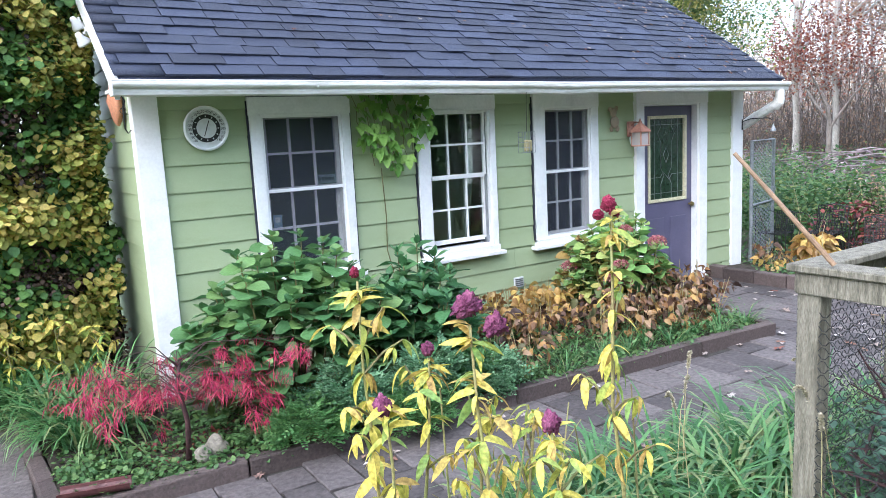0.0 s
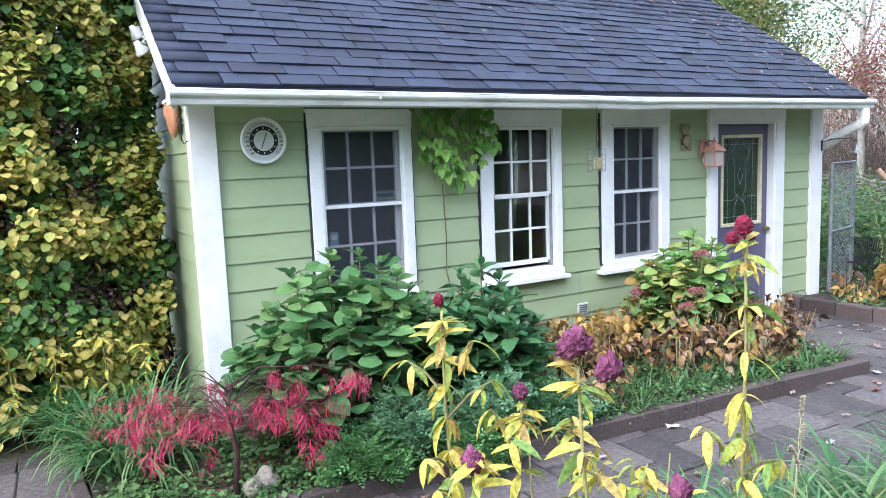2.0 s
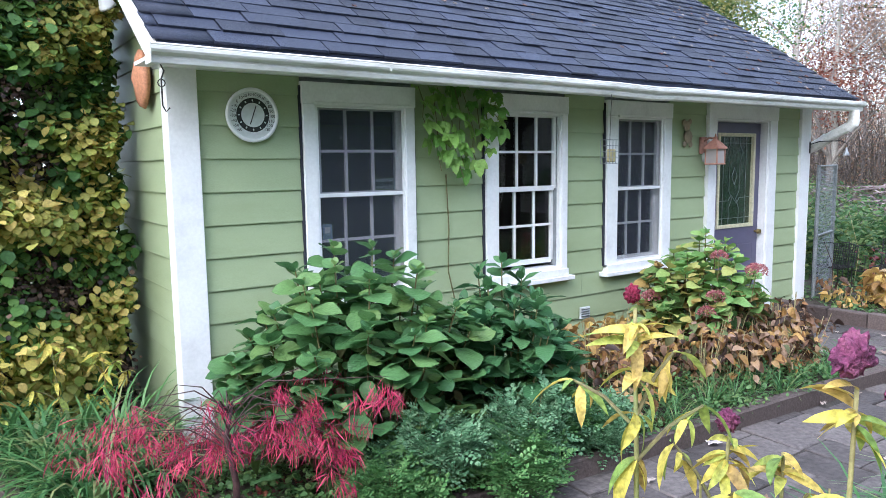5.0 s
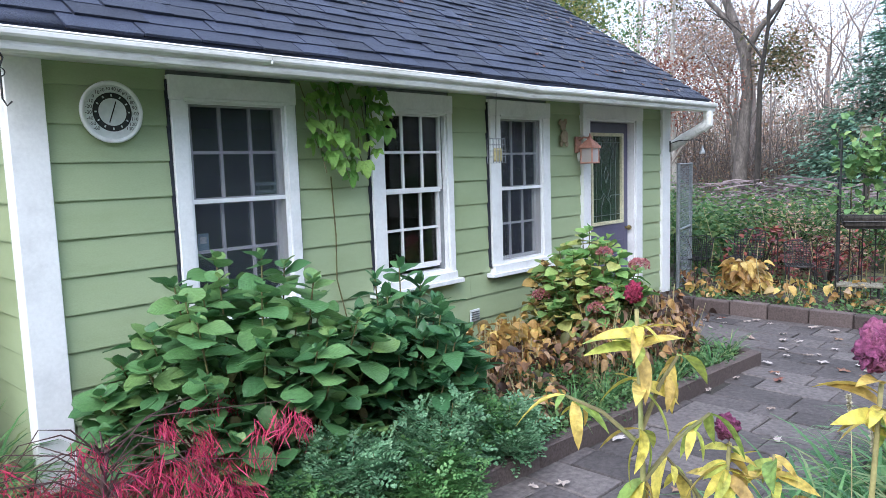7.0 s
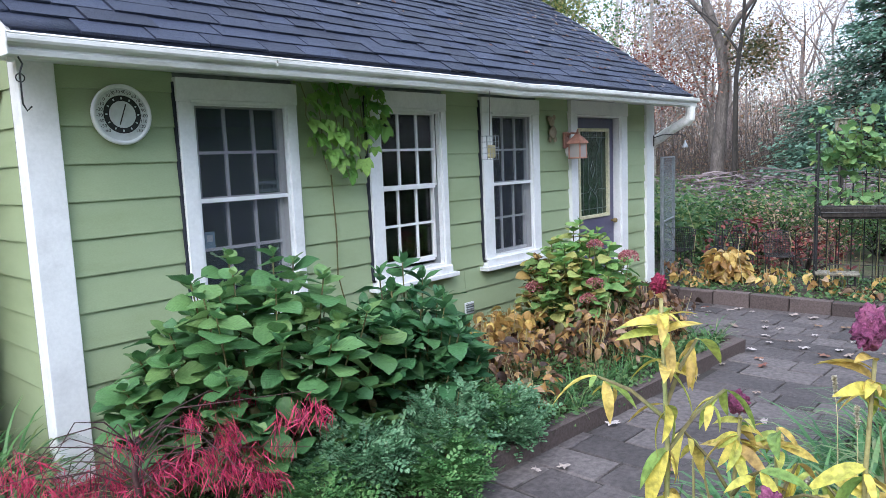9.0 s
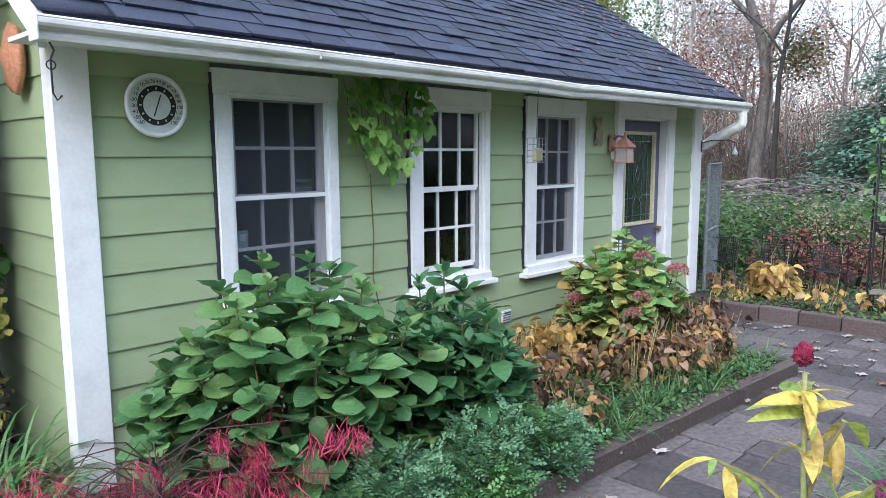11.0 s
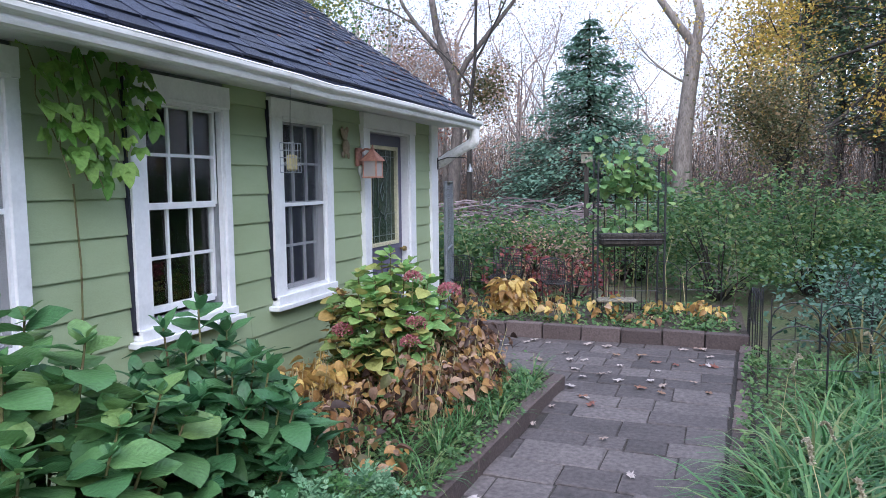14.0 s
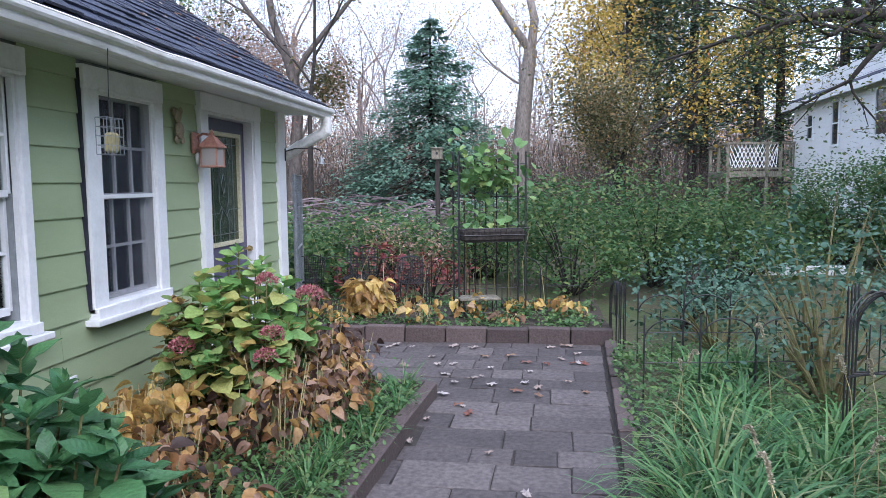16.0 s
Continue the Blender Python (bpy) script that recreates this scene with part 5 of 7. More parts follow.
ground_cover("raised_bed_cover", "low green leaves in the raised bed", "ground cover", 5.6, 7.3, -3.2, 0.4, 0.03, 0.14, 4000, LEAF, (0.03, 0.06), WEED, 0.1, None, 0.085)
for i in range(24):
    x, y = rl.uniform(6.0, 8.6), rl.uniform(-3.2, 0.4)
    cane = tube([(0, 0, 0), (rl.uniform(-0.08, 0.08), rl.uniform(-0.08, 0.08), 0.5), (rl.uniform(-0.2, 0.2), rl.uniform(-0.2, 0.2), rl.uniform(0.6, 1.1))], [0.005, 0.004, 0.002], 4)
    ob = part("bare_cane", cane, STRAWSTEM if i % 2 else STEM_M)
    ob.matrix_basis = pose(x, y, 0.0)
    tagged(ob, "bare dry cane standing in the bed", "cane", "bare canes")


# brush pile
def brush_pile():
    pl = thing("brush_pile", "long pile of pinkish-grey cut brush and twigs", "brush pile", pose(13.2, 2.2, -0.05))
    rd = random.Random(51)
    bm = bmesh.new()
    for k in range(420):
        x, y = rd.gauss(0, 0.7), rd.uniform(-4.2, 3.4)
        z = max(0.03, (1.25 - abs(x) * 0.5) * rd.uniform(0.1, 1.1))
        a, L = rd.uniform(0, math.tau), rd.uniform(0.5, 1.5)
        d = Vector((math.cos(a), math.sin(a), rd.uniform(-0.18, 0.22))) * L / 2
        c = Vector((x, y, z))
        if (c - d).z < 0 or (c + d).z < 0:
            d.z = 0
        bm_tube(bm, [c - d, c + Vector((0, 0, rd.uniform(-0.04, 0.04))), c + d], [0.02, 0.016, 0.005], 4)
    tagged(part("brush", bm, TWIGS, pl), kind="stuff")
    n = 5000
    p = np.stack([rng.normal(0, 0.6, n), uni(-4.2, 3.4, n), uni(0.03, 1.25, n)], -1)
    p[:, 2] *= np.maximum(0.1, 1.05 - np.abs(p[:, 0]) * 0.5)
    scatter("dry_leaves", SIMPLE, p, uni(0, 6.3, n), uni(-0.5, 0.5, n), uni(-0.6, 0.6, n), uni(0.05, 0.11, n), TWIGS, pl)


brush_pile()

# the wood
def forest_tree(label, pts, radii, forks, seed, bark, leaves=0, leaf_mat=None, size=(0.08, 0.16), spread=0.4):
    """A tree whose trunk bends through pts; forks are (start, way, length, radius)."""
    rd = random.Random(seed)
    pl = thing("tree", label, "tree", pose(pts[0][0], pts[0][1], -0.05))
    o = Vector((pts[0][0], pts[0][1], 0))
    bm, ends = bmesh.new(), []
    bm_tube(bm, [Vector(p) - o for p in pts], radii, 10, False)
    for p, d, ln, r in forks:
        limb(bm, Vector(p) - o, Vector(d).normalized(), ln, r, 1, rd, ends, 6)
    part("trunk", bm, bark, pl, smooth=True)
    e = np.array([tuple(v) for v in ends])
    g = np.random.default_rng(seed)
    twigs("twig_haze", e, 480, (0.3, 0.8), g, bark, pl)
    if leaves:
        p = e[g.integers(0, len(e), leaves)] + g.normal(0, spread, (leaves, 3))
        scatter("crown", SIMPLE, p, g.uniform(0, 6.3, leaves), g.uniform(-1, 0.6, leaves), g.uniform(-1, 1, leaves), g.uniform(size[0], size[1], leaves), leaf_mat, pl)
    return pl


STROKE = (np.array([(0, -0.012, 0), (0.5, -0.009, 0.03), (1, 0, 0), (0.5, 0.009, 0.03)], np.float32), np.array([(0, 1, 2, 3)], np.int32))


def twigs(name, ends, n, length, g, material, parent, spread=0.3):
    """Fine bare twigs that fan out from the ends of the limbs."""
    p = ends[g.integers(0, len(ends), n)] + g.normal(0, spread, (n, 3))
    tagged(scatter(name, STROKE, p, g.uniform(0, 6.3, n), g.uniform(-0.2, 1.3, n), g.uniform(-1.5, 1.5, n), g.uniform(length[0], length[1], n), material, parent), kind="stuff")


OLIVE = leafmat("olive_brown_leaf", [(0.06, 0.075, 0.035), (0.11, 0.12, 0.05), (0.19, 0.15, 0.07), (0.26, 0.17, 0.08)], "isl", tr=0.4)
REDBROWN = leafmat("red_brown_leaf", [(0.14, 0.05, 0.04), (0.26, 0.085, 0.06), (0.33, 0.15, 0.09)], "isl", tr=0.45)
PINEN = leafmat("dark_pine_needle", [(0.04, 0.075, 0.05), (0.07, 0.12, 0.075), (0.11, 0.16, 0.095)], "isl", tr=0.2)
forest_tree("tall grey oak with a broken stub and forked bare limbs", [(25.9, 6.75, 0), (25.95, 6.68, 1.6), (26.05, 6.5, 4.2), (26.0, 6.6, 5.6), (25.85, 6.95, 6.8)], [0.3, 0.25, 0.21, 0.2, 0.16],
            [((25.85, 6.95, 6.8), (0, 0.35, 1), 4.2, 0.17), ((26.0, 6.6, 5.6), (0.05, -0.55, 1), 4.0, 0.13), ((26.0, 6.52, 5.1), (0.1, -1, 0.25), 0.8, 0.06), ((25.85, 6.95, 6.6), (0, 1, 0.8), 4.0, 0.12)], 801, BARK_O, 5200, OLIVE, (0.09, 0.2), 0.5)
forest_tree("slim dark leaning tree at the wood's edge", [(25.1, 5.75, 0), (25.12, 5.72, 4.4), (25.2, 5.5, 6.3), (25.2, 5.45, 8.4)], [0.11, 0.085, 0.065, 0.05],
            [((25.2, 5.45, 8.4), (0, 0.1, 1), 2.6, 0.06), ((25.2, 5.5, 6.3), (0, -0.8, 0.9), 2.6, 0.05), ((25.15, 5.6, 5.2), (0, 0.8, 0.8), 2.4, 0.05)], 812, BARK_D, 1600, OLIVE, (0.09, 0.18), 0.4)
forest_tree("large pale tree forking high above the shrubs", [(28.4, -2.05, 0), (28.43, -2.13, 3.3), (28.43, -2.3, 5.2), (28.43, -2.5, 6.85)], [0.42, 0.34, 0.3, 0.27],
            [((28.43, -2.5, 6.8), (0, 0.62, 0.8), 5.0, 0.19), ((28.43, -2.5, 6.8), (0, -0.25, 1), 5.0, 0.2), ((28.43, -2.3, 5.4), (0.3, 0.8, 0.4), 2.4, 0.06)], 802, BARK, 500, GOLD, (0.1, 0.18), 0.4)
conifer("dark green spruce standing before the bare wood", 28.5, 1.6, 8.6, 4.0, 803, 30, 23000)


def pine(x, y, h, seed):
    """A tall pine: long bare trunk, uneven limbs with masses of needles."""
    rd = random.Random(seed)
    pl = thing("pine_tree", "tall dark pine with uneven limbs behind the shrubs", "tree", pose(x, y, -0.05), "pines of the wood")
    bm, pos = bmesh.new(), []
    bm_tube(bm, [(0, 0, 0), (0.1, 0.05, h * 0.5), (0, 0, h)], [0.24, 0.18, 0.04], 8)
    for k in range(34):
        z = h * (0.16 + 0.82 * (k / 34) ** 0.9)
        a, ln = rd.uniform(0, math.tau), rd.uniform(1.3, 3.4) * (1.15 - z / h)
        e = Vector((math.cos(a) * ln, math.sin(a) * ln, z + rd.uniform(-0.3, 0.4)))
        bm_tube(bm, [(0, 0, z), e * 0.5 + Vector((0, 0, z * 0.5 - 0.1)), e], [0.05, 0.03, 0.008], 4)
        for j in range(5):
            pos.append(Vector((0, 0, z)).lerp(e, 0.3 + 0.18 * j) + Vector((rd.gauss(0, 0.15), rd.gauss(0, 0.15), rd.gauss(0, 0.1))))
    part("trunk", bm, BARK_D, pl)
    g = np.random.default_rng(seed)
    n = 6000
    p = np.array([tuple(q) for q in pos])[g.integers(0, len(pos), n)] + g.normal(0, 1, (n, 3)) * np.array([0.38, 0.38, 0.2])
    scatter("crown", SIMPLE, p, g.uniform(0, 6.3, n), g.uniform(-0.6, 0.5, n), g.uniform(-0.6, 0.6, n), g.uniform(0.14, 0.3, n), PINEN, pl)


for i, (x, y, h) in enumerate(((34.5, -7.2, 15), (31.5, -9.6, 16), (35.5, -11.0, 17), (31.0, -12.2, 15), (34.5, -14.2, 17), (29.5, -15.0, 15), (37.0, -9.0, 17), (33.0, -17.5, 16))):
    pine(x, y, h, 840 + i)
forest_tree("golden-leaved autumn tree lit beyond the shrubs", [(25, -5.3, 0), (25, -5.4, 2.2)], [0.2, 0.17],
            [((25, -5.4, 2.0), (0.1, 0.3, 1), 3.2, 0.1), ((25, -5.4, 2.2), (0, -0.4, 1), 3.6, 0.12), ((25, -5.4, 2.2), (0.5, -0.9, 0.8), 3.4, 0.1), ((25, -5.4, 1.8), (-0.2, 0.7, 0.8), 2.2, 0.08)], 807, BARK_D, 7500, GOLD_D, (0.1, 0.19), 0.55)
# the last light on this crown comes from its bright leaf colour
forest_tree("tall golden tree in the last light behind the pines", [(39, -9.0, 0), (39, -9.1, 4.0)], [0.24, 0.2],
            [((39, -9.1, 4.0), (0, 0.5, 1), 5.0, 0.14), ((39, -9.1, 4.0), (0, -0.5, 1), 5.0, 0.14), ((39, -9.1, 3.4), (0, -1, 0.6), 4.4, 0.12), ((39, -9.1, 3.6), (0.6, 0.2, 1), 4.6, 0.12)], 817, BARK, 13000, GOLD, (0.16, 0.34), 0.9)
tree("half-green apple tree with golden tips over the shrubs", 16.5, -4.6, 4.6, 0.1, 808, BARK_D, 9000, OLIVE, (0.06, 0.11), 0.3, spread=0.35)
tree("russet-leaved tree at the edge of the wood", 30, 8.5, 9, 0.14, 809, BARK, 9000, RUSSET, (0.09, 0.17), 0.3, spread=0.5)
tree("red-leaved tree behind the brush pile", 25.2, 9.2, 6.2, 0.1, 813, BARK, 4500, REDBROWN, (0.08, 0.15), 0.3, spread=0.4)
tree("yellow-green tree behind the cottage roof", 11.5, 7.0, 7.5, 0.07, 810, BARK, 16000, VINE_L, (0.06, 0.11), 0.35, spread=0.4)
tree("dark leafy tree behind the cottage roof", 14.5, 8.6, 7.6, 0.1, 814, BARK_D, 14000, SHRUB, (0.08, 0.14), 0.3, spread=0.4)
tree("leafy green tree behind the climbing vine", -4.6, 5.2, 6.5, 0.17, 811, BARK, 9000, SHRUB, (0.09, 0.16), 0.25, spread=0.4)
# added out of view, to keep the neighbour's house out of the window's reflection
for i, (x, y, h) in enumerate(((8.6, -11.8, 6.5), (5.6, -13.5, 7.0), (11.6, -14.2, 7.5))):
    tree("unseen leafy green tree added to screen the window's reflection", x, y, h, 0.13, 815 + i, BARK, 7000, SHRUB, (0.22, 0.4), 0.22, spread=0.55)
PALEBARK = mat("pale_birch_bark", [(0.2, 0.18, 0.16), (0.34, 0.31, 0.28), (0.42, 0.39, 0.35)], 5, 0.85, 0.4, 40, stretch=(1, 1, 0.4))
for x, y, sd in ((25.7, 10.8, 831), (26.4, 9.6, 832)):
    forest_tree("slender pale lichened tree beyond the brush pile", [(x, y, 0), (x + 0.05, y, 1.8), (x, y + 0.15, 4.6), (x, y, 8.2)], [0.15, 0.12, 0.1, 0.06],
                [((x, y, 8.2), (0, 0.2, 1), 2.4, 0.05), ((x, y + 0.1, 5.4), (0, -0.9, 0.6), 2.4, 0.04), ((x, y + 0.05, 3.6), (0, 0.9, 0.5), 2.2, 0.04), ((x, y + 0.1, 4.6), (0.3, -0.8, 0.7), 2.4, 0.045), ((x, y + 0.05, 6.6), (0.2, 0.8, 0.8), 2.2, 0.04)], sd, PALEBARK)
proto = []
for i in range(4):
    rp = random.Random(820 + i)
    h = 9.5 + i % 3
    b = 0.06 + 0.015 * i
    proto.append(forest_tree("slender bare grey-brown tree of the wood, paled for haze", [(34 + i * 2, 12 - i * 7, 0), (34.1 + i * 2, 12 - i * 7, h * 0.35), (34 + i * 2, 12.1 - i * 7, h * 0.7)], [b * 1.5, b * 1.1, b * 0.7],
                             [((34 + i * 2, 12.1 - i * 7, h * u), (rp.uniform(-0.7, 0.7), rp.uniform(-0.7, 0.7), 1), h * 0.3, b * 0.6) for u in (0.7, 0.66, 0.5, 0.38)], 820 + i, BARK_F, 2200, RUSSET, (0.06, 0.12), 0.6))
for t in proto:
    tagged(t, group="bare trees of the wood")
rw = random.Random(61)
for i in range(60):
    a = radians(rw.uniform(-34, 62))
    d = rw.uniform(36, 64)
    s = rw.uniform(0.75, 1.15)
    copy_thing(proto[i % 4], pose(-2 + d * math.cos(a), -3 + d * math.sin(a), -0.05, 0, 0, rw.uniform(0, 360)) @ Matrix.Diagonal((s, s, s, 1)))


def far_woods():
    """Undergrowth and distant crowns all round, out to the horizon."""
    # no haze in the air: pale leaf and twig colours stand in for it
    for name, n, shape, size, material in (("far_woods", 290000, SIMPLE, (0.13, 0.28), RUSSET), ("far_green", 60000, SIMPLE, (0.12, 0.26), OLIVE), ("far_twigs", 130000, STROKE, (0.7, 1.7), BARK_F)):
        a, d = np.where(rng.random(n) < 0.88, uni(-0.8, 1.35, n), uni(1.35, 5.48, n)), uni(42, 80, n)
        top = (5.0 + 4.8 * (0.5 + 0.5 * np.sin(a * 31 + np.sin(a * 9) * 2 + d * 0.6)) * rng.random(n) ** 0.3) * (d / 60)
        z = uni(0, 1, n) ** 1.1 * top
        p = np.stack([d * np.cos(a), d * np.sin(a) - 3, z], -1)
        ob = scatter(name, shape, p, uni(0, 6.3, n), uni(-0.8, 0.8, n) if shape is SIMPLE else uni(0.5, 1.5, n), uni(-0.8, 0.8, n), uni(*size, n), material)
        tagged(ob, "distant bare russet and grey autumn wood, paled for haze", "woods", kind="stuff")
    # added belt out of view: darkens window reflections, blocks low light on the front
    n = 60000
    a, d = uni(3.55, 5.55, n), uni(24, 36, n)
    p = np.stack([d * np.cos(a), d * np.sin(a) - 3, uni(0, 1, n) * (14 + 4 * np.sin(a * 17))], -1)
    ob = scatter("tree_belt", SIMPLE, p, uni(0, 6.3, n), uni(-0.8, 0.8, n), uni(-0.8, 0.8, n), uni(0.4, 0.75, n), SHRUB)
    tagged(ob, "unseen belt of green trees added for window reflections and front shading", "woods", kind="stuff")
    for name, n, shape, size, material in (("wood_edge", 45000, SIMPLE, (0.07, 0.16), RUSSET_D), ("wood_edge_twigs", 26000, STROKE, (0.6, 1.6), BARK_O)):
        a, d = uni(-0.3, 0.95, n), uni(31, 41, n)
        p = np.stack([-2 + d * np.cos(a), -3 + d * np.sin(a), uni(0, 1, n) ** 1.3 * (2.6 + 1.3 * np.sin(a * 23 + d * 0.5))], -1)
        ob = scatter(name, shape, p, uni(0, 6.3, n), uni(-0.6, 0.6, n) if shape is SIMPLE else uni(0.7, 1.5, n), uni(-0.8, 0.8, n), uni(*size, n), material)
        tagged(ob, "brown thicket of saplings along the wood's edge", "thicket", kind="stuff")
    n = 16000
    a, d = uni(-0.75, 1.2, n), uni(11, 30, n)
    p = np.stack([-2 + d * np.cos(a), -3 + d * np.sin(a), uni(0, 1, n) ** 1.5 * 0.9], -1)
    ok = (p[:, 0] > 9.5) & ~((p[:, 1] < -8.2) & (p[:, 0] < 26))
    p = p[ok]
    n = len(p)
    ob = scatter("undergrowth", SIMPLE, p, uni(0, 6.3, n), uni(-0.5, 0.9, n), uni(-0.6, 0.6, n), uni(0.1, 0.22, n), SHRUB)
    tagged(ob, "tangled green and brown undergrowth before the wood", "undergrowth", kind="stuff")


far_woods()


# ---- fixtures on the cottage ----
ANG_R = math.degrees(math.atan(SLOPE))
def thermometer():
    th = thing("dial_thermometer", "round white outdoor dial thermometer with black ring on the wall", "thermometer", pose(-0.442, -0.012, 1.977, 90, 0, 0) @ Matrix.Diagonal((0.94, 0.94, 1, 1)))
    part("rim", bm_lathe([(0.17, 0), (0.172, 0.018), (0.165, 0.028), (0.15, 0.022), (0.148, 0.016)], 40), WHITE, th, smooth=True)
    part("dial", bm_lathe([(0.15, 0.012), (0.15, 0.017)], 40), DIALW, th)
    ring = bm_lathe([(0.107, 0.0175), (0.107, 0.0195), (0.075, 0.0195), (0.075, 0.0175)], 40)
    part("black_ring", ring, BLACK, th)
    part("centre_dial", bm_lathe([(0.076, 0.0180), (0.076, 0.0215)], 32), DIALW, th)
    for k in range(20):
        a = radians(-135 + k * 270 / 19)
        fc = bpy.data.curves.new("numeral", "FONT")
        fc.body, fc.size, fc.align_x, fc.align_y, fc.extrude = str(-60 + 10 * k), 0.027, "CENTER", "CENTER", 0.0004
        tmp = bpy.data.objects.new("numeral", fc)
        me = bpy.data.meshes.new_from_object(tmp)
        bpy.data.objects.remove(tmp)
        me.materials.append(BLACK)
        shared("numeral", me, pose(0.128 * math.sin(a), 0.128 * math.cos(a), 0.0178), th)
    for k in range(12):
        a = k * math.tau / 12
        ob = part("ring_mark", boxes((-0.004, 0.004, -0.006, 0.006, 0.0195, 0.0205)), DIALW, th)
        ob.matrix_basis = pose(0.091 * math.cos(a), 0.091 * math.sin(a), 0, 0, 0, math.degrees(a) - 90)
    nd = part("needle", boxes((-0.003, 0.003, -0.062, 0.062, 0.0235, 0.0255)), BLACK, th)
    nd.matrix_basis = pose(0, 0, 0, 0, 0, -20)


DIALW = mat("white_dial", [(0.6, 0.62, 0.62), (0.7, 0.72, 0.72)], 10, 0.5, 0, 40, fine=0.05)
thermometer()


def lantern():
    ln = thing("wall_lantern", "copper-roofed wall lantern with glass panes beside the door", "lantern", pose(4.02, -0.03, 1.76))
    part("back_plate", boxes((-0.05, 0.05, 0.0, 0.025, -0.02, 0.14), bevel=0.006), COPPER, ln)
    part("arm", tube([(0, 0.0, 0.1), (0, -0.05, 0.13), (0, -0.11, 0.12)], 0.01, 7), COPPER, ln)
    b = bm_lathe([(0.018, 0.135), (0.02, 0.115), (0.05, 0.09), (0.11, 0.035), (0.112, 0.022), (0.07, 0.02)], 4)
    bmesh.ops.rotate(b, verts=b.verts, cent=(0, 0, 0), matrix=Matrix.Rotation(radians(45), 3, "Z"))
    bmesh.ops.translate(b, verts=b.verts, vec=(0, -0.12, 0))
    part("lantern_roof", b, COPPER, ln, "faded copper roof")
    part("finial", tube([(0, -0.12, 0.13), (0, -0.12, 0.165)], [0.012, 0.004], 8), COPPER, ln)
    for dx in (-0.06, 0.06):
        for dy in (-0.18, -0.06):
            part("corner_post", boxes((dx - 0.006, dx + 0.006, dy - 0.006, dy + 0.006, -0.11, 0.02)), COPPER, ln)
    part("base", boxes((-0.07, 0.07, -0.19, -0.05, -0.125, -0.11), bevel=0.004), COPPER, ln)
    for x0, x1, y0, y1 in ((-0.056, 0.056, -0.181, -0.178), (-0.056, 0.056, -0.062, -0.059), (-0.062, -0.059, -0.176, -0.064), (0.059, 0.062, -0.176, -0.064)):
        part("pane", boxes((x0, x1, y0, y1, -0.11, 0.02)), FROST, ln)
    part("bulb", bm_lathe([(0.012, -0.1), (0.02, -0.06), (0.022, -0.035), (0.01, -0.01)], 10), DIALW, ln, smooth=True)


FROST = screen_mat("frosted_glass", (0.55, 0.5, 0.48), 0.6)
lantern()


def wire_feeder():
    f = thing("hanging_wire_basket", "small wire suet basket hanging from the gutter", "bird feeder", pose(2.2, -0.46, 1.66))
    for z in (0, 0.045, 0.09, 0.135, 0.18):
        part("wire", tube([(-0.07, -0.03, z), (0.07, -0.03, z), (0.07, 0.03, z), (-0.07, 0.03, z), (-0.07, -0.03, z)], 0.0022, 4), CHAIN, f)
    for x, y in ((-0.07, -0.03), (-0.035, -0.03), (0, -0.03), (0.035, -0.03), (0.07, -0.03), (0.07, 0.03), (-0.07, 0.03), (0, 0.03)):
        part("wire", tube([(x, y, 0), (x, y, 0.18)], 0.0022, 4), CHAIN, f)
    part("hanger", tube([(0, 0, 0.18), (0, -0.005, 0.35), (0.0, -0.012, 0.52)], 0.0025, 5), BLACK, f)
    part("suet", boxes((-0.02, 0.05, -0.022, 0.022, 0.01, 0.11), bevel=0.01), STRAWSTEM, f, "half-eaten suet cake")


wire_feeder()


def plaque():
    bm = bmesh.new()
    for cx, cz, r in ((0, 0.07, 0.05), (0.02, -0.03, 0.065), (-0.045, 0.1, 0.03), (0.045, 0.11, 0.028), (0.06, -0.1, 0.03), (-0.03, -0.1, 0.03)):
        v = bmesh.ops.create_icosphere(bm, subdivisions=2, radius=r)["verts"]
        for q in v:
            q.co = Vector((q.co.x + cx, q.co.y * 0.25, q.co.z + cz))
    ob = part("wall_plaque", bm, TANPLAQUE, smooth=True)
    ob.matrix_basis = pose(3.76, -0.02, 1.93)
    tagged(ob, "small tan cast plaque fixed to the siding", "plaque")


TANPLAQUE = mat("tan_cast_iron", [(0.25, 0.19, 0.13), (0.36, 0.29, 0.2)], 20, 0.7, 0.4, 80)
plaque()


def sun_mask():
    bm = bmesh.new()
    bmesh.ops.create_icosphere(bm, subdivisions=3, radius=0.15)
    for v in bm.verts:
        x, y, z = v.co
        v.co = Vector((x * 0.28 - 0.02 * math.exp(-((y) ** 2 + (z) ** 2) * 500), y * 0.8, z * 1.15 + 0.01 * math.sin(y * 60)))
    ob = part("wall_mask", bm, TERRA, smooth=True)
    ob.matrix_basis = pose(X0 - 0.04, 0.38, 2.2)
    tagged(ob, "orange terracotta mask plaque on the gable wall", "wall ornament")


sun_mask()


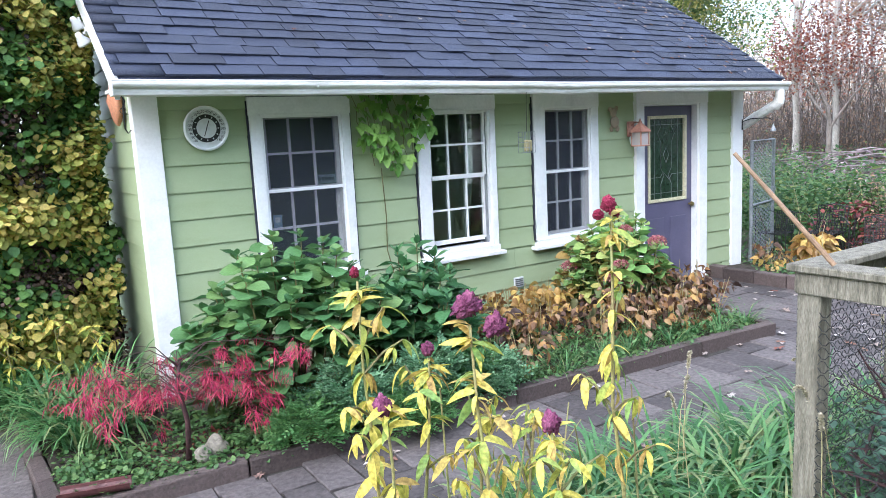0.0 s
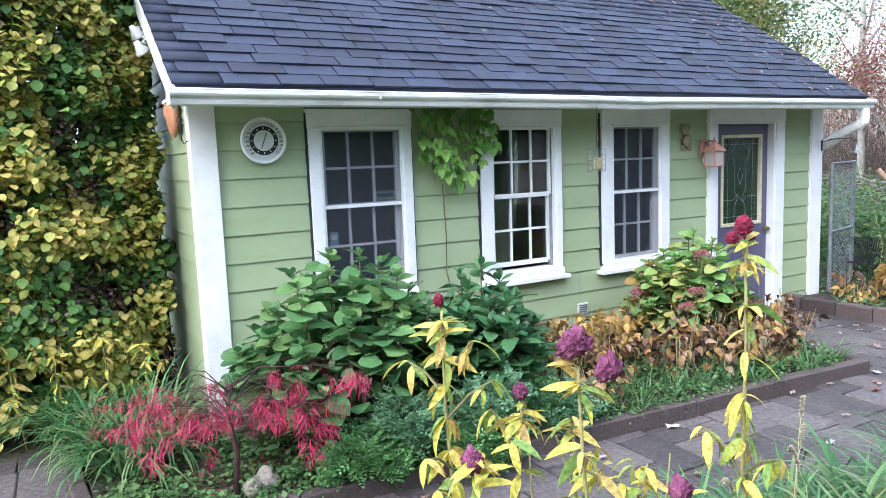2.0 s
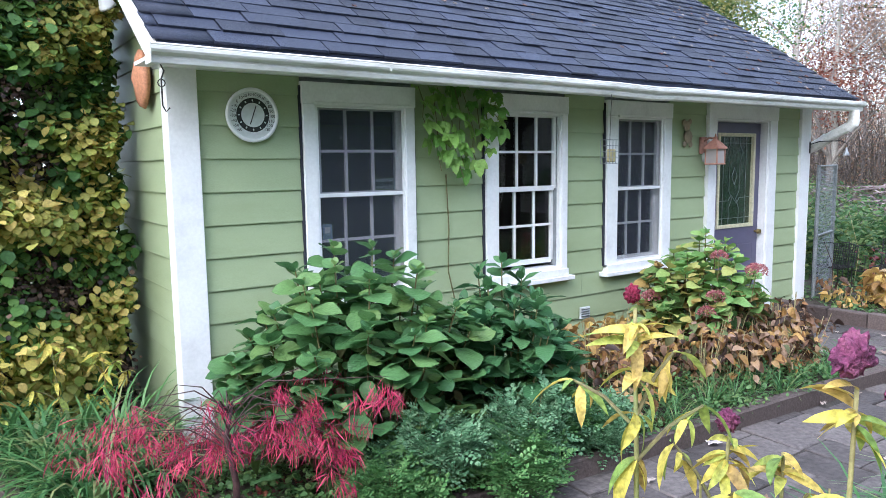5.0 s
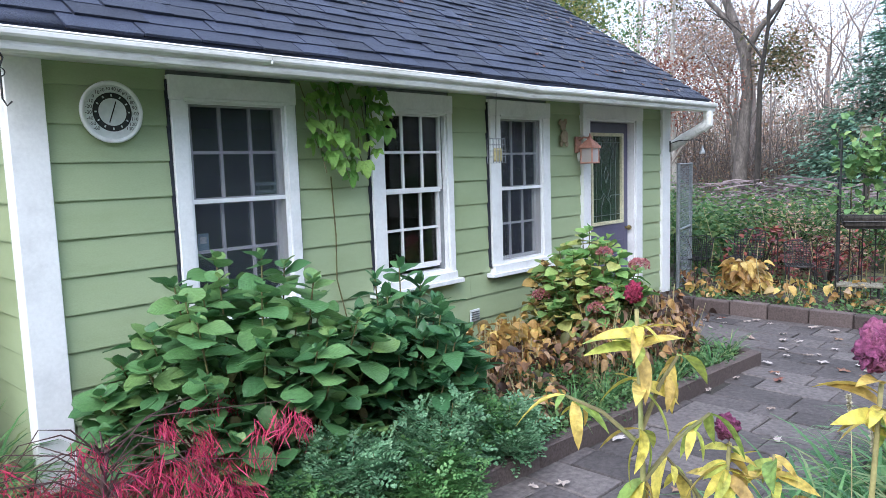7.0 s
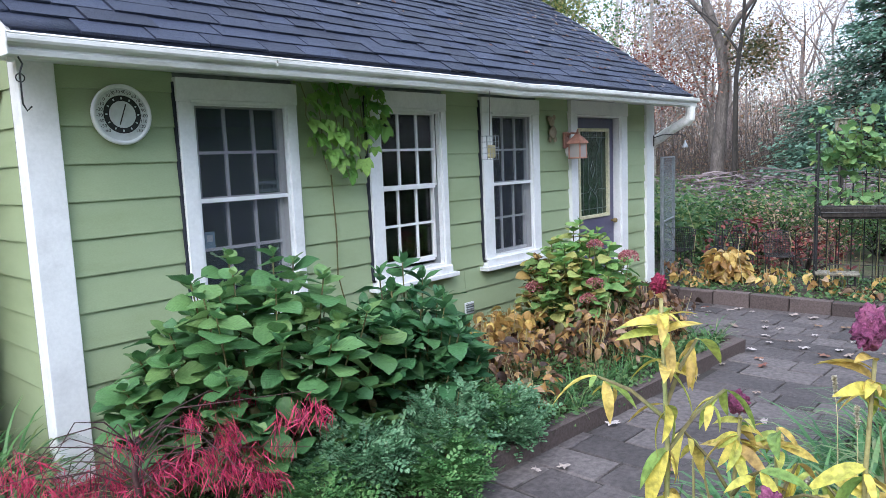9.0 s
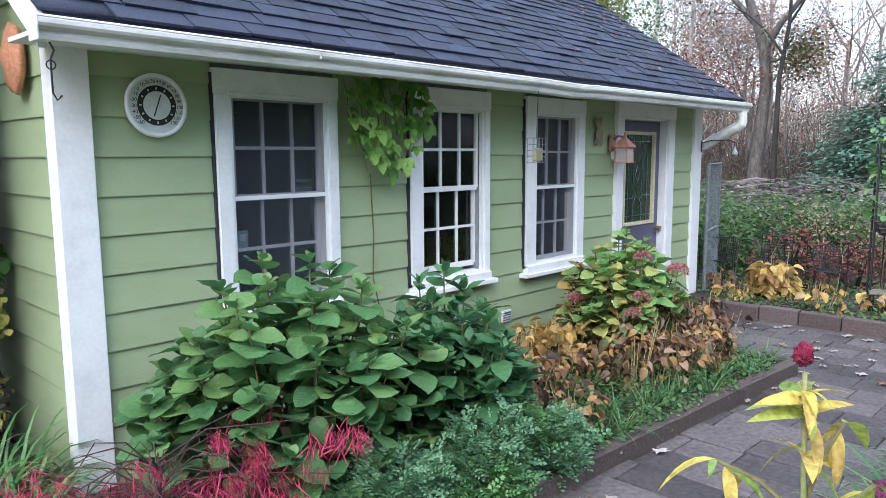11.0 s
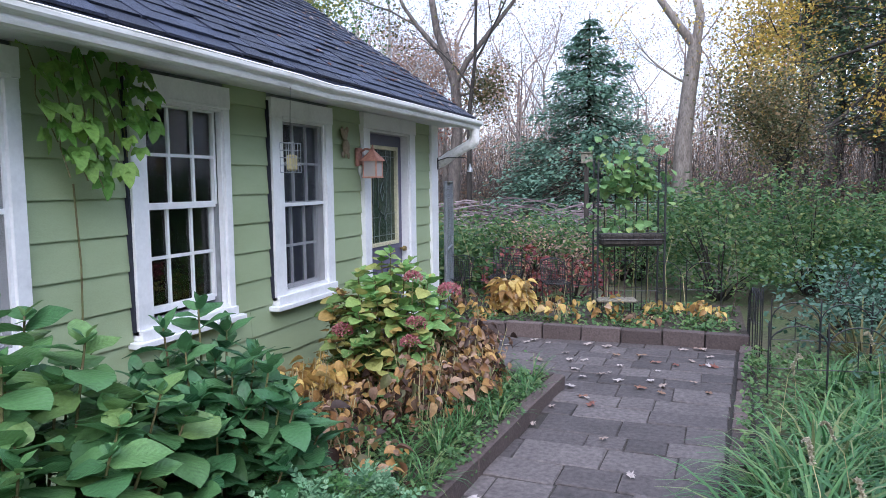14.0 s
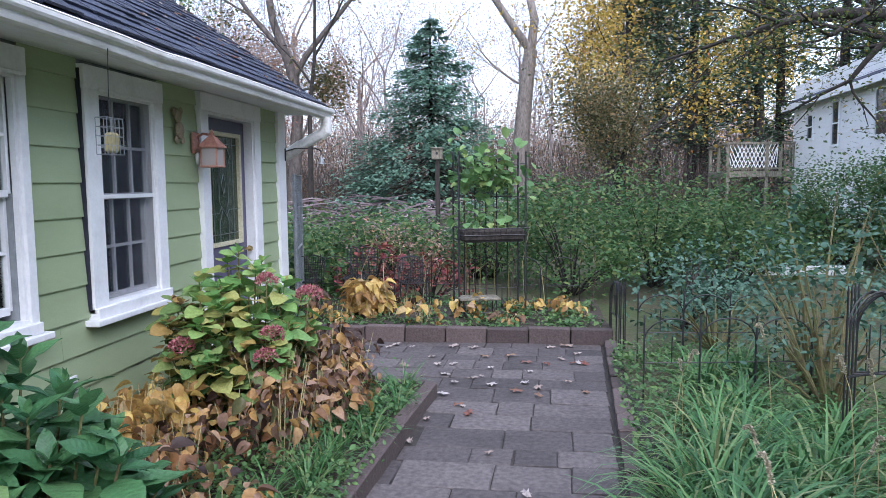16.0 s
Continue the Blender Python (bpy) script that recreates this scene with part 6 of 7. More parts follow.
def floodlight():
    f = thing("floodlight", "white twin floodlight under the roof edge", "lamp", pose(-1.05, 0.6, 2.72) @ Matrix.Diagonal((0.75, 0.75, 0.75, 1)))
    part("mount", boxes((-0.03, 0.03, -0.06, 0.06, -0.03, 0.03), bevel=0.01), WHITE, f)
    for dy, dz in ((-0.12, -0.13), (0.1, 0.05)):
        b = bm_lathe([(0.025, 0.12), (0.035, 0.08), (0.065, 0.02), (0.07, 0.0), (0.06, 0.004)], 16)
        ob = part("lamp_head", b, WHITE, f, smooth=True)
        ob.matrix_basis = pose(-0.06, dy, dz, 20, -35, 0)
        part("lamp_arm", tube([(0, 0, 0), (-0.04, dy * 0.7, dz * 0.5 + 0.05), (-0.06, dy, dz + 0.1)], 0.012, 6), WHITE, f)


floodlight()
hook = thing("hanging_chain_hook", "black S-hook and chain hanging from the gutter's end", "hook", pose(-1.06, -0.44, 2.18))
part("hook_wire", tube([(0, 0, 0), (0.015, 0, -0.03), (0, 0, -0.07), (0, 0, -0.2), (0.015, 0, -0.23), (0.035, 0, -0.21)], 0.004, 6), BLACK, hook)
part("hook_ring", tube([(0.018 * math.cos(k * math.tau / 10), 0, -0.09 + 0.018 * math.sin(k * math.tau / 10)) for k in range(11)], 0.003, 5), BLACK, hook)
br = thing("plant_bracket", "black iron plant bracket with a small bell by the corner", "bracket", pose(5.98, -0.03, 1.84))
part("wall_bar", tube([(0, 0, -0.1), (0, 0, 0.03)], 0.008, 6), BLACK, br)
part("arm", tube([(0, 0, 0.0), (0.02, -0.1, 0.03), (0.06, -0.3, 0.03), (0.07, -0.36, 0.0)], 0.006, 6), BLACK, br)
part("bell", bm_lathe([(0.006, -0.06), (0.012, -0.09), (0.03, -0.13), (0.034, -0.15)], 12), CHAIN, br).matrix_basis = pose(0.07, -0.36, 0.02)
vent = thing("wall_vent", "small grey louvred vent low on the siding", "vent", pose(2.42, -0.006, 0.4))
part("vent_frame", boxes((-0.06, 0.06, -0.012, 0.0, -0.05, 0.05), bevel=0.003), DIALW, vent)
for z in (-0.03, -0.01, 0.01, 0.03):
    part("slat", boxes((-0.048, 0.048, -0.018, -0.012, z - 0.004, z + 0.004)), CAME, vent)
st = thing("window_sticker", "small blue and white sticker inside the window", "sticker", pose(0.07, 0.069, 1.24))
part("sheet", boxes((-0.035, 0.035, 0, 0.002, -0.05, 0.05)), mat("sticker_blue", [(0.3, 0.42, 0.5), (0.36, 0.48, 0.56)], 8, 0.5, 0), st)
part("mark", boxes((-0.02, 0.02, -0.001, 0, -0.01, 0.03)), DIALW, st)
sg = thing("window_sign", "small pale printed sign standing on the sash", "sign", pose(0.5, 0.05, 1.545))
part("card", boxes((-0.085, 0.085, 0.0, 0.004, -0.035, 0.035)), DIALW, sg)
for i, (a, b) in enumerate(((-0.07, -0.045), (-0.038, -0.016), (-0.01, 0.012), (0.018, 0.04), (0.046, 0.068))):
    part("letter_bar", boxes((a, b, -0.0015, 0.0, -0.014, 0.014)), CAME, sg)
cu = thing("window_curtain", "pale sheer curtain tied to the sides of the window", "curtain", pose(0, 0.2, 0))
for side in (1.50, 2.06):
    bm = bmesh.new()
    ring0 = None
    for k in range(9):
        x = side + (0.015 * k - 0.06)
        y = 0.012 * math.sin(k * 2.4)
        row = [bm.verts.new((x + (0.06 if side < 1.8 else -0.06) * (1 if j == 0 else 0.0), y, z)) for j, z in enumerate((2.06, 1.6, 0.9))]
        if ring0:
            for j in range(2):
                bm.faces.new((ring0[j], row[j], row[j + 1], ring0[j + 1]))
        ring0 = row
    part("panel", bm, screen_mat("sheer_cloth", (0.2, 0.23, 0.23), 0.6), cu)


# ---- wooden wire-mesh bin and cane ----
def bin_frame():
    b = thing("compost_bin", "weathered grey wooden bin with chicken wire sides", "compost bin", pose(0.678, -4.619, -0.02))
    W, D, H = 0.8, 0.8, 1.30
    for x in (0.045, W - 0.045):
        for y in (0.045, D - 0.045):
            part("post", boxes((x - 0.045, x + 0.045, y - 0.045, y + 0.045, 0, H - 0.1), bevel=0.006), GREYWOOD, b)
    part("top_board", boxes((-0.03, W + 0.03, D - 0.10, D + 0.03, H - 0.03, H), bevel=0.005), GREYWOOD, b)
    part("top_board", boxes((-0.03, 0.10, -0.03, D - 0.10, H - 0.03, H), bevel=0.005), GREYWOOD, b)
    part("top_board", boxes((W - 0.1, W + 0.03, -0.03, D - 0.10, H - 0.03, H), bevel=0.005), GREYWOOD, b)
    part("side_rail", boxes((-0.012, 0.0, 0, D, H - 0.115, H - 0.03), bevel=0.004), GREYWOOD, b)
    part("side_rail", boxes((0, W, D, D + 0.012, H - 0.115, H - 0.03), bevel=0.004), GREYWOOD, b)
    part("low_rail", boxes((-0.012, 0.0, 0, D, 0.02, 0.12), bevel=0.004), GREYWOOD, b)
    def mesh(along, fix, axis):
        bm = bmesh.new()
        n = int(along / 0.028)
        for r in range(40):
            pts = []
            for k in range(n * 2 + 1):
                u = k * 0.014
                z = 0.06 + r * 0.027 + (0.009 if (k % 4 in (1, 2)) == (r % 2 == 0) else -0.009)
                pts.append((fix, u, z) if axis == "y" else (u, fix, z))
            bm_tube(bm, pts, 0.0021, 3, False)
        part("wire_mesh", bm, BLACK, b, "dark chicken wire")

    mesh(D, 0.004, "y")
    mesh(W, D - 0.004, "x")
    sticks = bmesh.new()
    rd = random.Random(17)
    for k in range(90):
        p = Vector((rd.uniform(0.12, W - 0.12), rd.uniform(0.12, D - 0.12), rd.uniform(0.03, 0.55)))
        a = rd.uniform(0, math.tau)
        q = Vector((min(W - 0.08, max(0.08, p.x + 0.4 * math.cos(a))), min(D - 0.08, max(0.08, p.y + 0.4 * math.sin(a))), p.z + rd.uniform(0.0, 0.5)))
        bm_tube(sticks, [p, p.lerp(q, 0.5) + Vector((0, 0, 0.03)), q], [0.008, 0.006, 0.003], 4)
    heap = part("garden_clippings", sticks, STEM_M)
    heap.matrix_basis = pose(0.678, -4.619, -0.02)
    tagged(heap, "tangle of dark garden prunings heaped inside the bin", "clippings", kind="stuff")
    n = 1500
    p = np.stack([uni(0.1, W - 0.1, n), uni(0.1, D - 0.1, n), 0.03 + 0.75 * uni(0, 1, n) ** 1.4], -1)
    ob = scatter("weeds_in_bin", LEAF, p, uni(0, 6.3, n), uni(-0.6, 0.8, n), uni(-0.7, 0.7, n), uni(0.03, 0.06, n), BLUEG)
    ob.matrix_basis = pose(0.678, -4.619, -0.02)
    tagged(ob, "dark blue-green weeds growing up inside the bin", "weeds", kind="stuff")
    c = part("bamboo_cane", tube([(0.668, -3.964, 1.291), (0.62, -3.864, 1.425), (0.57, -3.765, 1.56), (0.515, -3.653, 1.708)], [0.0105, 0.0095, 0.009, 0.008], 8), BAMBOO)
    tagged(c, "brown bamboo cane leaning over the bin's edge", "cane")


bin_frame()


# ---- iron fences, trellis, stool, chairs ----
def arch_panel(w, h):
    p = thing("border_fence_panel", "black wire border fence panel with rounded arches", "fence", None, "arched border fence")
    part("post", tube([(0, 0, -0.1), (0, 0, h)], 0.006, 6), BLACK, p)
    part("finial", tube([(0, 0, h), (0, 0, h + 0.03)], [0.009, 0.003], 6), BLACK, p)
    part("arch", tube([(w / 2 - w / 2 * math.cos(a), 0, h * 0.72 + h * 0.28 * math.sin(a)) for a in [k * math.pi / 12 for k in range(13)]], 0.005, 5), BLACK, p)
    part("side_rod", tube([(w, 0, -0.05), (w, 0, h * 0.72)], 0.005, 5), BLACK, p)
    part("cross_rod", tube([(0, 0, h * 0.45), (w, 0, h * 0.45)], 0.004, 5), BLACK, p)
    part("upright_rod", tube([(w / 2, 0, h * 0.45), (w / 2, 0, h * 0.78)], 0.004, 5), BLACK, p)
    return p


near = arch_panel(0.385, 0.56)
near.matrix_basis = pose(3.81, -3.32, 0, 0, 0, -83)
for i in range(1, 4):
    copy_thing(near, pose(3.81 + 0.047 * i, -3.32 - 0.385 * i, 0, 0, 0, -83 + i))
low = arch_panel(0.37, 0.57)
low.matrix_basis = pose(4.8, -3.42, 0, 0, 0, -85)
for i in range(1, 4):
    copy_thing(low, pose(4.8 + 0.035 * i, -3.42 - 0.375 * i, 0, 0, 0, -85))
for i in range(4):
    copy_thing(near, pose(3.02 + 0.05 * i, -4.3 - 0.04 * i, 0.0, 0, 0, -60 - 14 * i) @ Matrix.Diagonal((1, 1, 1.55, 1)))
for i in range(5):
    copy_thing(low, pose(5.42 - 0.05 * (i % 2), -3.32 - 0.02 * i, 0.0, 0, 0, 4 * i))
for i in range(8):
    copy_thing(low, pose(6.8, 0.3 - 0.43 * i, 0.1, 0, 0, -90))


def trellis():
    t = thing("iron_trellis", "black iron garden trellis with a wire planter basket", "trellis", pose(6.42, -2.1, 0.1, 0, 0, -72))
    w, d, h = 0.36, 0.14, 1.7
    for x in (-w, w):
        for y in (-d, d):
            part("leg", tube([(x, y, -0.02), (x, y, h)], 0.011, 6), BLACK, t)
            part("finial", bm_lathe([(0.004, 0), (0.014, 0.012), (0.004, 0.03)], 8), BLACK, t).matrix_basis = pose(x, y, h)
    for k in range(1, 6):
        x = -w + 2 * w * k / 6
        part("rod", tube([(x, d, 0.1), (x, d, h - 0.05)], 0.0065, 5), BLACK, t)
    for z in (0.25, 0.8, 1.25, 1.6):
        part("cross_bar", tube([(-w, d, z), (w, d, z)], 0.005, 5), BLACK, t)
        part("side_bar", tube([(-w, -d, z), (-w, d, z)], 0.005, 5), BLACK, t)
        part("side_bar", tube([(w, -d, z), (w, d, z)], 0.005, 5), BLACK, t)
    for z, g in ((0.93, 0.0), (0.86, 0.03), (0.79, 0.07)):
        part("basket_hoop", tube([(-w + g, -d - 0.12 + g, z), (w - g, -d - 0.12 + g, z), (w - g, d - g, z), (-w + g, d - g, z), (-w + g, -d - 0.12 + g, z)], 0.006, 5), BLACK, t)
    for k in range(13):
        x = -w + 2 * w * k / 12
        part("basket_wire", tube([(x, -d - 0.12, 0.93), (x * 0.85, -d - 0.05, 0.79), (x * 0.85, d - 0.07, 0.79)], 0.003, 4), BLACK, t)
    part("basket_liner", boxes((-w + 0.03, w - 0.03, -d - 0.08, d - 0.03, 0.795, 0.915), bevel=0.02), BARK_D, t, "dark fibre liner")
    for x in (-w + 0.04, w - 0.04):
        mophead(0.05, 50, TWIGS, "withered_tuft", t, (x, -0.1, 0.95))
    v = thing("trellis_vine", "pale green heart-leaved vine over the trellis top", "vine", pose(6.42, -2.1, 0.1, 0, 0, -72))
    LT = [leaf_mesh(PALE5, s, TVINE) for s in (0.09, 0.105, 0.125)]
    rd = random.Random(91)
    spots = []
    for k in range(285):
        x, z = rd.gauss(0, 0.24), 1.35 + abs(rd.gauss(0, 0.28))
        if rd.random() < 0.25:
            z -= 0.45
        spots.append(((max(-0.42, min(0.42, x)), rd.uniform(-0.16, 0.16), min(1.98, z)), rd.uniform(0, 360), rd.uniform(-70, 5), rd.uniform(-30, 30), rd.uniform(0.7, 1.1)))
    put_leaves(v, LT, spots)
    for k in range(4):
        x = -0.25 + 0.16 * k
        part("stem", tube([(x, 0.1, -0.05), (x + 0.03, 0.12, 0.7), (x, 0.1, 1.4), (x * 0.6, 0.03, 1.85)], 0.004, 5), STEM_R, v)


TVINE = leafmat("pale_heart_leaf", [(0.1, 0.2, 0.08), (0.15, 0.28, 0.1), (0.2, 0.33, 0.12), (0.28, 0.36, 0.12)], "obj")
trellis()


def stool():
    s = thing("plant_stand", "small wooden-topped plant stand on black legs", "stool", pose(6.2, -2.0, 0.1, 0, 0, 15))
    part("top", boxes((-0.12, 0.12, -0.21, 0.21, 0.19, 0.215), bevel=0.005), GREYWOOD, s)
    for x in (-0.09, 0.09):
        for y in (-0.17, 0.17):
            part("leg", tube([(x, y, -0.03), (x, y, 0.19)], 0.007, 6), BLACK, s)
    part("brace", tube([(-0.09, -0.17, 0.06), (-0.09, 0.17, 0.06)], 0.005, 5), BLACK, s)
    part("brace", tube([(0.09, -0.17, 0.06), (0.09, 0.17, 0.06)], 0.005, 5), BLACK, s)


stool()


def chair():
    c = thing("wire_chair", "black wire-mesh garden chair behind the raised bed", "chair", None, "black garden chairs")
    for x in (-0.21, 0.21):
        for y in (-0.2, 0.2):
            part("leg", tube([(x, y, 0), (x * 0.95, y * 0.95, 0.42)], 0.01, 6), BLACK, c)
    part("seat_frame", tube([(-0.22, -0.22, 0.42), (0.22, -0.22, 0.42), (0.22, 0.22, 0.42), (-0.22, 0.22, 0.42), (-0.22, -0.22, 0.42)], 0.01, 6), BLACK, c)
    part("back_frame", tube([(-0.22, 0.22, 0.42), (-0.23, 0.3, 0.8), (0, 0.32, 0.84), (0.23, 0.3, 0.8), (0.22, 0.22, 0.42)], 0.01, 6), BLACK, c)
    for k in range(1, 10):
        x = -0.22 + 0.044 * k
        part("back_wire", tube([(x, 0.22, 0.42), (x * 1.03, 0.305, 0.81)], 0.007, 4), BLACK, c)
        part("seat_wire", tube([(x, -0.22, 0.42), (x, 0.22, 0.42)], 0.0035, 4), BLACK, c)
    for k in range(1, 9):
        u = k / 9
        part("back_cross", tube([(-0.22, 0.22 + 0.08 * u, 0.42 + 0.38 * u), (0.22, 0.22 + 0.08 * u, 0.42 + 0.38 * u)], 0.007, 4), BLACK, c)
        part("seat_cross", tube([(-0.22, -0.22 + 0.44 * u, 0.42), (0.22, -0.22 + 0.44 * u, 0.42)], 0.0035, 4), BLACK, c)
    return c


ch = chair()
ch.scale = (0.8, 0.8, 0.8)
ch.location, ch.rotation_euler = (6.95, -0.55, 0.08), (0, 0, radians(-85))
copy_thing(ch, pose(6.95, -1.2, 0.08, 0, 0, -65) @ Matrix.Diagonal((0.84, 0.84, 0.84, 1)))
copy_thing(ch, pose(6.95, 0.1, 0.08, 0, 0, -100) @ Matrix.Diagonal((0.84, 0.84, 0.84, 1)))


def chain_gate():
    g = thing("chain_link_gate", "grey chain-link gate panel beside the cottage corner", "gate", pose(6.14, -0.06, 0.0, 0, 0, 14))
    W, H = 0.8, 1.6
    part("gate_frame", tube([(0, 0, 0.04), (0, 0, H), (W, 0, H), (W, 0, 0.04), (0, 0, 0.04)], 0.022, 8), CHAIN, g)
    part("mid_rail", tube([(0, 0, 0.8), (W, 0, 0.8)], 0.015, 7), CHAIN, g)
    bm = bmesh.new()
    s = 0.055
    for k in range(-int(H / s), int(W / s) + 1):
        for sgn in (1, -1):
            x0 = k * s
            pts = []
            for z in (0.05, H):
                x = x0 + (z - 0.05) if sgn > 0 else x0 + (H - z)
                pts.append((x, z))
            (xa, za), (xb, zb) = pts
            lo, hi = 0.0, 1.0
            dx = xb - xa
            t0, t1 = sorted(((0 - xa) / dx, (W - xa) / dx))
            lo, hi = max(0, t0), min(1, t1)
            if hi - lo > 0.02:
                bm_tube(bm, [(xa + dx * lo, 0.002 * sgn, za + (zb - za) * lo), (xa + dx * hi, 0.002 * sgn, za + (zb - za) * hi)], 0.002, 3, False)
    part("wire_mesh", bm, CHAIN, g)
    part("latch", boxes((W - 0.03, W + 0.05, -0.02, 0.02, 0.92, 0.98), bevel=0.004), CHAIN, g)


chain_gate()


def birdhouse():
    b = thing("birdhouse", "grey wooden birdhouse on a tall post", "birdhouse", pose(11.0, -0.95, -0.02))
    part("post", boxes((-0.038, 0.038, -0.038, 0.038, 0, 1.92), bevel=0.006), BARK_D, b)
    part("box", boxes((-0.09, 0.09, -0.09, 0.09, 1.92, 2.1), bevel=0.004), GREYWOOD, b)
    part("birdhouse_roof", boxes((-0.12, 0.1, -0.11, 0.11, 2.1, 2.12), bevel=0.004), GREYWOOD, b)
    part("entrance", tube([(-0.094, 0, 2.02), (-0.088, 0, 2.02)], 0.022, 10), BLACK, b)


birdhouse()
TANSTONE = mat("pale_cast_stone", [(0.2, 0.18, 0.14), (0.32, 0.29, 0.24)], 25, 0.85, 0.4, 80)
for i, (x, y, r) in enumerate(((-1.0, -1.28, 0.06), (-0.9, -1.22, 0.075))):
    bm = bmesh.new()
    bmesh.ops.create_icosphere(bm, subdivisions=3, radius=r)
    for v in bm.verts:
        v.co *= 0.8 + 0.45 * noise.noise(v.co * 14 + Vector((i, 2, 1)))
    st = part("stone", bm, TANSTONE, smooth=True)
    st.matrix_basis = pose(x, y, 0.1)
    tagged(st, "small pale rough stone lying under the maple", "stone", "stones under the maple")


def drain_channel():
    """A short half-round pipe that lies on the corner of the edging."""
    bm = bmesh.new()
    rows = []
    for u in (0.0, 0.34):
        rows.append([bm.verts.new((u, r * math.cos(a), -r * math.sin(a) + 0.05)) for r in (0.05, 0.042) for a in [math.pi * (k if r == 0.05 else 8 - k) / 8 for k in range(9)]])
    for k in range(18):
        bm.faces.new((rows[0][k], rows[0][(k + 1) % 18], rows[1][(k + 1) % 18], rows[1][k]))
    bm.faces.new(rows[0])
    bm.faces.new(list(reversed(rows[1])))
    bmesh.ops.recalc_face_normals(bm, faces=bm.faces)
    ob = part("drain_channel", bm, MAROON)
    ob.matrix_basis = pose(-1.74, -1.37, 0.1, 0, 0, -16)
    tagged(ob, "short maroon half-round channel lying on the bed's corner", "channel")


MAROON = mat("maroon_painted_metal", [(0.07, 0.025, 0.025), (0.12, 0.045, 0.045)], 9, 0.5, 0.3, 60)
drain_channel()


# ---- neighbour's house and deck ----
def neighbour():
    h = thing("neighbour_house", "white clapboard house beyond the trees with a low dark roof", "house", pose(15.0, -10.9, 0, 0, 0, -3))
    W, D, H = 9.6, 7.0, 4.0
    body = part("wall", boxes((0, W, -D, 0, 0.0, H)), SIDEW, h)
    for k in range(30):
        z = 0.3 + k * 0.145
        part("clapboard", boxes((0, W, 0.0, 0.02, z, z + 0.13)), SIDEW, body)
        part("clapboard", boxes((W, W + 0.02, -D, 0, z, z + 0.13)), SIDEW, body)
    bm = bmesh.new()
    pr = [(-0.35, H), (0.35 - D * 0, H), (-D / 2, H + 1.9), (-D - 0.35, H)]
    a = [bm.verts.new((-0.3, y, z)) for y, z in ((0.35, H - 0.1), (-D / 2, H + 1.9), (-D - 0.35, H - 0.1), (-D - 0.35, H - 0.02), (-D / 2, H + 2.0), (0.35, H))]
    b = [bm.verts.new((W + 0.3, v.co.y, v.co.z)) for v in a]
    bm.faces.new(a)
    bm.faces.new(b)
    for i in range(6):
        bm.faces.new((a[i], a[(i + 1) % 6], b[(i + 1) % 6], b[i]))
    bmesh.ops.recalc_face_normals(bm, faces=bm.faces)
    part("roof", bm, SHINGLE_J, h)
    part("fascia", boxes((-0.3, W + 0.3, 0.33, 0.36, H - 0.2, H - 0.02)), WHITE, h)
    for x, z0, z1, w in ((2.2, 2.6, 3.7, 0.7), (5.4, 2.5, 3.7, 0.5), (7.6, 2.8, 3.5, 0.5)):
        wd = new("window")
        wd.parent = h
        part("frame", boxes((x - 0.08, x, 0.02, 0.06, z0 - 0.08, z1 + 0.08), (x + w, x + w + 0.08, 0.02, 0.06, z0 - 0.08, z1 + 0.08), (x, x + w, 0.02, 0.06, z0 - 0.08, z0), (x, x + w, 0.02, 0.06, z1, z1 + 0.08), (x, x + w, 0.02, 0.05, (z0 + z1) / 2 - 0.02, (z0 + z1) / 2 + 0.02)), WHITE, wd)
        part("pane", boxes((x, x + w, 0.02, 0.03, z0, z1)), DARKPANE, wd)


SIDEW = mat("white_vinyl_siding", [(0.8, 0.8, 0.8), (0.88, 0.88, 0.88)], 1.5, 0.5, 0.05, 20, fine=0.05)
DARKPANE = mat("dark_window_pane", [(0.02, 0.022, 0.026), (0.04, 0.042, 0.05)], 2, 0.08, 0, 20, spec=0.6)
neighbour()


def deck():
    d = thing("raised_deck", "grey raised wooden deck with lattice railing", "deck", pose(24.6, -11.8, -0.12, 0, 0, -3))
    part("deck_floor", boxes((-0.3, 3.0, -0.3, 2.6, 1.72, 1.92), bevel=0.01), GREYWOOD, d)
    for x in (-0.25, 1.3, 2.9):
        for y in (0.0, 1.3, 2.55):
            part("post", boxes((x - 0.05, x + 0.05, y - 0.05, y + 0.05, 0, 2.85)), GREYWOOD, d)
    part("handrail", boxes((-0.34, -0.2, -0.3, 2.65, 2.83, 2.9), bevel=0.01), GREYWOOD, d)
    part("handrail", boxes((-0.2, 3.0, 2.5, 2.65, 2.83, 2.9), bevel=0.01), GREYWOOD, d)
    part("bottom_rail", boxes((-0.3, -0.24, -0.3, 2.6, 1.98, 2.04)), GREYWOOD, d)
    for k in range(9):
        y = -0.2 + k * 0.13
        part("baluster", boxes((-0.29, -0.25, y - 0.02, y + 0.02, 2.04, 2.83)), GREYWOOD, d)
    for k in range(12):
        y = 1.0 + k * 0.13
        for sgn in (1, -1):
            y1 = y + 0.35 * sgn
            part("lattice_strip", tube([(-0.27, max(0.95, min(2.6, y)), 2.04), (-0.27, max(0.95, min(2.6, y1)), 2.83)], 0.016, 4), WHITE, d)
    for k in range(7):
        part("stair_slat", boxes((-0.2, 0.0, 0.5, 1.5, 0.3 + k * 0.2, 0.36 + k * 0.2)), BLACK, d)


deck()
edge = part("timber_edge", boxes((-0.06, 0.06, -0.9, 0.9, -0.03, 0.12), bevel=0.008), DIALW)
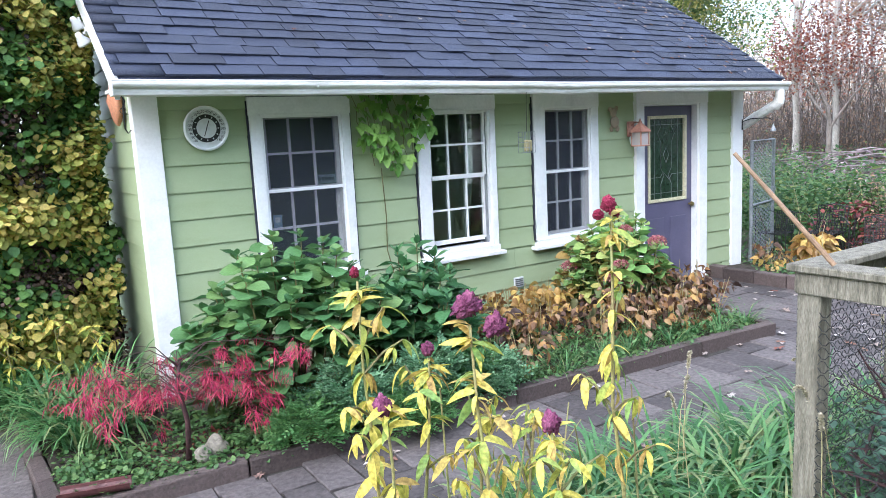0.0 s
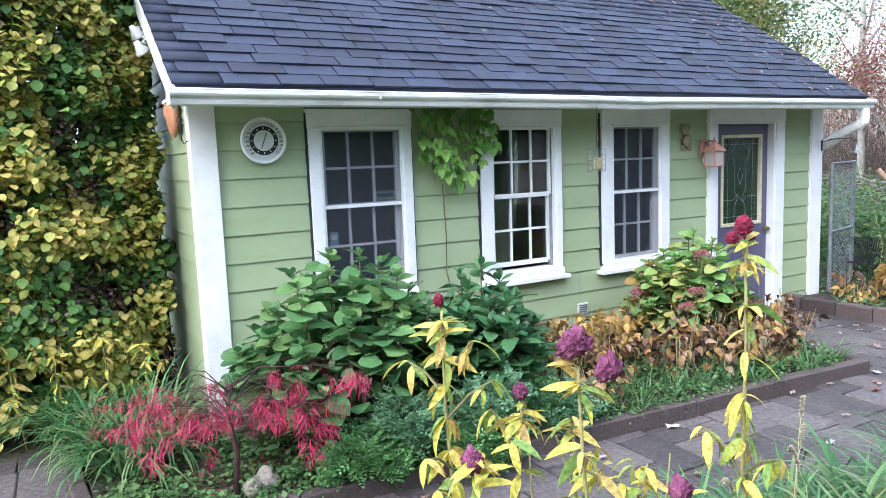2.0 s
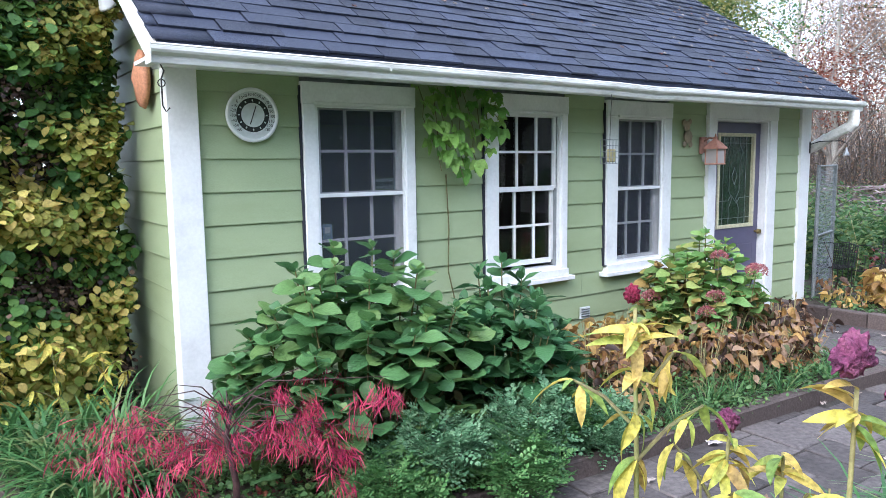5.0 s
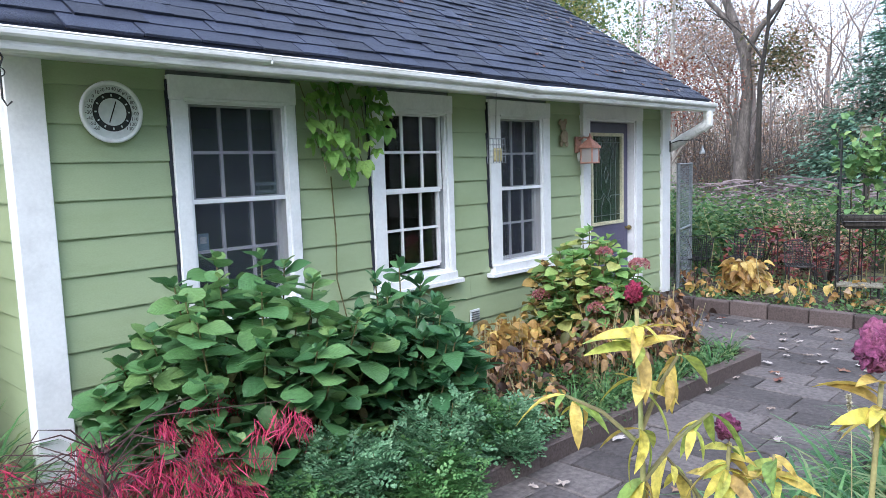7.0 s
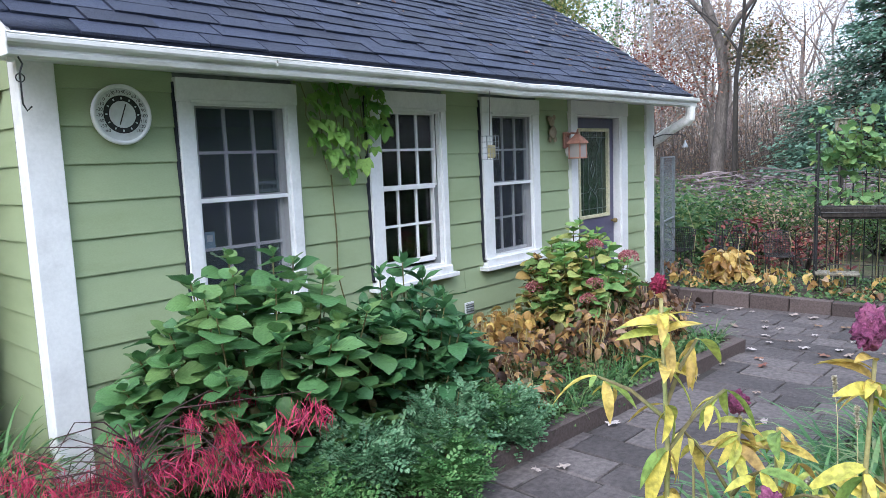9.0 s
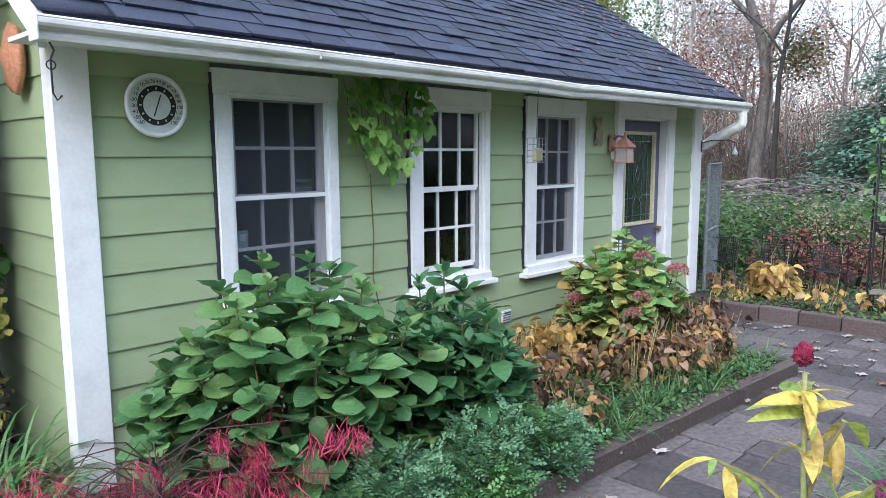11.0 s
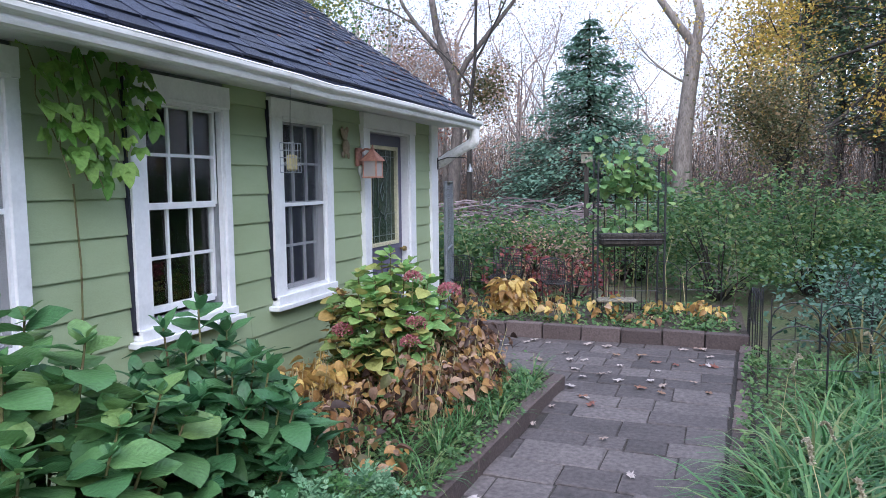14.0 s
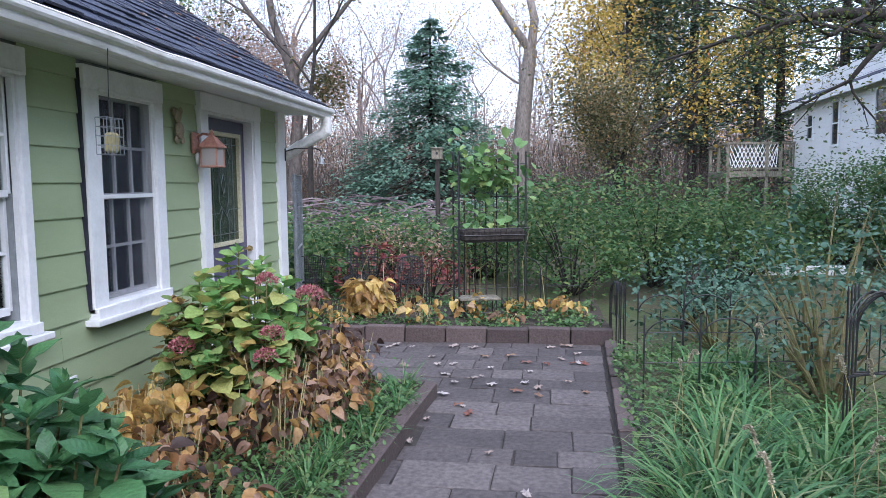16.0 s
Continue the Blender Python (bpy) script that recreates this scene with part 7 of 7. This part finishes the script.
edge.matrix_basis = pose(10.85, -6.9, 0, 0, 0, 4)
tagged(edge, "pale timber edging board at the end of the lawn", "board")


# ---- the overhanging apple limb ----
def apple():
    t = thing("apple_tree", "old dark apple tree with a long limb reaching over the garden", "tree", pose(9.6, -9.2, -0.05))
    rd = random.Random(71)
    bm, ends = bmesh.new(), []
    bm_tube(bm, [(0, 0, 0), (0.05, 0.1, 1.0), (-0.1, 0.3, 2.4), (-0.4, 1.0, 3.6)], [0.3, 0.22, 0.2, 0.15], 10, False)
    for p, d, L, r in (((-0.4, 1.0, 3.6), (-0.45, 0.9, -0.12), 2.1, 0.13), ((-0.2, 0.6, 3.0), (-0.9, 0.4, 0.5), 1.9, 0.09), ((-0.1, 0.3, 2.4), (0.3, 0.8, 0.9), 2.4, 0.1), ((-0.4, 1.0, 3.6), (-0.2, 0.4, 1), 2.4, 0.09)):
        limb(bm, Vector(p), Vector(d).normalized(), L, r, 1, rd, ends, 7)
    part("trunk", bm, BARK_D, t, smooth=True)
    e = np.array([tuple(v) for v in ends])
    g = np.random.default_rng(72)
    n = 10000
    p = e[g.integers(0, len(e), n)] + g.normal(0, 0.22, (n, 3))
    scatter("crown", SIMPLE, p, g.uniform(0, 6.3, n), g.uniform(-1, 0.6, n), g.uniform(-1, 1, n), g.uniform(0.035, 0.07, n), APPLE, t)
    twigs("twig_haze", e, 900, (0.15, 0.5), g, BARK_D, t, 0.15)


APPLE = leafmat("apple_leaf", [(0.035, 0.07, 0.025), (0.07, 0.115, 0.035), (0.12, 0.15, 0.045), (0.34, 0.25, 0.06)], "isl", tr=0.45)
apple()


# ---- fallen leaves ----
FALLEN = mat("fallen_leaf", [(0.33, 0.29, 0.27), (0.26, 0.2, 0.17), (0.15, 0.055, 0.04), (0.2, 0.13, 0.09), (0.38, 0.34, 0.33)], 9, 0.75, 0.3, 60, "obj", 0.85)
LOBED = []
for s in (0.05, 0.065, 0.085):
    bm = bmesh.new()
    n = 14
    c = bm.verts.new((0, 0, 0.012))
    ring = [bm.verts.new((math.cos(k * math.tau / n) * (0.5 if k % 2 else 0.28), math.sin(k * math.tau / n) * (0.3 if k % 2 else 0.16), 0.003 + 0.006 * (k % 3))) for k in range(n)]
    for k in range(n):
        bm.faces.new((c, ring[k], ring[(k + 1) % n]))
    for v in bm.verts:
        v.co.x *= s * 1.45
        v.co.y *= s * 1.45
    me = bpy.data.meshes.new("fallen_leaf")
    bm.to_mesh(me)
    bm.free()
    me.materials.append(FALLEN)
    LOBED.append(me)
rf = random.Random(81)
for i in range(85):
    if i < 45:
        x, y = rf.uniform(3.8, 5.35), rf.uniform(-3.0, -0.3)
    else:
        x = rf.uniform(-0.8, 5.3)
        y = rf.choice((edge_y(x) - rf.uniform(0.02, 0.3), right_y(x) + rf.uniform(0.03, 0.25), rf.uniform(right_y(x) + 0.1, edge_y(x) - 0.1)))
        if x > 3.8:
            y = rf.uniform(-3.0, -2.0)
    ob = shared("fallen_leaf", rf.choice(LOBED), pose(x, y, 0.008, rf.uniform(-8, 8), rf.uniform(-8, 8), rf.uniform(0, 360)), None)
    tagged(ob, "curled fallen oak leaf lying on the pavers", "leaf", "fallen leaves on the path")
for i in range(150):
    u = rf.random()
    x = X1 + 0.15 - abs(rf.gauss(0, 1.3)) if i < 105 else rf.uniform(X0, X1)
    y = EAVE_Y + (rf.uniform(0.05, 2.5) if i < 105 else rf.uniform(0.1, 2.4))
    if x < X0:
        continue
    ob = shared("roof_leaf", LOBED[i % 2], pose(x, y, roof_z(y) + 0.026, ANG_R, 0, 0) @ pose(0, 0, 0, 0, 0, rf.uniform(0, 360)) @ Matrix.Diagonal((0.55, 0.55, 1, 1)), None)
    tagged(ob, "small fallen leaf lying on the roof shingles", "leaf", "leaves on the roof")


# ---- pieces of roof and paving ----
def shingle_mesh(w, d):
    bm = bmesh.new()
    bm_box(bm, -w / 2 + 0.004, w / 2 - 0.004, 0, d, 0, 0.014)
    for v in bm.verts:
        if v.co.y > d / 2:
            v.co.z -= 0.004
    me = bpy.data.meshes.new("shingle")
    bm.to_mesh(me)
    bm.free()
    me.materials.append(SHINGLE)
    return me


ANG = math.degrees(math.atan(SLOPE))
EXPO = 0.142
rs = random.Random(3)
SH = [shingle_mesh(w, 0.17) for w in (0.24, 0.27, 0.30, 0.33, 0.36)]
WID = (0.24, 0.27, 0.30, 0.33, 0.36)
far_v, far_f = [], []
rows = int((RIDGE_Y - EAVE_Y) / math.cos(radians(ANG)) / EXPO)
made = 0
for r in range(rows):
    s = r * EXPO - 0.015
    y, z = EAVE_Y + s * math.cos(radians(ANG)), EAVE_Z + s * math.sin(radians(ANG))
    x = X0 - 0.16 - rs.random() * 0.25
    while x < X1 + 0.2:
        k = rs.randrange(5)
        w = WID[k]
        lift = rs.uniform(0.001, 0.009)
        m = pose(x + w / 2, y + rs.uniform(-0.006, 0.006), z + 0.004 + lift, ANG - 2.4, 0, rs.uniform(-0.7, 0.7))
        lim0, lim1 = X0 - 0.165, X1 + 0.215
        if x >= lim0 and x + w <= lim1 and made < 300:
            shared("shingle", SH[k], m, roof)
            made += 1
        else:
            xa, xb = max(x, lim0) + 0.002 - (x + w / 2), min(x + w, lim1) - 0.002 - (x + w / 2)
            if xb - xa > 0.03:
                n0 = len(far_v)
                for px, py, pz in ((xa, 0, 0), (xb, 0, 0), (xb, 0.17, -0.004), (xa, 0.17, -0.004), (xa, 0, 0.014), (xb, 0, 0.014), (xb, 0.17, 0.008), (xa, 0.17, 0.008)):
                    far_v.append(tuple(m @ Vector((px, py, pz))))
                far_f += [[n0 + i for i in q] for q in ((4, 5, 6, 7), (0, 1, 5, 4), (1, 2, 6, 5), (2, 3, 7, 6), (3, 0, 4, 7))]
        x += w
tagged(big_mesh("upper_shingles", far_v, far_f, SHINGLE_J, roof), kind="stuff")

# paving: courses of uneven slabs
paving = thing("paved_path", "worn purple-grey concrete paver path scattered with fallen leaves", "path", kind="structure")
bm = bmesh.new()
bm_box(bm, -4.2, 5.44, -3.3, 0.0, -0.06, -0.012)
part("sand_bed", bm, JOINT, paving)


def slab_mesh(w, d):
    bm = bmesh.new()
    bm_box(bm, -w / 2, w / 2, -d / 2, d / 2, -0.05, 0.0, 0.006)
    for v in bm.verts:
        v.co.x += rs.uniform(-0.004, 0.004)
        v.co.y += rs.uniform(-0.004, 0.004)
        v.co.z += rs.uniform(-0.0015, 0.0015)
    me = bpy.data.meshes.new("paver")
    bm.to_mesh(me)
    bm.free()
    me.materials.append(PAVER)
    return me


SIZES = {d: [(d, l) for l in (0.24, 0.32, 0.4, 0.5)] for d in (0.22, 0.27, 0.32)}
SLAB = {d: [[slab_mesh(a - 0.006, b - 0.006) for a, b in SIZES[d]] for _ in range(2)] for d in SIZES}
x = -4.05
while x < 5.30:
    d = rs.choice((0.22, 0.27, 0.27, 0.32)) if x < 5.1 else 0.22
    y = right_y(x) + 0.02 - (0 if x > -1.2 else 0.3)
    if x < -1.7:
        ytop = 0.2 if x < -1.95 else edge_y(x) - 0.02
    elif x < 3.72:
        ytop = edge_y(x) - 0.05
    else:
        ytop = -0.06
    while ytop - y > 0.02:
        k = rs.randrange(4)
        l = SIZES[d][k][1]
        if y + l > ytop + 0.16:
            k, l = 0, 0.24
        shared("paver", SLAB[d][rs.randrange(2)][k], pose(x + d / 2, y + l / 2, rs.uniform(-0.005, 0.004), rs.uniform(-0.8, 0.8), rs.uniform(-0.8, 0.8), -2.0 + rs.uniform(-0.9, 0.9)), paving)
        y += l
    x += d + 0.001


def block_mesh(l, d, h):
    bm = bmesh.new()
    bm_box(bm, -l / 2, l / 2, -d / 2, d / 2, 0, h, 0.008)
    for v in bm.verts:
        v.co += Vector((rs.uniform(-0.004, 0.004), rs.uniform(-0.004, 0.004), rs.uniform(-0.004, 0.004)))
    me = bpy.data.meshes.new("edging_block")
    bm.to_mesh(me)
    bm.free()
    me.materials.append(EDGING)
    return me


def edging(owner, a, b, l, d, h, z=-0.02):
    a, b = Vector((*a, z)), Vector((*b, z))
    n = max(1, round((b - a).length / l))
    step = (b - a) / n
    me = [block_mesh(step.length - 0.008, d, h + e) for e in (0, 0.006, 0.01)]
    yaw = math.degrees(math.atan2(step.y, step.x))
    for i in range(n):
        p = a + step * (i + 0.5)
        shared("edging_block", rs.choice(me), pose(p.x, p.y, p.z, rs.uniform(-1, 1), rs.uniform(-0.6, 0.6), yaw + rs.uniform(-0.8, 0.8)), owner)


bed_edge = thing("bed_edging", "low brown concrete block edging round the planting bed", "edging", kind="structure")
edging(bed_edge, (-1.72, edge_y(-1.72) + 0.05), (3.74, edge_y(3.74) + 0.05), 0.86, 0.09, 0.115)
edging(bed_edge, (3.74, edge_y(3.74) + 0.1), (3.98, -0.05), 0.42, 0.1, 0.11)
edging(bed_edge, (-1.76, edge_y(-1.72) + 0.1), (-1.85, 0.6), 0.42, 0.09, 0.09)
bed_wall = thing("raised_bed_wall", "low wall of brown concrete blocks before the raised bed", "low wall", kind="structure")
edging(bed_wall, (5.5, -3.3), (5.47, 0.6), 0.4, 0.11, 0.155)
path_edge = thing("path_edging", "flush grey edging stones along the weedy border", "edging", kind="structure")
edging(path_edge, (1.2, right_y(1.2) - 0.05), (5.44, right_y(5.44) - 0.05), 0.3, 0.1, 0.06)

# soil of the beds
def soil(name, pts, z, label):
    bm = bmesh.new()
    top = [bm.verts.new((x, y, z)) for x, y in pts]
    low = [bm.verts.new((x, y, -0.06)) for x, y in pts]
    f = bm.faces.new(top)
    for i in range(len(pts)):
        bm.faces.new((top[i], low[i], low[(i + 1) % len(pts)], top[(i + 1) % len(pts)]))
    bmesh.ops.triangulate(bm, faces=[f])
    bmesh.ops.subdivide_edges(bm, edges=list(bm.edges), cuts=6, use_grid_fill=True)
    for v in bm.verts:
        if v.co.z > z - 0.01:
            v.co.z += 0.025 * noise.noise(v.co * 3.0)
    bmesh.ops.recalc_face_normals(bm, faces=bm.faces)
    tagged(part(name, bm, SOIL, None), label, "soil", kind="structure")


soil("bed_soil", [(-1.72, edge_y(-1.72) + 0.1), (3.69, edge_y(3.69) + 0.1), (3.93, -0.03), (X0 - 0.03, -0.03), (X0 - 0.03, 1.8), (-1.8, 1.8)], 0.06, "dark garden soil in the planting bed")
soil("raised_soil", [(5.56, -3.3), (7.4, -3.3), (7.4, 0.6), (5.53, 0.6)], 0.095, "dark soil of the raised bed")
